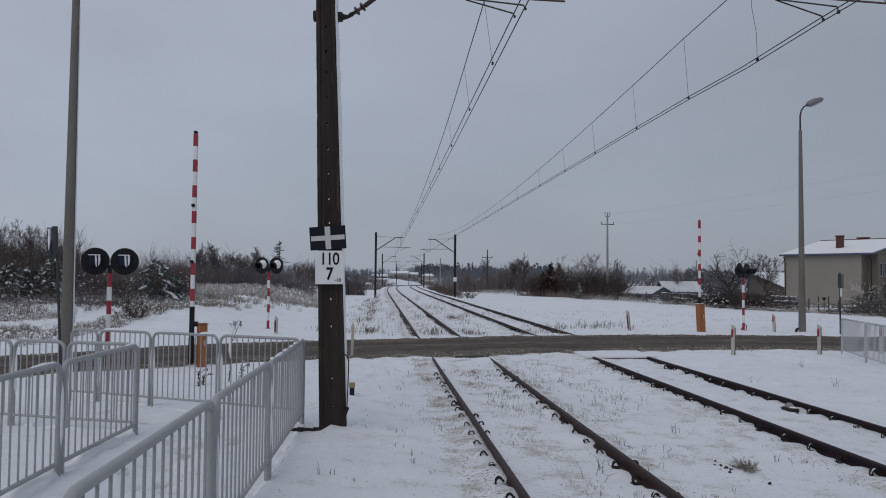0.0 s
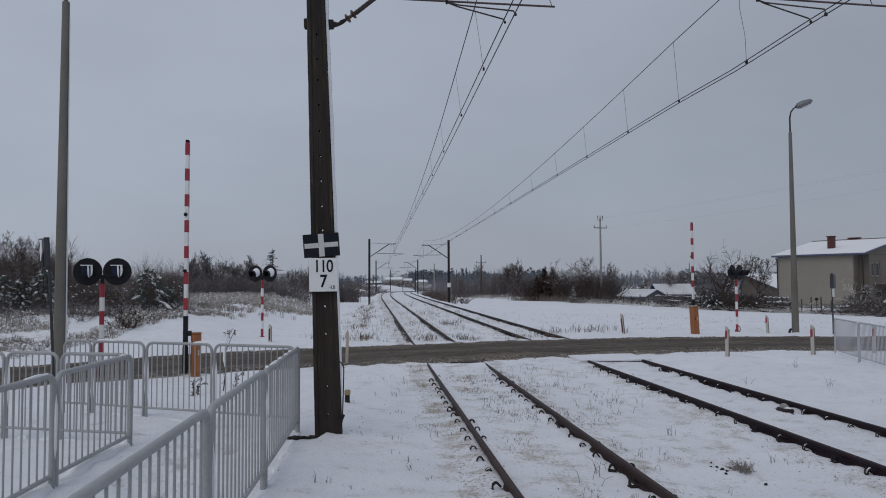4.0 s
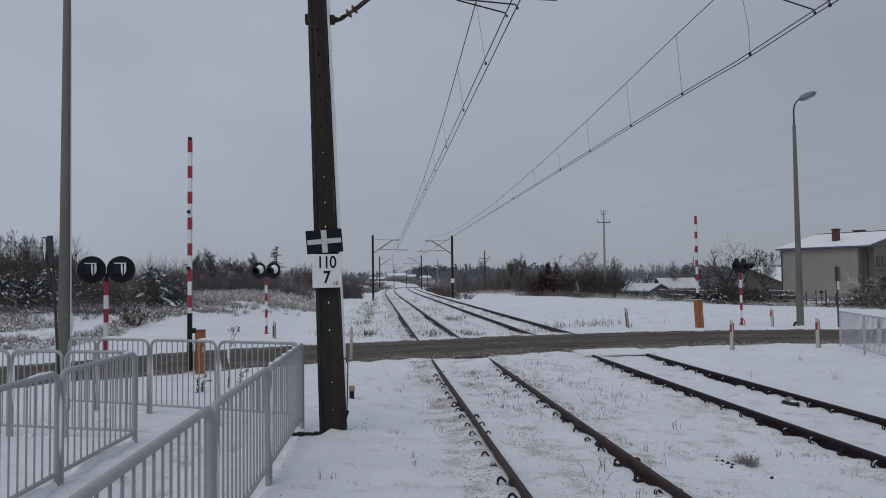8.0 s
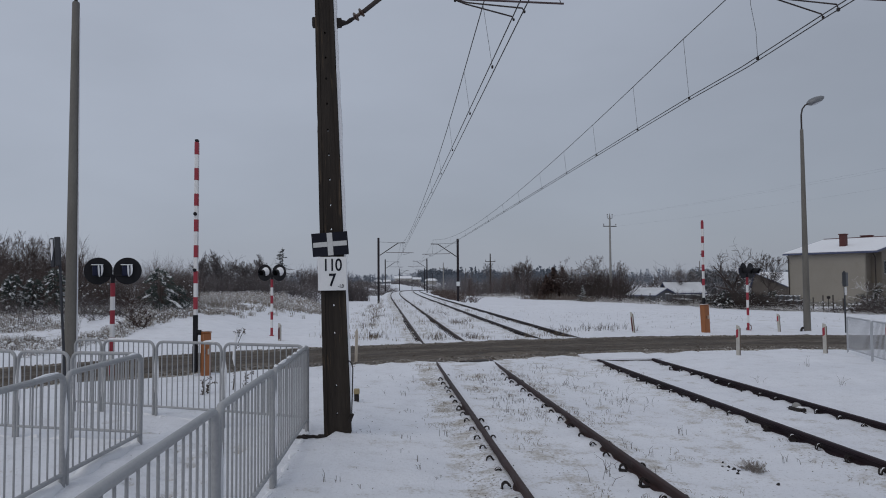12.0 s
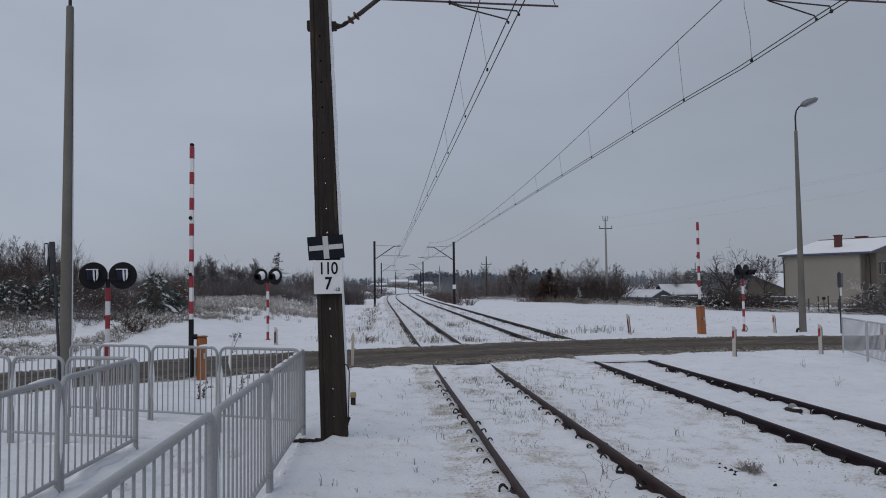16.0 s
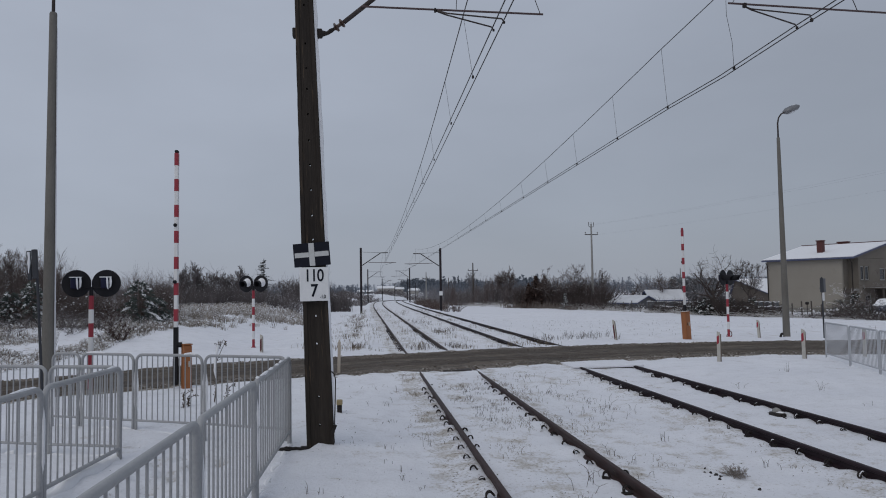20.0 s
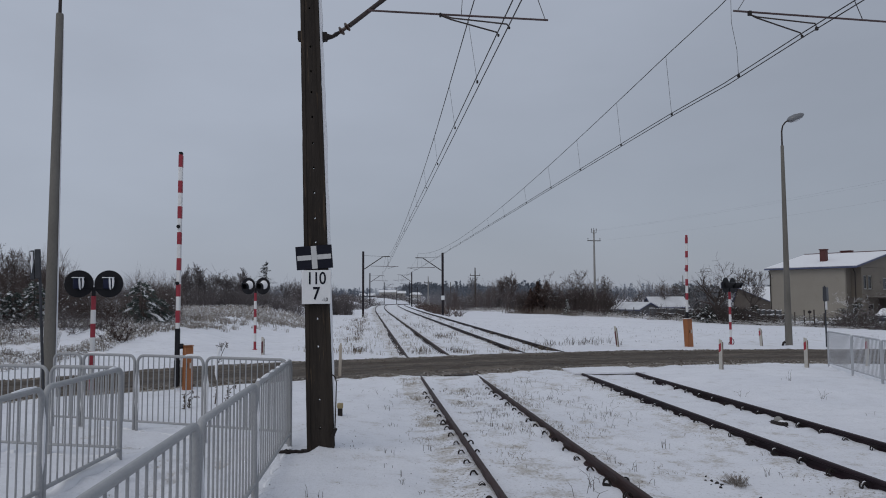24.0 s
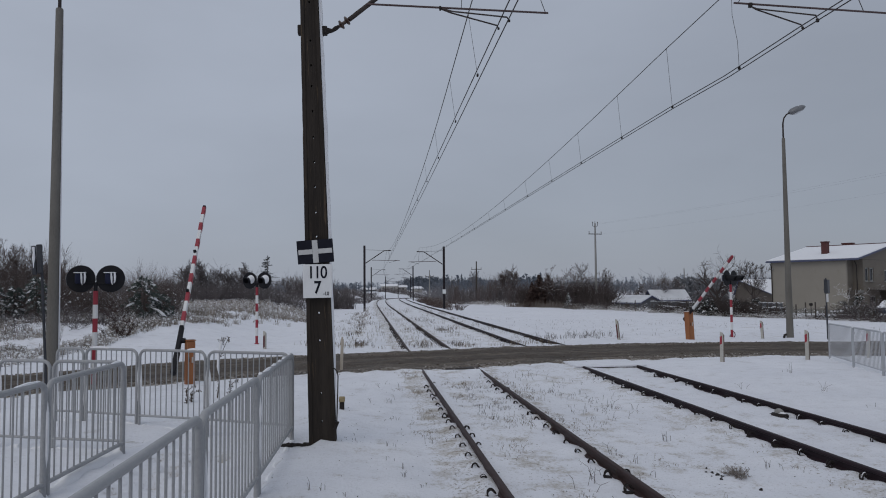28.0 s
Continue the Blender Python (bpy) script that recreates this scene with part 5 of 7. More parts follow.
def house():
    """Two-storey house under a low snowy gable roof, a loggia at one corner."""
    ux, uy = 0.52, -0.854
    turn = math.degrees(math.atan2(uy, ux))
    t = thing("house", pose(45.25, 79.95, -1.45, 0, 0, turn), "beige rendered two-storey house under a low snowy roof", "house")
    L, D, H, R = 9.5, 19.0, 6.35, 1.8
    lo = L - 1.08
    part("front_wall", Geo().box(0, lo, 0, 0.3, 0, H - 0.02), M_STUCCO, t, smooth=False)
    part("plinth", Geo().box(-0.03, lo + 0.03, -0.03, 0.0, -0.4, 0.9), M_PLINTH, t, smooth=False)
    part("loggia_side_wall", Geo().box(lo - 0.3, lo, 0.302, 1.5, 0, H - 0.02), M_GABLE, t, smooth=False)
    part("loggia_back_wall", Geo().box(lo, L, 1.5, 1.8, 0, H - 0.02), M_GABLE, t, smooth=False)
    part("loggia_floor", Geo().box(lo + 0.002, L, 0.1, 1.498, 2.75, 3.0), M_PLINTH, t, smooth=False)
    part("loggia_parapet", Geo().box(lo + 0.002, L, 0.0, 0.098, 2.5, 3.05), M_DARKWOOD, t, smooth=False)
    part("far_wall", Geo().box(0, 0.3, 0.302, D - 0.302, 0, H - 0.02), M_STUCCO, t, smooth=False)
    part("back_wall", Geo().box(0, L, D - 0.3, D, 0, H - 0.02), M_STUCCO, t, smooth=False)
    # gable wall with real openings, piece by piece
    side = Geo()
    opens = [(2.0, 2.95, 3.95, 5.45), (3.15, 4.2, 3.95, 5.45), (3.0, 4.6, 0.7, 2.3), (7.0, 8.6, 3.9, 5.25)]
    cy = sorted({1.8, D - 0.302, *[o[0] for o in opens], *[o[1] for o in opens]})
    cz = sorted({0.0, H - 0.02, *[o[2] for o in opens], *[o[3] for o in opens]})
    solid = lambda a, b: 0 <= a < len(cy) - 1 and 0 <= b < len(cz) - 1 and not any(o[0] <= cy[a] and cy[a + 1] <= o[1] and o[2] <= cz[b] and cz[b + 1] <= o[3] for o in opens)
    seen = {}

    def corner(x, a, b):
        key = (x, a, b)
        if key not in seen:
            seen[key] = len(side.v)
            side.v.append((L if x else L - 0.3, cy[a], cz[b]))
        return seen[key]

    for a in range(len(cy) - 1):
        for b in range(len(cz) - 1):
            if solid(a, b):
                side.f.append((corner(1, a, b), corner(1, a + 1, b), corner(1, a + 1, b + 1), corner(1, a, b + 1)))
                side.f.append((corner(0, a, b + 1), corner(0, a + 1, b + 1), corner(0, a + 1, b), corner(0, a, b)))
                for da, db, p, q in ((-1, 0, (a, b), (a, b + 1)), (1, 0, (a + 1, b + 1), (a + 1, b)), (0, -1, (a + 1, b), (a, b)), (0, 1, (a, b + 1), (a + 1, b + 1))):
                    if not solid(a + da, b + db):
                        side.f.append((corner(0, *p), corner(1, *p), corner(1, *q), corner(0, *q)))
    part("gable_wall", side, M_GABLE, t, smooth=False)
    for x0, x1 in ((L - 0.3, L), (0.0, 0.3)):
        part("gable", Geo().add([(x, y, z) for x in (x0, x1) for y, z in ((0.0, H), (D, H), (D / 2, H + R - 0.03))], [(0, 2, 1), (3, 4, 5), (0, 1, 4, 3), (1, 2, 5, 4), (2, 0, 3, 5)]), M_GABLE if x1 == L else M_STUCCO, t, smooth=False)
    for y0, y1, z0, z1 in opens:
        w = part("window", Geo().box(L - 0.16, L - 0.10, y0 + 0.002, y0 + 0.09, z0 + 0.002, z1 - 0.002).box(L - 0.16, L - 0.10, y1 - 0.09, y1 - 0.002, z0 + 0.002, z1 - 0.002)
                 .box(L - 0.16, L - 0.10, y0 + 0.092, y1 - 0.092, z0 + 0.002, z0 + 0.09).box(L - 0.16, L - 0.10, y0 + 0.092, y1 - 0.092, z1 - 0.09, z1 - 0.002), M_FRAME, t, "pale window frame", smooth=False)
        part("pane", Geo().box(L - 0.14, L - 0.125, y0 + 0.09, y1 - 0.09, z0 + 0.09, z1 - 0.09), M_GLASS, w, smooth=False)
        part("sill", Geo().box(L + 0.002, L + 0.12, y0 - 0.06, y1 + 0.06, z0 - 0.06, z0 - 0.01), M_PLINTH, w, smooth=False)
    porch = part("porch_roof", Geo().box(L + 0.004, L + 2.2, 2.3, 8.6, 2.95, 3.1, 0.02), M_DARKWOOD, t, "dark porch roof")
    for y in (2.45, 5.4, 8.4):
        part("porch_post", Geo().box(L + 1.95, L + 2.1, y - 0.07, y + 0.07, -0.3, 2.946, 0.01), M_DARKWOOD, porch)
    part("porch_side", Geo().box(L + 0.004, L + 1.9, 5.5, 5.62, -0.3, 2.946), M_DARKWOOD, porch, smooth=False)
    e = 0.36
    for s in (0, 1):
        yy = (lambda y: y) if s == 0 else (lambda y: D - y)
        drop = R * e / (D / 2)
        prof = [(yy(-e), H - drop), (yy(D / 2), H + R), (yy(D / 2), H + R + 0.16), (yy(-e), H - drop + 0.16)]
        v = [(x, y, z) for x in (-e, L + e) for y, z in prof]
        f = [(0, 1, 2, 3), (7, 6, 5, 4), (0, 4, 5, 1), (1, 5, 6, 2), (2, 6, 7, 3), (3, 7, 4, 0)]
        roof = part("roof_slope", Geo().add(v, f), M_FASCIA, t, "blue-grey edged roof slope", smooth=False)
        prof = [(yy(-e + 0.03), H - drop + 0.175), (yy(D / 2 - 0.05), H + R + 0.165), (yy(D / 2 - 0.05), H + R + 0.25), (yy(-e + 0.05), H - drop + 0.25)]
        v = [(x, y, z) for x in (-e + 0.04, L + e - 0.04) for y, z in prof]
        part("roof_snow", Geo().add(v, f), M_CAP, roof, "even layer of snow", smooth=False)
        part("gutter", Geo().tube([(-e, yy(-e - 0.07), H - drop + 0.03), (L + e, yy(-e - 0.07), H - drop + 0.03)], 0.075, 8), M_FASCIA, t)
    part("ridge_cap", Geo().box(-e, L + e, D / 2 - 0.13, D / 2 + 0.13, H + R + 0.255, H + R + 0.33, 0.02), M_BRICK, t)
    for x, y, w, h in ((4.75, 3.4, 0.62, 1.5), (4.3, 10.4, 1.15, 0.6)):
        z = H + R * min(y, D - y) / (D / 2)
        c = part("chimney", Geo().box(x - w / 2, x + w / 2, y - 0.35, y + 0.35, z - 0.2, z + h, 0.015), M_BRICK, t, "red brick chimney")
        part("chimney_cap", Geo().box(x - w / 2 - 0.07, x + w / 2 + 0.07, y - 0.42, y + 0.42, z + h + 0.003, z + h + 0.13, 0.015), M_BRICK, c)
    for x, y in ((0.12, -0.07), (L - 0.05, 0.06)):
        part("downpipe", Geo().tube([(x, -e - 0.05, H - 0.2), (x, y, H - 0.6), (x, y, 0.0)], 0.055, 8), M_CLIP, t, "dark downpipe")
    for x in (3.6, 7.3):
        part("cellar_vent", Geo().box(x - 0.22, x + 0.22, -0.06, -0.032, 0.15, 0.5), M_CLIP, t, smooth=False)
    return t


house()


M_BROWNWALL = surface("brown_render", (0.075, 0.063, 0.054), (0.125, 0.106, 0.09), 0.6, 12, 0.9)


def shed(x, y, w, d, h, rise, turn, wall, label, snow, peak=0.5):
    """A low outbuilding under a snow-covered gable roof; peak: where the ridge stands across its depth."""
    t = thing("outbuilding", pose(x, y, level(x, y), 0, 0, turn), label, "outbuilding", "low outbuildings")
    part("wall_shell", Geo().box(-w / 2, w / 2, -d / 2, d / 2, -0.3, h), wall, t, smooth=False)
    ry, e = -d / 2 + d * (1 - peak), 0.3
    for x0, x1 in ((-w / 2, -w / 2 + 0.2), (w / 2 - 0.2, w / 2)):
        v = [(q, yy, zz) for q in (x0, x1) for yy, zz in ((-d / 2, h + 0.002), (d / 2, h + 0.002), (ry, h + rise))]
        part("gable", Geo().add(v, [(0, 2, 1), (3, 4, 5), (0, 1, 4, 3), (1, 2, 5, 4), (2, 0, 3, 5)]), wall, t, smooth=False)
    for side in (-1, 1):
        run = abs(side * d / 2 - ry)
        out_y, out_z = side * (d / 2 + e), h - rise * e / run
        for name, m, lift, thick, trim in (("roof_slope", M_FASCIA, 0.01, 0.1, 0.0), ("roof_snow", snow, 0.115, 0.1, 0.05)):
            prof = [(out_y - side * trim, out_z + lift), (ry, h + rise + lift), (ry, h + rise + lift + thick), (out_y - side * trim, out_z + lift + thick)]
            v = [(q, yy, zz) for q in (-w / 2 - e + trim, w / 2 + e - trim) for yy, zz in prof]
            part(name, Geo().add(v, [(0, 1, 2, 3), (7, 6, 5, 4), (0, 4, 5, 1), (1, 5, 6, 2), (2, 6, 7, 3), (3, 7, 4, 0)]), m, t, smooth=False)
    part("door", Geo().box(-0.5, 0.5, -d / 2 - 0.05, -d / 2 - 0.003, 0, min(1.95, h - 0.06)), M_DARKWOOD, t, smooth=False)
    for k in (-1, 1):
        if h > 1.95:
            p = part("window", Geo().box(k * w * 0.3 - 0.45, k * w * 0.3 + 0.45, -d / 2 - 0.04, -d / 2 - 0.003, 0.9, 1.8), M_FRAME, t, smooth=False)
            part("pane", Geo().box(k * w * 0.3 - 0.38, k * w * 0.3 + 0.38, -d / 2 - 0.05, -d / 2 - 0.043, 0.97, 1.73), M_GLASS, p, smooth=False)
    return t


shed(36.3, 99.3, 4.8, 4.6, 0.95, 0.85, -59, M_GREYWALL, "low grey outbuilding with a snowy gable roof", M_ROOFSNOW)
shed(41.9, 102.0, 5.0, 5.0, 1.25, 1.3, -6, M_DARKWOOD, "dark timber outbuilding with a snowy gable roof", M_ROOFSNOW)
shed(59.5, 101.4, 12.0, 6.4, 0.9 - level(59.5, 101.4), 2.0, 20.4, M_BROWNWALL, "low brown farm building with a steep snowy roof", M_CAP, 0.12)


def parked_car(x, y, turn):
    """A small dark car under snow, parked beside the house."""
    t = thing("parked_car", pose(x, y, level(x, y), 0, 0, turn), "dark blue parked car under a layer of snow", "car")
    outline = [(-2.0, 0.32), (-2.05, 0.62), (-1.98, 0.86), (-1.55, 0.93), (-1.15, 1.34), (-0.85, 1.43), (0.25, 1.42), (0.95, 0.98), (1.75, 0.84), (2.02, 0.66), (2.04, 0.36)]

    def loft(pts, halves):
        n, v = len(pts), []
        for side in (-1, 1):
            v += [(px, side * h, pz) for (px, pz), h in zip(pts, halves)]
        return Geo().add(v, [tuple(range(n)), tuple(range(2 * n - 1, n - 1, -1))] + [(k, n + k, n + (k + 1) % n, (k + 1) % n) for k in range(n)])

    part("body", loft(outline, [0.74, 0.80, 0.82, 0.80, 0.62, 0.58, 0.58, 0.76, 0.78, 0.76, 0.72]), M_CARPAINT, t, smooth=False)
    for side in (-1, 1):
        for x0, x1, x2, x3 in ((-1.38, -0.45, -0.45, -1.08), (-0.38, 0.78, 0.28, -0.38)):
            v = [(a, side * (0.797 + d - (0.19 if z > 1.1 else 0)), z) for d in (0.0, 0.012) for a, z in ((x0, 0.97), (x1, 0.97), (x2, 1.33), (x3, 1.33))]
            part("side_window", Geo().add(v, [(0, 1, 2, 3), (7, 6, 5, 4), (0, 4, 5, 1), (1, 5, 6, 2), (2, 6, 7, 3), (3, 7, 4, 0)]), M_GLASS, t, smooth=False)
        for cx in (-1.25, 1.28):
            w = part("wheel", Geo().lathe([(0.2, -0.09), (0.29, -0.09), (0.31, -0.06), (0.31, 0.06), (0.29, 0.09), (0.2, 0.09)], 18, pose(cx, side * 0.72, 0.31, 90, 0, 0)), M_TYRE, t)
            part("rim", Geo().lathe([(0.03, 0.0), (0.19, 0.015), (0.195, 0.03), (0.02, 0.035)], 14, pose(cx, side * 0.80, 0.31, -90 * side, 0, 0)), M_PIPE, w)
        part("headlight", Geo().box(1.90, 2.02, side * 0.62 - 0.12, side * 0.62 + 0.12, 0.60, 0.73, 0.03), M_LAMPGLASS, t)
        part("tail_light", Geo().box(-2.055, -1.98, side * 0.66 - 0.09, side * 0.66 + 0.09, 0.66, 0.88, 0.02), M_RED, t)
    for nm, pts, half in (("roof_snow", [(-1.12, 1.37), (-0.85, 1.45), (0.25, 1.44), (0.30, 1.47), (0.1, 1.55), (-0.9, 1.56), (-1.15, 1.46)], 0.56), ("bonnet_snow", [(0.95, 1.0), (1.45, 0.92), (1.7, 0.86), (1.65, 0.92), (1.3, 1.0), (1.0, 1.06)], 0.6),
                          ("boot_snow", [(-1.9, 0.9), (-1.55, 0.95), (-1.4, 1.08), (-1.55, 1.05), (-1.88, 0.96)], 0.6), ("windscreen_snow", [(0.30, 1.41), (0.92, 1.01), (0.98, 1.06), (0.36, 1.46)], 0.6)):
        part(nm, loft(pts, [half] * len(pts)), M_CAP, t, "layer of snow", smooth=False)
    return t


parked_car(50.1, 67.0, 205)


def town_house(x, y, w, h, wall, label, turn=0.0):
    z = -2.6
    t = thing("town_house", pose(x, y, z, 0, 0, turn), label, "house", "houses of the far village")
    part("wall_shell", Geo().box(-w / 2, w / 2, -5, 5, -1, h), wall, t, smooth=False)
    e, r = 0.8, 1.9
    v = [(a, b, h + c) for c in (0.02, 0.4) for a, b in ((-w / 2 - e, -5 - e), (w / 2 + e, -5 - e), (w / 2 + e, 5 + e), (-w / 2 - e, 5 + e))]
    v += [(-w / 2 - e, 0, h + r), (w / 2 + e, 0, h + r)]
    part("roof", Geo().add(v, [(3, 2, 1, 0), (0, 1, 5, 4), (1, 2, 6, 5), (2, 3, 7, 6), (3, 0, 4, 7), (4, 5, 9, 8), (6, 7, 8, 9), (5, 6, 9), (7, 4, 8)]), M_CAP, t, "snow-covered roof", smooth=False)
    for k in range(int(w / 3.2)):
        for s in range(int(h / 2.9)):
            q = -w / 2 + 1.6 + k * 3.2
            part("window", Geo().box(q - 0.6, q + 0.6, -5.06, -5.003, 0.9 + s * 2.9, 2.3 + s * 2.9), M_GLASS, t, smooth=False)
    return t


for x, y, w, h, wall, turn, lab in ((15.8, 560, 12.2, 6.6, M_PALEWALL, 4, "pale house with a snowy roof in the far village"), (26.0, 566, 6.8, 5.8, M_PALEWALL, -8, "pale house with a snowy roof near the line"),
                                    (37, 552, 5.4, 4.6, M_PALEWALL, 12, "small pale house with a snowy roof beside the far line"), (0, 590, 11, 4, M_GREYWALL, 10, "grey house half hidden at the end of the line"),
                                    (-92, 330, 9, 4.5, M_PALEWALL, 20, "pale farmhouse with a snowy roof beyond the thicket")):
    town_house(x, y, w, h, wall, lab, turn)

# ---- poles and their wires ----


def power_pole(x, y, tall, label, lean=0.0, forks=True):
    t = thing("power_pole", pose(x, y, level(x, y), 0, lean, 12), label, "power pole", "power poles")
    part("pole", Geo().lathe([(0.2, -0.3), (0.2, 0.5), (0.14, tall * 0.75), (0.11, tall)], 12), M_PALECONC if tall > 10 else M_DARKWOOD if lean == 0 and tall > 8.5 else M_PALECONC, t)
    part("crossarm", Geo().box(-1.15, 1.15, -0.05, 0.05, tall - 1.72, tall - 1.6, 0.015), M_IRON, t)
    for x1 in ((-1.05, 1.05) if not forks else (-1.05, -0.42, 0.42, 1.05)):
        z = tall - 1.6 if abs(x1) > 0.6 else tall - 0.1
        part("pin_insulator", Geo().lathe([(0.03, 0.0), (0.035, 0.16), (0.075, 0.2), (0.07, 0.3), (0.02, 0.34)], 8, pose(x1, 0, z)), M_PORC, t)
    if forks:
        part("fork", Geo().tube([(-0.42, 0, tall), (-0.42, 0, tall - 0.38), (0, 0, tall - 0.55), (0.42, 0, tall - 0.38), (0.42, 0, tall)], 0.04, 6).tube([(0, 0, tall - 0.1), (0, 0, tall + 0.3)], 0.035, 6), M_IRON, t)
    return t


power_pole(33.0, 107.3, 13.0, "tall grey concrete power pole in the field")
power_pole(20.8, 148.6, 8.9, "wooden power pole at the edge of the scrub", 0, False)
power_pole(27.8, 250.0, 8.6, "slim power pole beyond the scrub", 0, False)
power_pole(14.6, 190.0, 8.2, "pale power pole near the line", 0, False)
power_pole(76.0, 170.0, 7.6, "dark pole behind the outbuildings", 0, False)
for k, (dz, off) in enumerate(((13.2, -0.4), (13.2, 0.4), (11.7, 1.0))):
    a, b, c = (33.0 + off, 107.3, dz - 1.4), (50.0 + off * 1.8, 52.0, dz - 0.1), (66.0 + off, 0.0, dz - 0.4)
    pts = [tuple(np.array(a) * (1 - q) + np.array(b) * q - np.array((0, 0, 1.6 * q * (1 - q)))) for q in np.linspace(0, 1, 14)]
    pts += [tuple(np.array(b) * (1 - q) + np.array(c) * q - np.array((0, 0, 1.6 * q * (1 - q)))) for q in np.linspace(0.1, 1, 10)]
    lone("power_line", Geo().tube(pts, 0.0048, 4), M_FARWIRE, "thin power line sagging from the concrete pole", "power line", "power lines")

# ---- plants ----


def out(bearing, d):
    """A place on the plan, by degrees right of the line and metres from the footpath beside the mast."""
    a = radians(bearing)
    return -2.2 + d * math.sin(a), d * math.cos(a)


def prisms(p0, p1, r0, r1):
    """Three-sided rods, one a row."""
    d = p1 - p0
    d = d / np.maximum(np.linalg.norm(d, axis=1), 1e-6)[:, None]
    ref = np.where(np.abs(d[:, 2:3]) > 0.9, np.array([[1.0, 0, 0]]), np.array([[0, 0, 1.0]]))
    a = np.cross(d, ref)
    a /= np.linalg.norm(a, axis=1)[:, None]
    b = np.cross(d, a)
    rings = []
    for p, r in ((p0, r0), (p1, r1)):
        for k in range(3):
            q = 2 * math.pi * k / 3
            rings.append(p + (a * math.cos(q) + b * math.sin(q)) * r[:, None])
    v = np.stack(rings, 1).reshape(-1, 3)
    i = np.arange(len(p0))[:, None] * 6
    f = np.concatenate([i + np.array([[k, (k + 1) % 3, 3 + (k + 1) % 3, 3 + k]]) for k in range(3)], 0)
    return v, f


def rods(name, segs, material):
    s = np.array(segs, dtype=float)
    v, f = prisms(s[:, 0:3], s[:, 3:6], s[:, 6], s[:, 7])
    return raw_mesh(name, v, f, material)


def tree_rods(rng, tall, thick, spread_deg=32, levels=4, upright=0.35, kids=(3, 5), bole=0.55):
    """Limbs of a bare tree: (trunk rods, crown rods)."""
    trunk, crown = [], []

    def grow(p, d, length, r, lev):
        steps = 4 if lev == 0 else 3 if lev < 3 else 2
        q, nodes = p, []
        for k in range(steps):
            wob = 0.05 if lev == 0 else 0.17
            d2 = (d + Vector((rng.gauss(0, wob), rng.gauss(0, wob), rng.gauss(0, wob * 0.6) + upright * 0.12))).normalized()
            e = q + d2 * (length / steps)
            ra, rb = r * (1 - 0.72 * k / steps), r * (1 - 0.72 * (k + 1) / steps)
            (trunk if lev == 0 else crown).append((*q, *e, max(ra, 0.006), max(rb, 0.005)))
            q, d = e, d2
            nodes.append((e, d2, rb))
        if lev >= levels:
            return
        for k in range(rng.randint(*kids) + (4 if lev == 0 else 0)):
            e, dd, rb = nodes[rng.randrange(1 if lev == 0 else 0, steps)]
            ax = dd.orthogonal().normalized()
            ax.rotate(Matrix.Rotation(rng.uniform(0, 6.283), 3, dd))
            nd = (dd * math.cos(radians(spread_deg)) + ax * math.sin(radians(spread_deg)) * rng.uniform(0.8, 1.5)).normalized()
            grow(e, nd, tall * rng.uniform(0.24, 0.40) if lev == 0 else length * rng.uniform(0.45, 0.70), max(rb * 0.85, 0.006), lev + 1)

    grow(Vector((0, 0, -0.1)), Vector((0, 0, 1)), tall * bole, thick, 0)
    return trunk, crown


def bare_tree(name, place, tall, thick, label, seed, material, turn=0.0, **kw):
    t = thing(name, pose(place[0], place[1], level(*place), 0, 0, turn), label, "tree", "bare trees")
    a, b = tree_rods(random.Random(seed), tall, thick, **kw)
    part("trunk", rods("trunk", a, M_BARK), M_BARK, t)
    far = math.hypot(*place) / 86
    b = [(*q[:6], max(q[6], 0.014 * far), max(q[7], 0.010 * far)) for q in b]
    part("crown", rods("crown", b, material), material, t, "leafless crown of fine twigs")
    return t


def shrub_rods(rng, tall, wide, stems=16, twigs=9, fine=True):
    """A multi-stemmed shrub: stems that lean outwards, each with many twigs."""
    segs = []
    for _ in range(stems):
        a, lean = rng.uniform(0, 6.283), rng.uniform(0.05, 1.0)
        p = Vector((rng.gauss(0, 0.12 * wide), rng.gauss(0, 0.12 * wide), 0))
        d = Vector((math.cos(a) * lean * wide / tall, math.sin(a) * lean * wide / tall, 1)).normalized()
        length, r = tall * rng.uniform(0.6, 1.05), 0.018 * tall / 4 * rng.uniform(0.7, 1.3)
        q, nodes = p, []
        for k in range(4):
            e = q + d * length / 4
            segs.append((*q, *e, r * (1 - k * 0.2), r * (0.8 - k * 0.2) + 0.002))
            nodes.append((e, d.copy()))
            q, d = e, (d + Vector((rng.gauss(0, 0.14), rng.gauss(0, 0.14), rng.gauss(0.03, 0.06)))).normalized()
        for _ in range(twigs):
            e, dd = nodes[rng.randrange(4)]
            f = (dd + Vector((rng.gauss(0, 0.55), rng.gauss(0, 0.55), rng.gauss(0.15, 0.35)))).normalized()
            l2 = length * rng.uniform(0.12, 0.34)
            m = e + f * l2 * 0.5
            g = (f + Vector((rng.gauss(0, 0.3), rng.gauss(0, 0.3), 0.1))).normalized()
            segs.append((*e, *m, r * 0.4, r * 0.3))
            segs.append((*m, *(m + g * l2 * 0.6), r * 0.3, r * 0.15))
            h = (g + Vector((rng.gauss(0, 0.6), rng.gauss(0, 0.6), rng.gauss(0.1, 0.4)))).normalized()
            if not fine:
                continue
            segs.append((*m, *(m + h * l2 * 0.45), r * 0.28, r * 0.14))
    return np.array(segs)


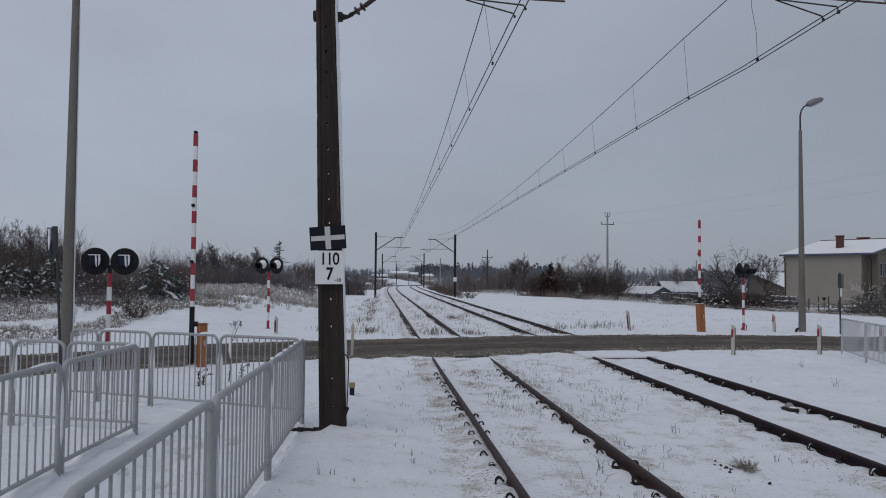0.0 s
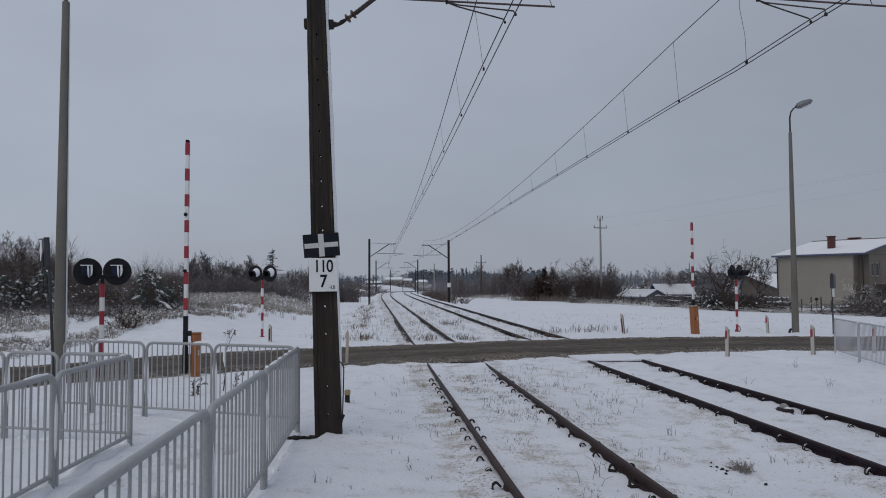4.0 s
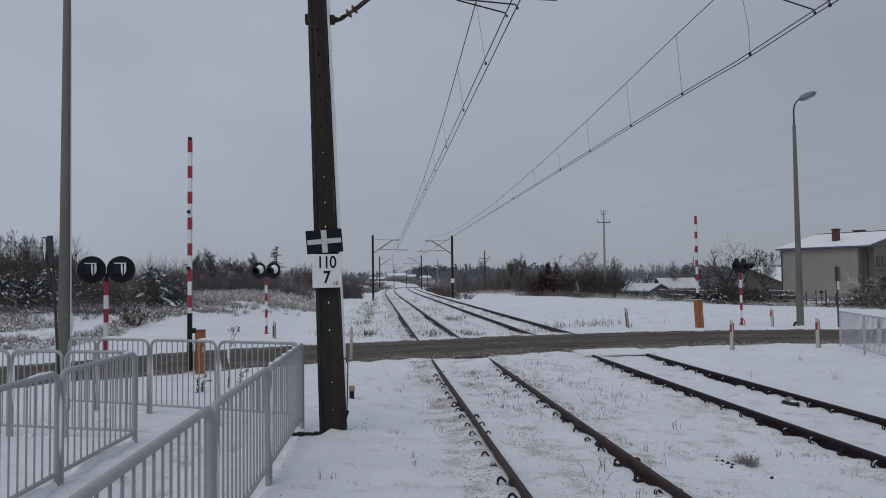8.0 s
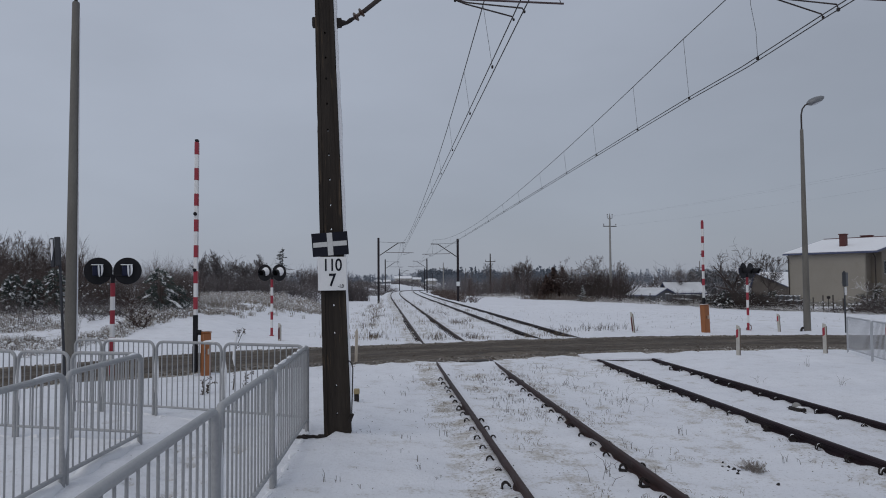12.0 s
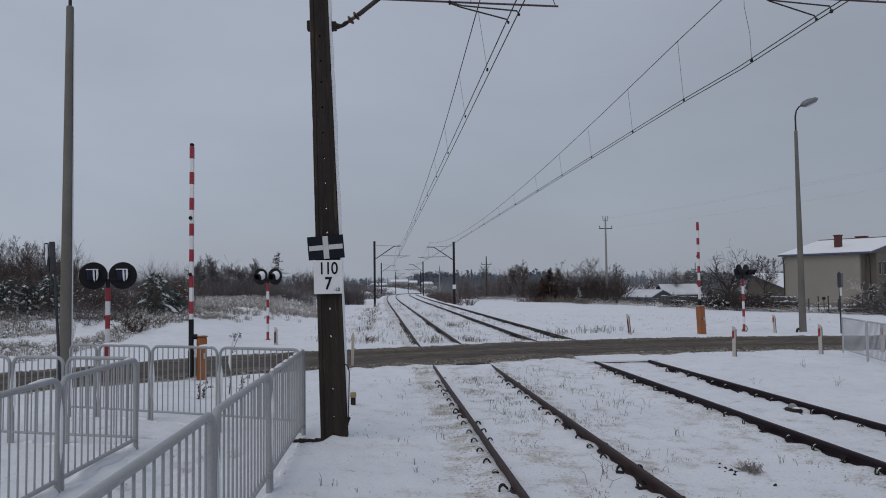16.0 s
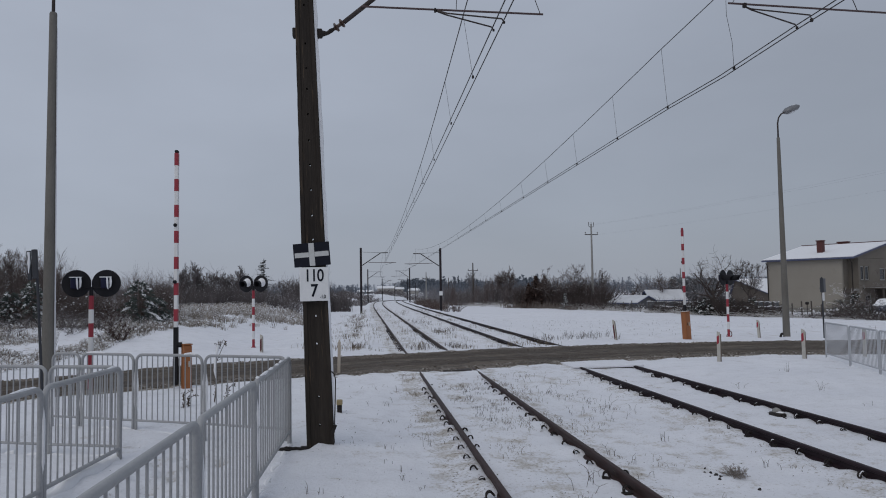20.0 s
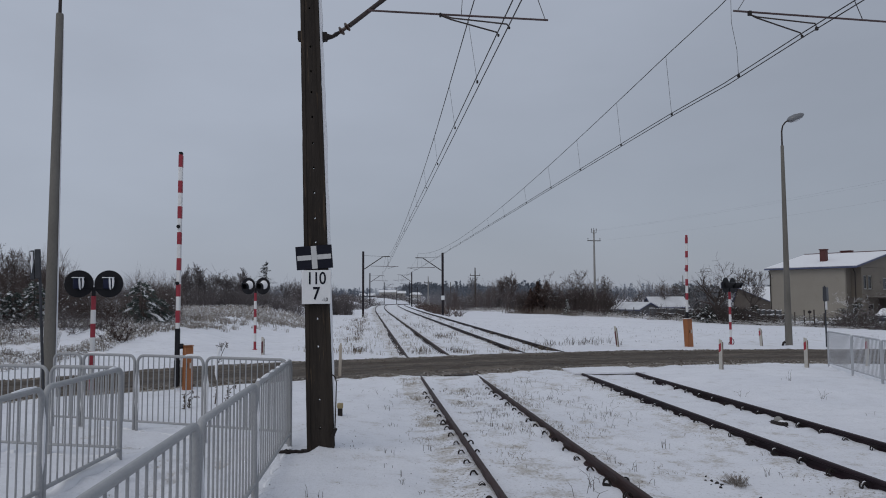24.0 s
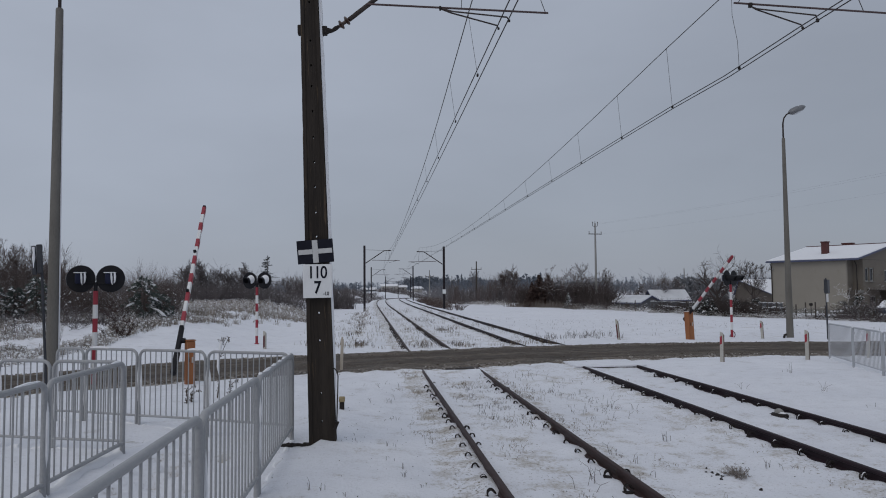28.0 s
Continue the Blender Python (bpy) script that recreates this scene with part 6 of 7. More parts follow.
SHRUBS = [shrub_rods(random.Random(20 + k), 4.0, 2.0 + 0.25 * k, 15 + k % 3, 9) for k in range(6)]
LIGHT_SHRUBS = [shrub_rods(random.Random(60 + k), 4.0, 2.4, 11, 7) for k in range(4)]


FAR_SHRUBS = [shrub_rods(random.Random(120 + k), 4.0, 2.2 + 0.25 * k, 12, 5, False) for k in range(5)]
FAR_SAPLINGS = [shrub_rods(random.Random(140 + k), 4.0, 0.6 + 0.2 * k, 6, 9, False) for k in range(4)]

DIM_SHRUBS = [shrub_rods(random.Random(160 + k), 4.0, 2.2 + 0.25 * k, 8, 3, False) for k in range(5)]


def gather(kinds, places, seed, stout=1.0):
    """Many shrubs in one set of rods: places are (x, y, height, breadth)."""
    rng, all_segs = random.Random(seed), []
    for x, y, tall, wide in places:
        s = kinds[rng.randrange(len(kinds))].copy()
        a = rng.uniform(0, 6.283)
        c, n = math.cos(a), math.sin(a)
        for k in (0, 3):
            px, py = s[:, k].copy() * wide, s[:, k + 1].copy() * wide
            s[:, k], s[:, k + 1] = px * c - py * n + x, px * n + py * c + y
            s[:, k + 2] = s[:, k + 2] * tall / 4.0 + level(x, y) - 0.05
        s[:, 6:8] *= max(tall / 4.0, 0.4) * 0.85 * stout
        all_segs.append(s)
    return np.concatenate(all_segs)


def thicket(name, kinds, places, material, label, seed, stout=1.0):
    ob = new(name, rods(name, gather(kinds, places, seed, stout), material))
    return tagged(ob, label, "scrub", kind="stuff")


R = random.Random(11)


def belt(b0, b1, d0, d1, n, t0, t1, wide=1.0):
    """Places of shrubs in a stretch of bearings and distances."""
    res = []
    for k in range(n):
        b, d = b0 + (b1 - b0) * (k + R.random()) / n, R.uniform(d0, d1)
        x, y = out(b, d)
        res.append((x, y, R.uniform(t0, t1) * (1 + 0.28 * float(bumps(b, 0.0, 1.3, 3))), wide * R.uniform(0.8, 1.3)))
    return res


def stalks(places, material, name, label, seed, category="dry grass", thick=0.004, bent=0.28):
    """Dead stalks: places are (x, y, height, count, breadth)."""
    rng, segs = random.Random(seed), []
    xy = np.array([(p[0], p[1]) for p in places])
    zs = height(xy[:, 0], xy[:, 1])
    for (x, y, tall, n, wide), z in zip(places, zs):
        for _ in range(n):
            px, py = x + rng.gauss(0, wide), y + rng.gauss(0, wide)
            h = tall * rng.uniform(0.45, 1.1)
            lx, ly = rng.gauss(0, bent) * h, rng.gauss(0, bent) * h
            m = (px + lx * 0.35, py + ly * 0.35, z + h * 0.6)
            e = (px + lx, py + ly, z + h * rng.uniform(0.85, 1.0))
            segs.append((px, py, z - 0.03, *m, thick, thick * 0.8))
            segs.append((*m, *e, thick * 0.8, thick * 0.35))
            if rng.random() < 0.4:
                segs.append((*m, m[0] - lx * 0.5 + rng.gauss(0, 0.1) * h, m[1] - ly * 0.5, m[2] + h * 0.3, thick * 0.6, thick * 0.3))
    return tagged(new(name, rods(name, segs, material)), label, category, kind="stuff")


# the thicket across the road, beside the line
thicket("thicket", SHRUBS, belt(-33, -21.8, 41, 47, 80, 2.0, 2.9, 0.58) + belt(-21.8, -17.2, 41, 46, 44, 1.4, 2.1, 0.52) + belt(-17.2, -14.4, 41, 46, 30, 1.6, 2.3, 0.52), M_TWIG, "dense brown leafless thicket dusted with snow", 1, 1.1)
thicket("back_thicket", FAR_SHRUBS, belt(-34, -22, 46, 54, 110, 2.6, 3.6, 0.6) + belt(-22, -14.2, 46, 54, 50, 1.5, 2.4, 0.6), M_TWIGRED, "red-brown leafless scrub behind the thicket", 21, 2.0)
thicket("low_scrub", LIGHT_SHRUBS, belt(-32, -14.5, 39, 43, 72, 0.7, 1.5, 0.42), M_TWIGRED, "low red-brown scrub before the thicket", 2, 2.3)
thicket("verge_twigs", FAR_SAPLINGS, [p for p in belt(-33, -13, 31, 39, 46, 0.2, 0.9, 0.2) if p[0] < float(grass_edge(p[1])) - 0.4], M_MIDTWIG, "small forked weeds in the snow of the verge", 17, 1.2)
thicket("verge_scrub", LIGHT_SHRUBS, belt(-33, -20.5, 35.5, 39.5, 34, 0.4, 1.1, 0.4) + [p for p in belt(-21, -12.5, 34, 41, 46, 0.35, 1.0, 0.4) if p[0] < float(grass_edge(p[1])) - 0.8], M_MIDTWIG, "thin grey-brown scrub on the snowy verge", 22, 1.6)
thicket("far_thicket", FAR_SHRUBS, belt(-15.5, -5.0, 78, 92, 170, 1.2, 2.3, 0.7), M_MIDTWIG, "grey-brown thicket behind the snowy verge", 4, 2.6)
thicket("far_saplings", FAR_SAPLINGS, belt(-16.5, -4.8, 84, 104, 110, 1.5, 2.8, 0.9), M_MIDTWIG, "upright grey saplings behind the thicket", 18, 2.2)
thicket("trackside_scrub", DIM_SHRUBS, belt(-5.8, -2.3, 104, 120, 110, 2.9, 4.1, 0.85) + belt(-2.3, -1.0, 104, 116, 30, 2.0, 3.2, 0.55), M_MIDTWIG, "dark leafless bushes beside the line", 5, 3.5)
thicket("embankment_scrub", DIM_SHRUBS, [(R.uniform(7.6, 11.0) + float(shift(y)), y, R.uniform(0.9, 1.6), 0.7) for y in [94 + 70 * (k + R.random()) / 110 for k in range(110)]], M_TWIGRED, "low red-brown scrub on the embankment", 6, 4.6)
EDGE_B, EDGE_D = (8.0, 12.5, 16.0, 19.0, 22.0, 24.0, 28.0, 32.0, 35.0, 38.0), (140.0, 124.0, 111.0, 102.0, 93.5, 88.0, 79.0, 72.0, 65.0, 57.0)


def edge(b0, b1, near, deep, n, t0, t1, wide=1.0):
    """Places of shrubs behind the straight edge of the field."""
    res = []
    for k in range(n):
        b = b0 + (b1 - b0) * (k + R.random()) / n
        x, y = out(b, float(np.interp(b, EDGE_B, EDGE_D)) + near + deep * R.random())
        res.append((x, y, R.uniform(t0, t1), wide * R.uniform(0.8, 1.3)))
    return res


thicket("field_thicket", FAR_SHRUBS, edge(12.2, 19.4, 2, 14, 170, 2.4, 4.2, 0.95), M_DARKTWIG, "dense grey-brown thicket at the edge of the field", 7, 2.6)
thicket("field_saplings", FAR_SAPLINGS, edge(12.6, 19.2, 4, 12, 60, 2.9, 4.7, 1.0) + belt(7, 12.5, 140, 165, 50, 2.6, 5.0, 1.2), M_TWIG, "upright bare saplings in the thicket", 19, 2.4)
thicket("field_copse", DIM_SHRUBS, belt(6.6, 12.6, 142, 172, 90, 2.4, 4.2, 1.0), M_MIDTWIG, "grey copse behind the curve of the line", 13, 3.6)
thicket("field_scrub", FAR_SHRUBS, belt(8.2, 11.4, 134, 142, 16, 0.5, 1.0, 1.2) + edge(16.5, 20.0, -2, 3, 16, 0.4, 1.0, 0.8), M_FROST, "frosted low bushes along the field edge", 8, 2.0)
thicket("edge_saplings", FAR_SAPLINGS, edge(11.4, 19.0, -1.5, 2, 46, 1.2, 2.2, 0.35), M_TWIG, "row of dark saplings along the field edge", 14, 1.6)
thicket("garden_hedge", FAR_SHRUBS, edge(22.6, 31.6, 1.5, 4, 120, 0.8, 1.8, 0.5) + edge(31.8, 37.6, 1.0, 2, 26, 0.2, 0.5, 0.4), M_DARKTWIG, "tangled garden hedge with snow in it", 9, 4.2)
thicket("dark_bushes", FAR_SHRUBS, edge(25.9, 28.4, 0.5, 2.0, 34, 1.5, 2.4, 0.6) + edge(28.3, 29.9, 1, 1.6, 30, 1.2, 1.6, 0.5) + edge(30.0, 31.5, 1.6, 0.8, 12, 0.8, 1.1, 0.3) + edge(34.5, 38, 1, 2, 10, 0.9, 1.6, 0.9) + edge(33.4, 39.0, -1.0, 2.5, 34, 0.25, 0.6, 0.5), M_DARKTWIG, "dark tangled bushes with snow in the garden", 15, 3.8)
thicket("frosted_hedge", LIGHT_SHRUBS, edge(19.5, 31.6, -0.5, 2.5, 26, 0.25, 0.8, 1.0) + edge(31.6, 38.0, -0.3, 2.0, 14, 0.15, 0.45, 0.8), M_FROST, "snow-laden low hedge before the house", 10, 2.8)
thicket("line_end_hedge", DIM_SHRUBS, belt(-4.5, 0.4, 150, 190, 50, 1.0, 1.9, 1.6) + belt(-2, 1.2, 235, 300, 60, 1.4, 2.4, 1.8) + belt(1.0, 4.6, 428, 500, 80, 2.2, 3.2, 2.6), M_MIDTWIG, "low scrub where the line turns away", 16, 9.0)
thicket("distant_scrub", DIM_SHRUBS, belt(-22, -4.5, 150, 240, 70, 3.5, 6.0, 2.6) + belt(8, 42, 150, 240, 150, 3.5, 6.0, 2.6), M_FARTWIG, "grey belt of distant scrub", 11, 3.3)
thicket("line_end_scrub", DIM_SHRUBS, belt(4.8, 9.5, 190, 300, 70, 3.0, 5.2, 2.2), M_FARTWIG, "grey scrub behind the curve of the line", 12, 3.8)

stalks([(*p[:2], p[2], 4, 0.25) for p in edge(11.2, 16.8, -3.5, 3, 170, 0.5, 1.3)], M_GREYSTALK, "edge_reeds", "upright dead stalks along the field edge", 24, thick=0.02, bent=0.08)

# single trees
for k, (b, d, tall, thick, mat_, kw) in enumerate((
        (27.0, 86, 8.3, 0.32, M_DARKTWIG, dict(spread_deg=43, kids=(3, 5), upright=0.3, bole=0.36)), (29.35, 86, 5.6, 0.15, M_DARKTWIG, dict(spread_deg=30, kids=(4, 6), upright=0.7, bole=0.5)),
        (35.6, 68, 3.9, 0.08, M_FROST, dict(spread_deg=56, kids=(2, 3), upright=-0.2, bole=0.45, levels=3)), (37.0, 66, 4.4, 0.10, M_TWIG, dict(spread_deg=52, kids=(2, 4), upright=-0.1, bole=0.45)),
        (-27.4, 47, 3.7, 0.11, M_TWIG, dict(spread_deg=30, upright=0.7, kids=(3, 5), levels=5, bole=0.5)), (-26.2, 46, 3.6, 0.11, M_TWIG, dict(spread_deg=32, upright=0.6, kids=(3, 5), levels=5, bole=0.45)),
        (-25.2, 47, 4.0, 0.13, M_TWIG, dict(spread_deg=30, upright=0.7, kids=(3, 5), levels=5, bole=0.45)), (-24.2, 46, 3.9, 0.12, M_TWIG, dict(spread_deg=32, upright=0.7, kids=(3, 5), levels=5, bole=0.45)),
        (-23.3, 47, 3.6, 0.12, M_TWIG, dict(spread_deg=32, upright=0.6, kids=(3, 5), levels=5, bole=0.45)), (-22.3, 48, 3.0, 0.10, M_TWIG, dict(spread_deg=32, kids=(4, 6))), (-16.0, 46, 2.1, 0.07, M_TWIG, dict(spread_deg=34, kids=(4, 6), upright=0.5, bole=0.35)), (-15.1, 46, 2.0, 0.07, M_TWIG, dict(spread_deg=34, kids=(4, 6), upright=0.5, bole=0.35)),
        (-13.3, 82, 3.7, 0.10, M_MIDTWIG, dict(spread_deg=20, upright=0.9, kids=(4, 6))), (-12.75, 84, 3.8, 0.10, M_MIDTWIG, dict(spread_deg=20, upright=0.9, kids=(4, 6))), (-12.1, 83, 3.4, 0.10, M_MIDTWIG, dict(spread_deg=22, upright=0.8, kids=(4, 6))), (-11.4, 88, 3.2, 0.09, M_MIDTWIG, dict(spread_deg=24, upright=0.8)),
        (-10.6, 86, 4.0, 0.11, M_MIDTWIG, dict(spread_deg=26, upright=0.8, kids=(4, 6), bole=0.5)), (-9.5, 88, 3.6, 0.10, M_MIDTWIG, dict(spread_deg=24, upright=0.8, kids=(4, 6))), (-8.8, 90, 3.5, 0.09, M_MIDTWIG, dict(spread_deg=24, upright=0.8)), (-6.2, 92, 3.2, 0.09, M_MIDTWIG, dict(spread_deg=28, upright=0.5)),
        (11.5, 150, 6.5, 0.15, M_TWIG, dict(spread_deg=24, upright=0.8, kids=(4, 6))), (11.0, 152, 5.8, 0.14, M_TWIG, dict(spread_deg=24, upright=0.8, kids=(4, 6))),
        (8.4, 170, 6.2, 0.14, M_FARTWIG, dict(spread_deg=24, upright=0.8)), (14.9, 118, 5.8, 0.13, M_TWIG, dict(spread_deg=34)), (17.2, 114, 6.2, 0.14, M_TWIG, dict(spread_deg=36, kids=(4, 6))),
        (18.6, 116, 5.4, 0.12, M_TWIG, dict(spread_deg=36)),
        (24.0, 112, 4.6, 0.09, M_TWIG, dict(spread_deg=36)), (22.9, 111, 4.2, 0.09, M_TWIG, dict(spread_deg=36)), (21.3, 112, 3.8, 0.08, M_TWIG, dict(spread_deg=36)))):
    lab = "frosted garden tree with bent snowy twigs" if mat_ is M_FROST else "distant bare tree beyond the fields" if mat_ is M_FARTWIG else "leafless tree with a spreading crown of twigs" if tall > 7.5 else "small leafless tree among the bushes"
    bare_tree("bare_tree", out(b, d), tall, thick, lab, 100 + k, mat_, k * 37.0, **kw)


def conifer(place, tall, wide, label, material, seed, ragged=0.25, bushy=False):
    """A conifer: trunk and whorls of drooping boughs set with needle tufts."""
    rng = random.Random(seed)
    t = thing("conifer", pose(place[0], place[1], level(*place)), label, "conifer", "conifers")
    part("trunk", Geo().tube([(0, 0, -0.2), (0.02 * tall, 0, tall * 0.5), (0, 0, tall)], [0.022 * tall, 0.014 * tall, 0.004 * tall], 7), M_BARK, t)
    v, f = [], []
    rows_n = max(9, int(tall * 2.2))
    for w in range(rows_n):
        u = w / rows_n
        z0, reach = tall * (0.06 + 0.92 * u), wide * (1 - u) ** 0.95 * 0.5 + 0.03 * tall * (1 - u)
        if bushy:
            reach = wide * 0.5 * math.sin(math.pi * (0.12 + 0.84 * u)) ** 0.7 * rng.uniform(0.55, 1.15)
        for _ in range(26 if material is M_BRONZE else 14 if material is not M_NEEDLE else 9):
            zb = z0 + rng.uniform(-0.6, 0.6) * tall / rows_n
            a, r = rng.uniform(0, 6.283), reach * rng.uniform(1 - ragged * 1.6, 1 + ragged)
            for s in range(5):
                q = (s + 1) / 5
                cx, cy, cz = math.cos(a) * r * q, math.sin(a) * r * q, zb - 0.22 * r * q + 0.12 * r * q * q
                for _ in range(4):
                    b = a + rng.gauss(0, 0.9)
                    l2 = tall * (0.06 if material is M_BRONZE else 0.035) * rng.uniform(0.7, 1.6) * (1 - 0.55 * u) + 0.06
                    ex, ey, ez = cx + math.cos(b) * l2, cy + math.sin(b) * l2, cz + rng.gauss(-0.1, 0.5) * l2
                    nx, ny = -math.sin(b) * l2 * 0.22, math.cos(b) * l2 * 0.22
                    i = len(v)
                    v += [(cx - nx, cy - ny, cz), (cx + nx, cy + ny, cz + 0.01), (ex, ey, ez)]
                    f.append((i, i + 1, i + 2))
    part("crown", raw_mesh("crown", np.array(v), np.array(f), material), material, t, "needled boughs")
    return t


def snowy_pine(place, tall, wide, label, seed, n=46, laden=0.5, needle=M_NEEDLE):
    """A young pine: drooping boughs of needle tufts, with pads of snow along them."""
    rng = random.Random(seed)
    t = thing("young_pine", pose(place[0], place[1], level(*place)), label, "pine", "snow-laden young pines")
    part("trunk", Geo().tube([(0, 0, -0.2), (0.03, 0.02, tall * 0.5), (0, 0, tall * 0.97)], [0.05, 0.035, 0.012], 7), M_BARK, t)
    v, f, pads = [], [], Geo()
    for k in range(n):
        u = 0.08 + 0.88 * (k + rng.random()) / n
        reach, a = wide * 0.5 * (1 - u) ** 0.55 * rng.uniform(0.55, 1.1) + 0.1, rng.uniform(0, 6.283)
        at = lambda q: Vector((math.cos(a) * reach * q, math.sin(a) * reach * q, tall * u + reach * (0.42 * q - 0.62 * q * q)))
        for q in (0.3, 0.45, 0.6, 0.72, 0.84, 0.94, 1.0):
            c = at(q)
            for _ in range(9):
                d = Vector((math.cos(a) + rng.gauss(0, 0.7), math.sin(a) + rng.gauss(0, 0.7), rng.gauss(0.05, 0.55))).normalized() * rng.uniform(0.09, 0.2)
                w = d.orthogonal().normalized() * 0.022
                i = len(v)
                v += [tuple(c - w), tuple(c + w), tuple(c + d)]
                f.append((i, i + 1, i + 2))
        if rng.random() < laden:
            q = rng.uniform(0.4, 0.75)
            pts = [at(q + (1.02 - q) * j / 3) + Vector((rng.gauss(0, 0.025), rng.gauss(0, 0.025), 0.035)) for j in range(4)]
            pads.tube(pts, [0.012, rng.uniform(0.025, 0.06), rng.uniform(0.03, 0.075), 0.012], 6)
    part("crown", raw_mesh("crown", np.array(v), np.array(f), needle), needle, t, "dark needled boughs")
    tagged(part("bough_snow", pads, M_CAP, t, "pads of snow on the boughs"), kind="stuff")
    return t


snowy_pine(out(-16.5, 37.5), 2.15, 2.3, "young pine with snow on its boughs before the thicket", 1, 60)
snowy_pine(out(-15.3, 38.5), 1.3, 1.5, "low snowy pine beside the thicket", 2)
snowy_pine(out(-23.4, 39), 2.2, 1.6, "snowy young pine in the scrub", 3)
snowy_pine(out(-25.9, 39.5), 1.9, 1.6, "snowy pine in the scrub", 4)
snowy_pine(out(-24.7, 40), 1.7, 1.4, "snow-laden young pine in the scrub", 13)
M_GREYNEEDLE = surface("frosted_needles", (0.045, 0.05, 0.05), (0.09, 0.097, 0.097), 1.2, 9, 0.9, bump=0.0, snow=0.2)


def spare_spruce(place, tall, wide, label, seed):
    """A thin old spruce: bare stem showing between whorls of level boughs."""
    rng = random.Random(seed)
    t = thing("conifer", pose(place[0], place[1], level(*place)), label, "conifer", "conifers")
    part("trunk", Geo().tube([(0, 0, -0.2), (0, 0, tall)], [0.1, 0.02], 7), M_BARK, t)
    segs, v, f = [], [], []
    for k in range(17):
        u = 0.3 + 0.68 * k / 17
        for _ in range(5):
            a, reach = rng.uniform(0, 6.283), wide * 0.5 * (1.04 - u) ** 0.75 * rng.uniform(0.25, 1.25)
            root = tall * (u + rng.gauss(0, 0.012))
            tip = Vector((math.cos(a) * reach, math.sin(a) * reach, root + rng.uniform(-0.3, 0.2) * reach))
            segs.append((0, 0, root, *tip, 0.02, 0.008))
            for _ in range(16):
                q = rng.uniform(0.3, 1.0)
                c = Vector((0, 0, root)).lerp(tip, q)
                d = Vector((rng.gauss(0, 1), rng.gauss(0, 1), rng.gauss(-0.5, 0.6))).normalized() * rng.uniform(0.08, 0.22)
                w = d.orthogonal().normalized() * 0.04
                i = len(v)
                v += [tuple(c - w), tuple(c + w), tuple(c + d)]
                f.append((i, i + 1, i + 2))
    part("boughs", rods("boughs", segs, M_BARK), M_BARK, t)
    part("crown", raw_mesh("crown", np.array(v), np.array(f), M_GREYNEEDLE), M_GREYNEEDLE, t, "sparse needled boughs")


spare_spruce(out(-7.6, 90), 5.6, 4.2, "thin ragged spruce above the thicket", 5)


def leafy_shrub(x, y, tall, wide, label, seed):
    """A low shrub that has kept its dead brown leaves."""
    rng = random.Random(seed)
    t = thing("leafy_shrub", pose(x, y, level(x, y)), label, "shrub", "shrubs with dead leaves")
    twig = shrub_rods(rng, tall, wide, 9, 7)
    twig[:, 6:8] = np.maximum(twig[:, 6:8], 0.006)
    tagged(part("twigs", rods("twigs", twig, M_DARKTWIG), M_DARKTWIG, t), kind="stuff")
    v, f = [], []
    for row_ in twig[rng.sample(range(len(twig)), min(190, len(twig)))]:
        c = Vector(row_[3:6])
        d = Vector((rng.gauss(0, 1), rng.gauss(0, 1), rng.gauss(-0.4, 0.8))).normalized() * rng.uniform(0.04, 0.09)
        w = d.orthogonal().normalized() * rng.uniform(0.015, 0.032)
        i = len(v)
        v += [tuple(c), tuple(c + d * 0.5 + w), tuple(c + d), tuple(c + d * 0.5 - w)]
        f.append((i, i + 1, i + 2, i + 3))
    part("leaves", raw_mesh("leaves", np.array(v), np.array(f), M_LEAF), M_LEAF, t, "dead brown leaves")


leafy_shrub(-12.25, 30.0, 1.25, 1.0, "low shrub with dead brown leaves on the snowy verge", 1)
leafy_shrub(-11.75, 29.4, 0.75, 1.0, "small shrub with dead brown leaves on the snowy verge", 2)
conifer(out(13.75, 121), 5.6, 4.6, "bronze-brown conifer at the field edge", M_BRONZE, 6, 0.2)
conifer(out(14.45, 120), 5.5, 4.6, "bronze-brown conifer at the field edge", M_BRONZE, 7, 0.2)
conifer(out(13.2, 122), 4.4, 2.8, "bronze-brown conifer at the field edge", M_BRONZE, 8, 0.2)
conifer(out(16.0, 109), 2.6, 1.8, "small snowy conifer at the field edge", M_NEEDLE, 9, 0.4)
for b, d, tall, wide, seed in ((26.5, 82, 1.9, 2.0, 21), (27.5, 83, 1.5, 1.8, 22), (28.9, 82, 1.5, 1.8, 23), (29.6, 82, 1.8, 1.7, 24), (28.2, 81, 1.9, 1.9, 25), (26.0, 83, 1.6, 1.6, 26), (36.2, 78, 2.1, 1.7, 27), (36.9, 76, 1.2, 1.6, 28)):
    snowy_pine(out(b, d), tall, wide, "dark snow-dusted evergreen bush by the garden hedge", seed, 56, 0.3, M_DARKNEEDLE)
conifer(out(25.4, 86), 1.5, 1.8, "snow-laden garden yew by the hedge", M_NEEDLE, 11, 0.4, True)
conifer(out(35.4, 70), 1.7, 3.0, "snow-dusted dark garden bush before the house", M_DARKNEEDLE, 12, 0.4, True)


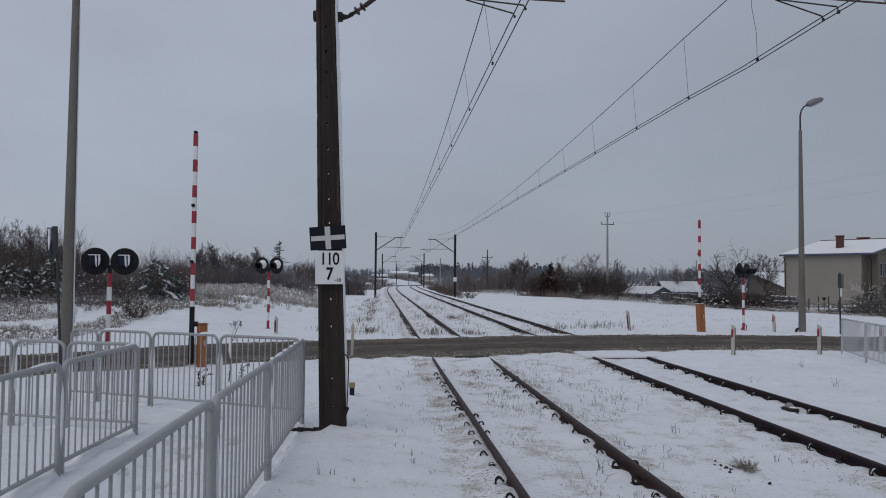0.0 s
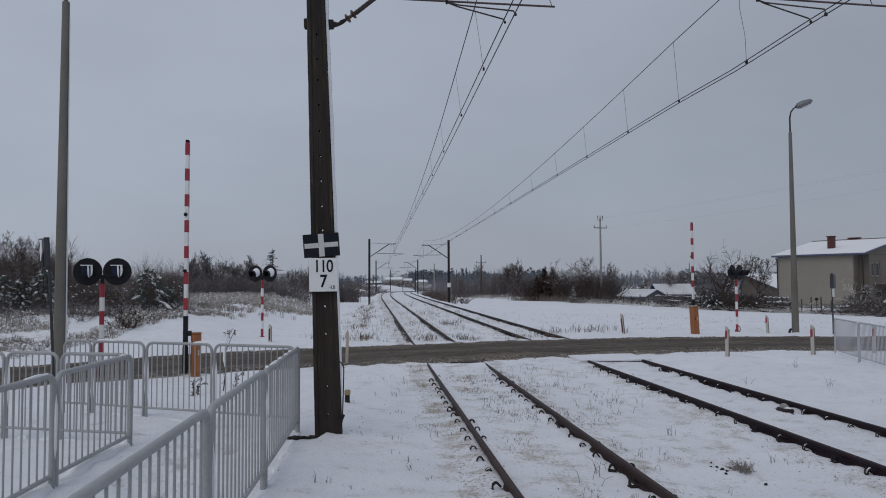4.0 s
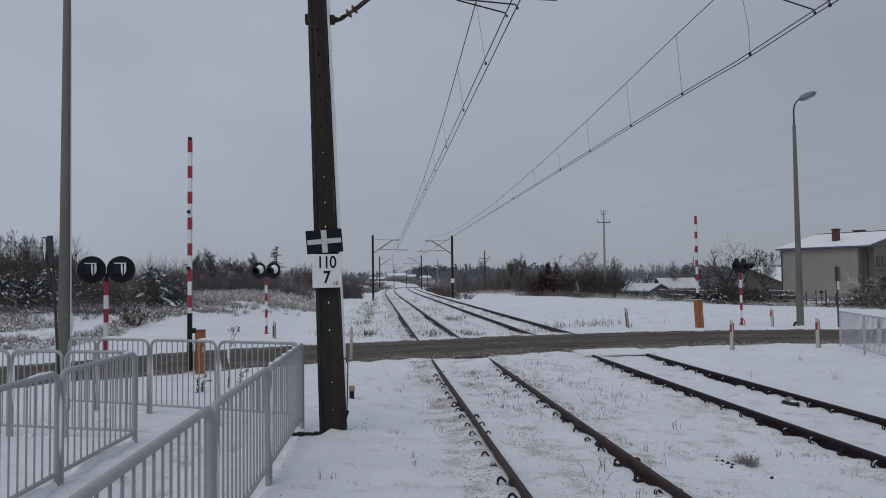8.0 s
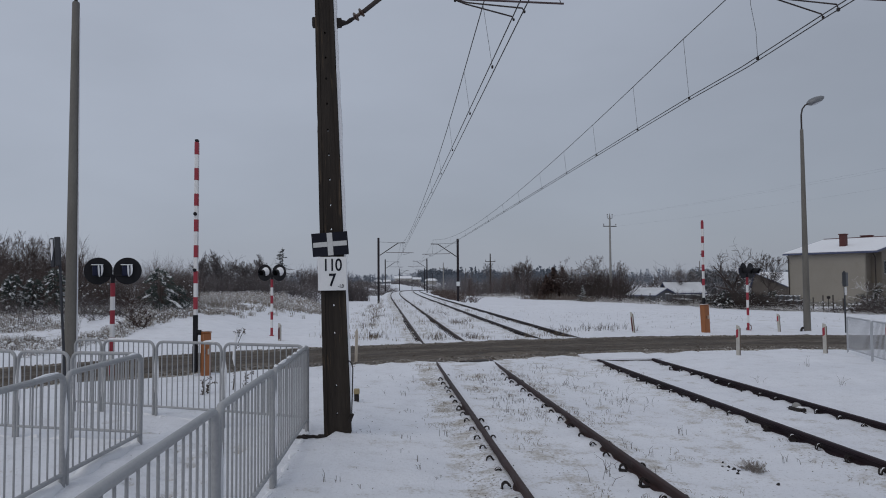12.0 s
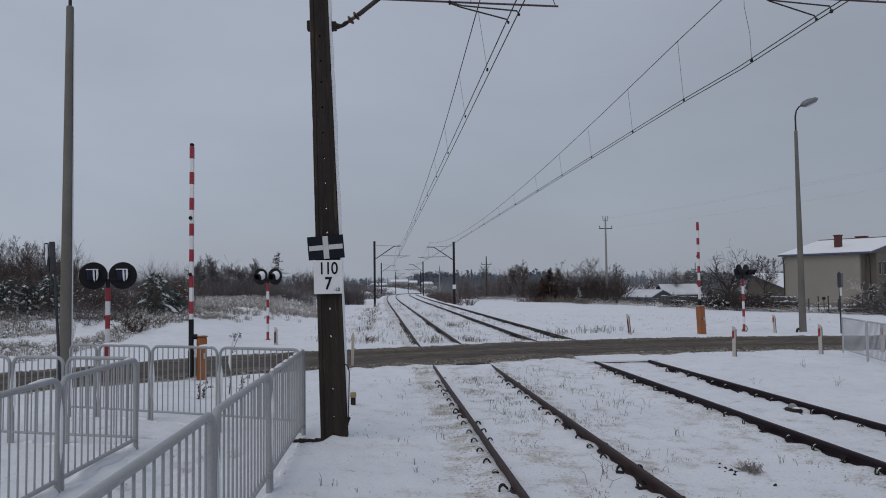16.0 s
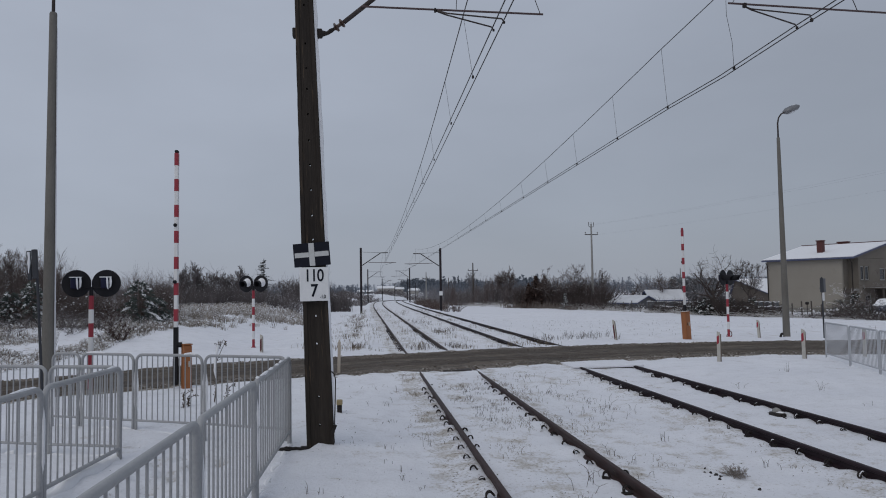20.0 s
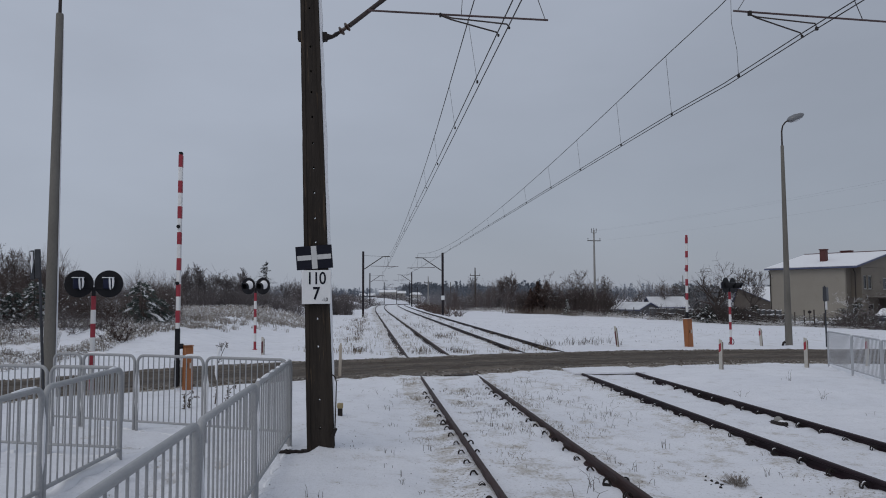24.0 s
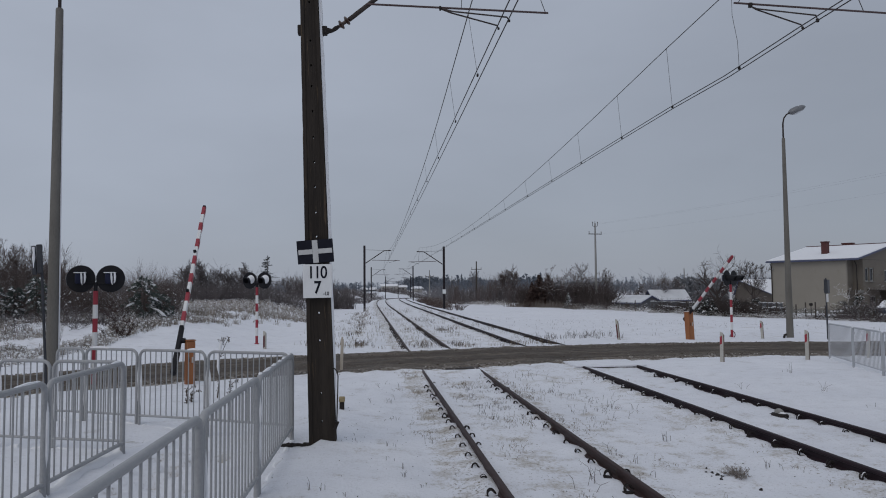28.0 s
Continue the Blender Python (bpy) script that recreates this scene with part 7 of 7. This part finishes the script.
def far_woods(name, b0, b1, d0, d1, n, t0, t1, material, label, seed, spare=None):
    """Woods on the skyline: many small ragged crowns, too far to count."""
    rng, v, f = random.Random(seed), [], []
    for k in range(n):
        b, d = b0 + (b1 - b0) * (k + rng.random()) / n, rng.uniform(d0, d1)
        x, y = out(b, d)
        tall, pointed = rng.uniform(t0, t1) * (0.75 + 0.35 * float(bumps(x, y, 60.0, 9))), rng.random() < 0.55
        wide = tall * (0.16 if pointed else 0.3)
        if spare and spare[0] < b < spare[1] and d < 640:
            continue
        for _ in range(60):
            u = rng.random() ** (1.3 if pointed else 0.9)
            r = wide * ((1 - u) if pointed else math.sqrt(max(1 - (2 * u - 0.9) ** 2, 0.02)))
            a = rng.uniform(0, 6.283)
            cx, cy, cz = x + math.cos(a) * r * rng.random(), y + math.sin(a) * r * rng.random(), -1.8 + tall * u
            s = tall * 0.06
            i = len(v)
            v += [(cx + rng.gauss(0, s), cy + rng.gauss(0, s), cz + rng.gauss(0, s)) for _ in range(3)]
            f.append((i, i + 1, i + 2))
        i = len(v)
        v += [(x - wide * 0.5, y, -6), (x + wide * 0.5, y, -6), (x, y, -1.8 + tall * 0.95)]
        f.append((i, i + 1, i + 2))
    return tagged(new(name, raw_mesh(name, np.array(v), np.array(f), material)), label, "woods", kind="stuff")


far_woods("distant_woods", -40, 48, 420, 700, 1100, 6.5, 10.5, M_FARWOOD, "frosted woods across the fields, greyed with painted haze", 1, (0.3, 4.7))
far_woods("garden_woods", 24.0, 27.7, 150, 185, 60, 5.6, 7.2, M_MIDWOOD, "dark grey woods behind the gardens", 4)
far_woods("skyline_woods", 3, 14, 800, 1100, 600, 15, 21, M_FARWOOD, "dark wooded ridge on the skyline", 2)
far_woods("horizon_woods", -60, 70, 1000, 1500, 1400, 14, 20, M_FARHILL, "frosted woods along the horizon, paled with painted haze", 3)

# ---- grass and weeds in the snow ----
S = random.Random(23)


def tussocks(name, places, material, label, seed, blades=11, thick=0.011):
    """Clumps of long dead grass that bend over: places are (x, y, height)."""
    rng, segs = random.Random(seed), []
    xy = np.array([(p[0], p[1]) for p in places])
    zs = height(xy[:, 0], xy[:, 1])
    for (x, y, tall), z in zip(places, zs):
        way, pull = rng.uniform(0, 6.283), rng.uniform(0.1, 0.6)
        for _ in range(blades):
            a, h = rng.gauss(way, 1.3), tall * rng.uniform(0.45, 1.1)
            p = Vector((x + rng.gauss(0, 0.09), y + rng.gauss(0, 0.09), z - 0.04))
            o = Vector((math.cos(a), math.sin(a), 0)) * h * (pull + 0.3 * rng.random())
            m, e = p + o * 0.35 + Vector((0, 0, h * 0.75)), p + o + Vector((0, 0, h * rng.uniform(0.6, 1.0)))
            segs.append((*p, *m, thick, thick * 0.8))
            segs.append((*m, *e, thick * 0.8, thick * 0.4))
    return tagged(new(name, rods(name, segs, material)), label, "dry grass", kind="stuff")


slope = []
while len(slope) < 1300:
    x, y = out(S.uniform(-15.5, -4.2), S.uniform(38, 80))
    if x < float(grass_edge(y)) + 0.9 * float(bumps(y, 0.0, 6.0, 44)) + S.gauss(0, 0.8) and bumps(x, y, 2.6, 8) > -0.35:
        slope.append((x, y, S.uniform(0.25, 0.62) * (1 + 0.3 * float(bumps(x, y, 5.0, 45)))))
verge = [(*out(S.uniform(-33, -10), S.uniform(29.0, 41)), S.uniform(0.08, 0.42)) for _ in range(2600)]
verge += [(*out(S.uniform(-22, -12), S.uniform(33, 42)), S.uniform(0.15, 0.5)) for _ in range(900)]
verge += [(*out(S.uniform(-33, -16), S.uniform(24.5, 34)), S.uniform(0.05, 0.24)) for _ in range(2400)]
verge = [p for p in verge if p[0] < float(grass_edge(p[1])) + 0.8 and bumps(p[0], p[1], 2.4, 6) > -0.2 and road_gap(p[0], p[1]) > 3.9]
tussocks("frosted_grass", [p for k, p in enumerate(slope) if k % 7 < 5], M_FROST, "frosted dead grass in clumps on the snowy slope", 1)
tussocks("slope_grass", [p for k, p in enumerate(slope) if k % 7 > 4], M_GREYSTALK, "grey-brown dead grass in clumps on the snowy slope", 7, 8)
tussocks("verge_grass", verge[::2], M_GREYSTALK, "thin dead grass on the snowy verge", 8, 8, 0.009)
tussocks("verge_stalks", verge[1::2], M_FROST, "frosted dead stalks on the snowy verge", 9, 7, 0.009)
spots = []
for p in slope + verge:
    spots.append((p[0] + S.gauss(0, 0.2), p[1] + S.gauss(0, 0.2), S.uniform(0.02, 0.07), p[2] * S.uniform(0.1, 0.7)))
for _ in range(34):
    b, d, z, n = S.uniform(-28, -14.5), S.uniform(39, 42), S.uniform(0.2, 1.4), S.randint(3, 13)
    for _ in range(n):
        x, y = out(b + S.gauss(0, 0.45), d + S.gauss(0, 0.3))
        spots.append((x, y, S.uniform(0.015, 0.06), max(0.05, z + S.gauss(0, 0.22))))
for _ in range(190):
    b = S.uniform(16, 36)
    x, y = out(b, float(np.interp(b, EDGE_B, EDGE_D)) + S.uniform(-0.6, 3.5))
    spots.append((x, y, S.uniform(0.025, 0.07) * (2.0 if S.random() < 0.15 else 1.0), S.uniform(0.05, 1.1)))
tuft_v, tuft_f = [], []
for x, y, r, up in spots:
    up += level(x, y)
    ring = [(x + r * S.uniform(0.4, 1.5) * math.cos(q), y + r * S.uniform(0.6, 1.4) * math.sin(q), up + r * S.uniform(-0.5, 0.5)) for q in (1.257 * k for k in range(5))]
    i = len(tuft_v)
    tuft_v += ring + [(x + r * S.uniform(-0.4, 0.4), y, up + r * S.uniform(0.4, 1.1)), (x, y, up - r * S.uniform(0.3, 0.9))]
    for k in range(5):
        tuft_f += [(i + k, i + (k + 1) % 5, i + 5), (i + (k + 1) % 5, i + k, i + 6)]
tagged(new("snow_tufts", raw_mesh("snow_tufts", np.array(tuft_v), np.array(tuft_f), M_CAP, True)), "clots of snow caught in grass and hedges", "snow", kind="stuff")
tr = []
for _ in range(900):
    y = 5.5 + 13 * S.random() ** 0.7
    x = S.choice([S.gauss(0.0, 0.36), S.gauss(0.0, 0.36), S.gauss(2.2, 0.75), S.gauss(-1.1, 0.2), S.gauss(1.15, 0.2)])
    if bumps(x, y, 0.9, 21) > 0.05 + (0.25 if y < 10 else 0):
        tr.append((x, y, S.uniform(0.025, 0.075), S.randint(2, 5), 0.06))
stalks(tr, M_STALK, "ballast_grass", "short dry grass poking through the snow between rails", 2, thick=0.003, bent=0.85)
patch = [(S.gauss(0.1, 0.3), 11.3 + 5.6 * S.random(), S.uniform(0.03, 0.09), S.randint(2, 5), 0.05) for _ in range(110)] + [(S.gauss(1.9, 0.5), 11.5 + 6 * S.random(), S.uniform(0.04, 0.12), 3, 0.07) for _ in range(50)]
stalks([p for p in patch if bumps(p[0], p[1], 0.8, 22) > -0.2], M_DARKSTALK, "rail_weeds", "short dark weeds between the rails", 8, thick=0.0035, bent=0.4)
far_tr = [(S.choice([S.gauss(0, 0.4), S.gauss(2.2, 0.8), S.gauss(4.4, 0.4), S.gauss(-2.4, 0.8), S.gauss(-3.2, 1.2)]), 26.5 + 60 * S.random() ** 1.5, S.uniform(0.10, 0.3), S.randint(3, 8), 0.14) for _ in range(420)]
shoulder = [(S.uniform(-3.6, -1.9), 44 + 42 * S.random() ** 0.8, S.uniform(0.15, 0.5), 5, 0.12) for _ in range(90)]
stalks([p for p in shoulder if bumps(p[0], p[1], 5.0, 23) > -0.25], M_GREYSTALK, "shoulder_weeds", "grey dead weeds on the shoulder of the line", 9, thick=0.011, bent=0.5)
clumps = [(x + S.gauss(0, sx), y + S.gauss(0, sy), S.uniform(0.1, tall), 4, 0.08) for x, y, sx, sy, tall, n in (
    (-2.4, 28.2, 0.2, 0.5, 0.36, 16), (-2.75, 37, 0.3, 2.5, 0.3, 14), (-2.4, 44.5, 0.3, 2.5, 0.45, 16), (1.55, 28.6, 0.3, 0.8, 0.26, 18), (2.1, 39.8, 0.35, 2.0, 0.26, 26), (-0.1, 27.7, 0.35, 0.5, 0.2, 12), (2.0, 50, 0.4, 4, 0.3, 18)) for _ in range(n)]
stalks(clumps, M_DARKSTALK, "weed_clumps", "dark dead weeds in clumps beside the far rails", 25, thick=0.007, bent=0.3)
stalks(far_tr, M_STALK, "trackside_grass", "thin dry grass along the far rails", 3, thick=0.005)
weeds = [(0.42, 8.35, 0.24, 3, 0.02), (0.36, 8.1, 0.2, 5, 0.12), (0.75, 8.3, 0.16, 4, 0.14), (2.21, 10.39, 0.17, 6, 0.05), (2.93, 8.69, 0.11, 7, 0.07), (1.15, 9.61, 0.2, 4, 0.03), (1.32, 9.3, 0.13, 4, 0.09), (1.25, 8.5, 0.12, 2, 0.02),
         (0.3, 7.0, 0.2, 4, 0.1), (0.6, 6.6, 0.18, 4, 0.08), (7.24, 14.11, 0.30, 3, 0.04), (7.2, 13.95, 0.14, 3, 0.05), (8.15, 16.69, 0.32, 2, 0.03), (8.15, 16.7, 0.10, 5, 0.12), (5.95, 15.0, 0.2, 3, 0.05), (-2.80, 7.91, 0.14, 2, 0.01),
         (-2.66, 7.93, 0.09, 3, 0.02), (-2.42, 7.69, 0.06, 2, 0.01), (-1.75, 8.85, 0.16, 2, 0.02), (-1.93, 10.07, 0.06, 4, 0.06), (-2.43, 10.5, 0.05, 8, 0.12), (-1.9, 9.32, 0.07, 2, 0.05), (-1.21, 10.58, 0.13, 5, 0.08),
         (-1.27, 7.27, 0.05, 3, 0.05), (-1.54, 8.17, 0.06, 3, 0.04), (-1.76, 8.4, 0.07, 3, 0.04), (-1.7, 12.2, 0.08, 6, 0.15), (-1.9, 14.0, 0.10, 7, 0.2), (-1.5, 16.5, 0.12, 10, 0.3), (2.0, 12.5, 0.15, 6, 0.3), (2.4, 13.2, 0.16, 6, 0.1),
         (2.6, 14.5, 0.14, 6, 0.4), (1.9, 16.0, 0.18, 9, 0.3), (3.0, 16.8, 0.12, 6, 0.2), (2.0, 17.6, 0.2, 9, 0.25), (6.6, 12.0, 0.1, 2, 0.1)]
stalks(weeds, M_DARKSTALK, "dead_weeds", "dark dead weeds standing in the snow", 4, thick=0.0036, bent=0.45)
row_weeds = [(4.9 + 3.6 * S.random() ** 0.8 + S.gauss(0, 0.3), 30.0 + S.gauss(0.6, 0.7), S.uniform(0.10, 0.42), 4, 0.09) for k in range(48)]
row_weeds += [(S.uniform(6.5, 24), S.uniform(30, 66), S.uniform(0.04, 0.15), 2, 0.3) for k in range(170)]
stalks(row_weeds, M_DARKSTALK, "field_weeds", "row of dark dead weeds at the field edge", 5, thick=0.007)


def tall_weed(x, y, tall, label, seed, plastered):
    """A dead weed stem with withered leaves, its upper part plastered with snow."""
    rng = random.Random(seed)
    t = thing("tall_weed", pose(x, y, level(x, y), 0, 4, 0), label, "weed", "dead weeds by the railing")
    stem = [(0, 0, -0.05), (0.015, 0, tall * 0.4), (-0.02, 0, tall * 0.75), (0.01, 0, tall)]
    part("stem", Geo().tube(stem, [0.014, 0.011, 0.009, 0.005], 6).tube([(-0.015, 0, tall * 0.7), (0.07, 0.02, tall * 0.95), (0.13, 0.02, tall * 1.08)], [0.007, 0.006, 0.004], 5), M_DARKSTALK, t)
    v, f = [], []
    for _ in range(64):
        z = tall * rng.uniform(0.05, 0.98) if rng.random() < 0.7 else tall * rng.uniform(1.0, 1.1)
        c = Vector((rng.gauss(0, 0.012) + (0.12 if z > tall else 0), rng.gauss(0, 0.012), z))
        d = Vector((rng.gauss(0, 1), rng.gauss(0, 1), rng.gauss(-0.5, 0.7))).normalized() * rng.uniform(0.025, 0.055)
        w = d.orthogonal().normalized() * 0.011
        i = len(v)
        v += [tuple(c), tuple(c + d * 0.5 + w), tuple(c + d), tuple(c + d * 0.5 - w)]
        f.append((i, i + 1, i + 2, i + 3))
    part("leaves", raw_mesh("leaves", np.array(v), np.array(f), M_DARKSTALK), M_DARKSTALK, t, "withered dark leaves")
    if plastered:
        part("snow_crust", Geo().tube([(0.0, -0.02, tall * 0.42), (-0.03, -0.02, tall * 0.55), (-0.03, -0.02, tall * 0.75), (-0.01, -0.02, tall * 0.92), (0.0, -0.01, tall * 1.0)], [0.008, 0.022, 0.03, 0.026, 0.03], 7), M_CAP, t, "snow plastered on the stem")


tall_weed(-5.02, 14.2, 1.08, "tall dark dead weed plastered with snow behind the railing", 6, True)
tall_weed(-5.45, 13.6, 0.3, "small dark dead weed in the snow behind the railing", 7, False)
tall_weed(-5.40, 13.75, 0.2, "small dark dead weed in the snow behind the railing", 8, False)
tall_weed(-4.85, 14.5, 0.3, "small dark dead weed in the snow behind the railing", 9, False)
plant = thing("dead_plant", pose(-7.85, 29.4, level(-7.85, 29.4)), "small dark dead plant with snow on it", "plant")
twig = shrub_rods(random.Random(97), 0.3, 0.3, 16, 6)
twig[:, 6:8] = np.maximum(twig[:, 6:8], 0.004)
part("twigs", rods("twigs", twig, M_DARKSTALK), M_DARKSTALK, plant)
part("snow_cap", Geo().lathe([(0.11, 0.0), (0.12, 0.03), (0.07, 0.07), (0.01, 0.085)], 9, pose(0.03, 0, 0.17, 8, 5, 0) @ Matrix.Scale(0.6, 4)), M_CAP, plant)
M_GREYWEED = surface("grey_weed", (0.20, 0.17, 0.148), (0.40, 0.36, 0.33), 6, 30, 0.9, bump=0.0, snow=0.35)
bush = shrub_rods(random.Random(91), 0.11, 0.42, 90, 8)
bush[:, 6:8] = np.maximum(bush[:, 6:8], 0.002)
bush[:, [1, 4]] *= 1.6
bush[:, [2, 5]] += level(2.27, 8.4)
bush[:, [0, 3]] += 2.27
bush[:, [1, 4]] += 8.4
tagged(new("tumbled_weed", rods("tumbled_weed", bush, M_GREYWEED)), "bushy dead weed lying in the snow between the tracks", "weed")
rng = random.Random(8)
clod = Geo()
for k in range(420):
    x, y = (rng.gauss(2.06, 0.07), rng.gauss(8.5, 0.13)) if k < 14 else (2.25, 7.85) if k < 15 else (rng.uniform(-5.2, 3.4) if k % 3 else rng.uniform(-2.6, -0.6), rng.uniform(4.5, 17))
    r = rng.uniform(0.012, 0.028) if k < 15 else rng.uniform(0.003, 0.009)
    clod.lathe([(r * 0.4, -r), (r, -r * 0.2), (r * 0.7, r * 0.6), (r * 0.2, r)], 5, pose(x, y, level(x, y), rng.uniform(-50, 50), rng.uniform(-50, 50), rng.uniform(0, 180)) @ Matrix.Diagonal((rng.uniform(0.6, 2.2), 1, 0.7, 1)))
lone("clods", clod, M_CLIP, "small dark clods and seed heads on the snow", "clods", kind="stuff")


def clods_along_road(name, n, material, lo, hi, r0, r1, label, seed):
    """Irregular lumps thrown to the sides of the road."""
    rng, v, f = random.Random(seed), [], []
    inner = [p for p in glide(ROAD, 40) if -14 < p[0] < 22]
    for _ in range(n):
        k = rng.randrange(len(inner) - 1)
        p, q = inner[k], inner[k + 1]
        d = (q - p) / np.linalg.norm(q - p)
        w = rng.choice((-1, 1)) * (hi - (hi - lo) * rng.random() ** 1.6) * float(half_road(p[0])) / 2.6
        x, y = float(p[0] - d[1] * w + d[0] * rng.uniform(-0.2, 0.2)), float(p[1] + d[0] * w + d[1] * rng.uniform(-0.2, 0.2))
        r = rng.uniform(r0, r1) * rng.random() ** 0.6 + 0.01
        z = 0.008 if abs(w) < float(half_road(p[0])) else -0.015
        i = len(v)
        v += [(x + r * rng.uniform(0.6, 1.5) * math.cos(a), y + r * rng.uniform(0.6, 1.3) * math.sin(a), z - 0.02) for a in (1.2566 * k2 for k2 in range(5))]
        v += [(x + r * rng.uniform(0.2, 0.8) * math.cos(a), y + r * rng.uniform(0.2, 0.8) * math.sin(a), z + r * rng.uniform(0.3, 0.75)) for a in (0.6 + 1.2566 * k2 for k2 in range(5))]
        for k2 in range(5):
            n2 = (k2 + 1) % 5
            f += [(i + k2, i + n2, i + 5 + k2), (i + n2, i + 5 + n2, i + 5 + k2)]
        f += [(i + 5, i + 6, i + 7), (i + 5, i + 7, i + 8), (i + 5, i + 8, i + 9)]
    tagged(new(name, raw_mesh(name, np.array(v), np.array(f), material)), label, "slush", kind="stuff")


M_SLUSH = surface("brown_slush", (0.05, 0.041, 0.033), (0.145, 0.122, 0.098), 3, 12, 0.9, bump=0.3, spec=0.2)
M_GREYSLUSH = surface("grey_slush", (0.24, 0.22, 0.19), (0.44, 0.42, 0.39), 2, 10, 0.9, bump=0.3, spec=0.2)
clods_along_road("brown_clods", 1900, M_SLUSH, 1.2, 2.75, 0.012, 0.05, "brown frozen slush clods on the road", 1)
clods_along_road("grey_clods", 1000, M_GREYSLUSH, 2.2, 3.0, 0.012, 0.05, "dirty grey snow clods at the road edges", 2)

# snow lying along the top of the garden hedge
for b0, b1, up in ((30.0, 31.6, 1.0), (22.8, 24.3, 0.8), (25.0, 26.0, 0.9), (27.9, 28.7, 0.9), (34.4, 35.2, 0.7)):
    pts, radii = [], []
    for k in range(12):
        b = b0 + (b1 - b0) * k / 11
        x, y = out(b, float(np.interp(b, EDGE_B, EDGE_D)) + 2.0)
        pts.append((x, y, level(x, y) + up + S.gauss(0, 0.04)))
        radii.append(max(0.015, 0.055 * math.sin(math.pi * (k + 0.5) / 12) + S.gauss(0, 0.03)))
    lone("hedge_snow", Geo().tube(pts, radii, 7), M_CAP, "uneven ridge of snow along the garden hedge", "snow", "ridges of snow on the hedge")

# garden fence before the outbuildings
fence = thing("garden_fence", pose(0, 0, 0), "weathered wire and post garden fence with snow on its rails", "fence")
posts = [out(b, float(np.interp(b, EDGE_B, EDGE_D)) + 0.8) for b in (18.6 + 0.62 * k for k in range(26))]
for x, y in posts:
    part("post", Geo().box(-0.045, 0.045, -0.045, 0.045, -0.2, 1.25 + 0.25 * math.sin(x * 7), 0.012, pose(x, y, level(x, y), 2 * math.sin(x * 3), 2 * math.sin(x * 5), 0)), M_DARKWOOD, fence)
for (x0, y0), (x1, y1) in zip(posts[:-1], posts[1:]):
    for h in (0.5, 0.95):
        part("rail", Geo().tube([(x0, y0, level(x0, y0) + h), (x1, y1, level(x1, y1) + h)], 0.014, 5), M_DARKWOOD, fence)


def board_fence(b0, b1, behind, tall, label):
    """Upright grey boards on two rails between posts, with snow along the top."""
    t = thing("board_fence", pose(0, 0, 0), label, "fence", "board fences")
    a, b = (out(q, float(np.interp(q, EDGE_B, EDGE_D)) + behind) for q in (b0, b1))
    long = math.hypot(b[0] - a[0], b[1] - a[1])
    turn = math.degrees(math.atan2(b[1] - a[1], b[0] - a[0]))
    mesh = Geo().box(-0.066, 0.066, -0.012, 0.012, -0.1, tall, 0.006).mesh("board", M_BOARD)
    n = int(long / 0.15)
    for k in range(n):
        q = (k + 0.5) / n
        x, y = a[0] + (b[0] - a[0]) * q, a[1] + (b[1] - a[1]) * q
        part("board", mesh, M_BOARD, t, m=pose(x, y, level(x, y) + 0.05 * math.sin(k * 2.4), 0, 1.5 * math.sin(k * 5.1), turn))
    mid = level(0.5 * (a[0] + b[0]), 0.5 * (a[1] + b[1]))
    for h in (0.35, tall - 0.3):
        part("rail", Geo().box(0, long, 0.014, 0.06, h - 0.04, h + 0.04, 0.006), M_DARKWOOD, t, m=pose(a[0], a[1], mid, 0, 0, turn))
    pts = [(long * k / 14, 0.0, tall + 0.04 * math.sin(k * 1.9)) for k in range(15)]
    part("snow_ridge", Geo().tube(pts, [0.035 + 0.022 * math.sin(k * 2.3) for k in range(15)], 7), M_CAP, t, "snow lying along the top", m=pose(a[0], a[1], mid, 0, 0, turn))


board_fence(22.2, 26.0, 4.6, 1.25, "weathered blue-grey board fence with snow on top")
board_fence(29.8, 31.4, 3.4, 1.45, "weathered grey board fence behind the hedge")


def garden_ball(b, d, label):
    """A dark ball on a short stake before the house."""
    x, y = out(b, d)
    t = thing("garden_stake", pose(x, y, level(x, y)), label, "stake", "garden stakes")
    part("stake", Geo().tube([(0, 0, -0.2), (0, 0, 1.15)], 0.035, 6), M_CLIP, t)
    part("ball", Geo().lathe([(0.02, 0.0), (0.13, 0.03), (0.16, 0.14), (0.15, 0.24), (0.02, 0.29)], 10, pose(0, 0, 1.1)), M_CLIP, t, "dark round head")


garden_ball(33.2, 74, "dark ball on a stake in the snowy garden")
garden_ball(35.35, 71, "dark ball on a stake in the snowy garden")


def motions():
    """Both arms stand upright, then come down together."""
    rest = ((0.0, 0.0), (12.0, 0.0), (23.5, 0.0))
    down_a = rest + ((24.0, 0.25), (24.5, 1.25), (25.0, 3.5), (25.5, 6.25), (26.0, 10.5), (26.5, 16.0), (27.0, 22.3), (27.5, 31.0), (28.0, 40.3))
    down_b = rest + ((24.0, 1.5), (24.5, 3.25), (25.0, 5.75), (25.5, 9.5), (26.0, 14.5), (26.5, 21.0), (27.0, 29.7), (27.5, 39.2), (28.0, 50.0))
    walk(arm_a, [(t, pose(-0.24, 0, 1.0, -a, 0, 2)) for t, a in down_a])
    walk(arm_b, [(t, pose(-0.04, 0, 1.0, -a, 0, -168)) for t, a in down_b])


motions()
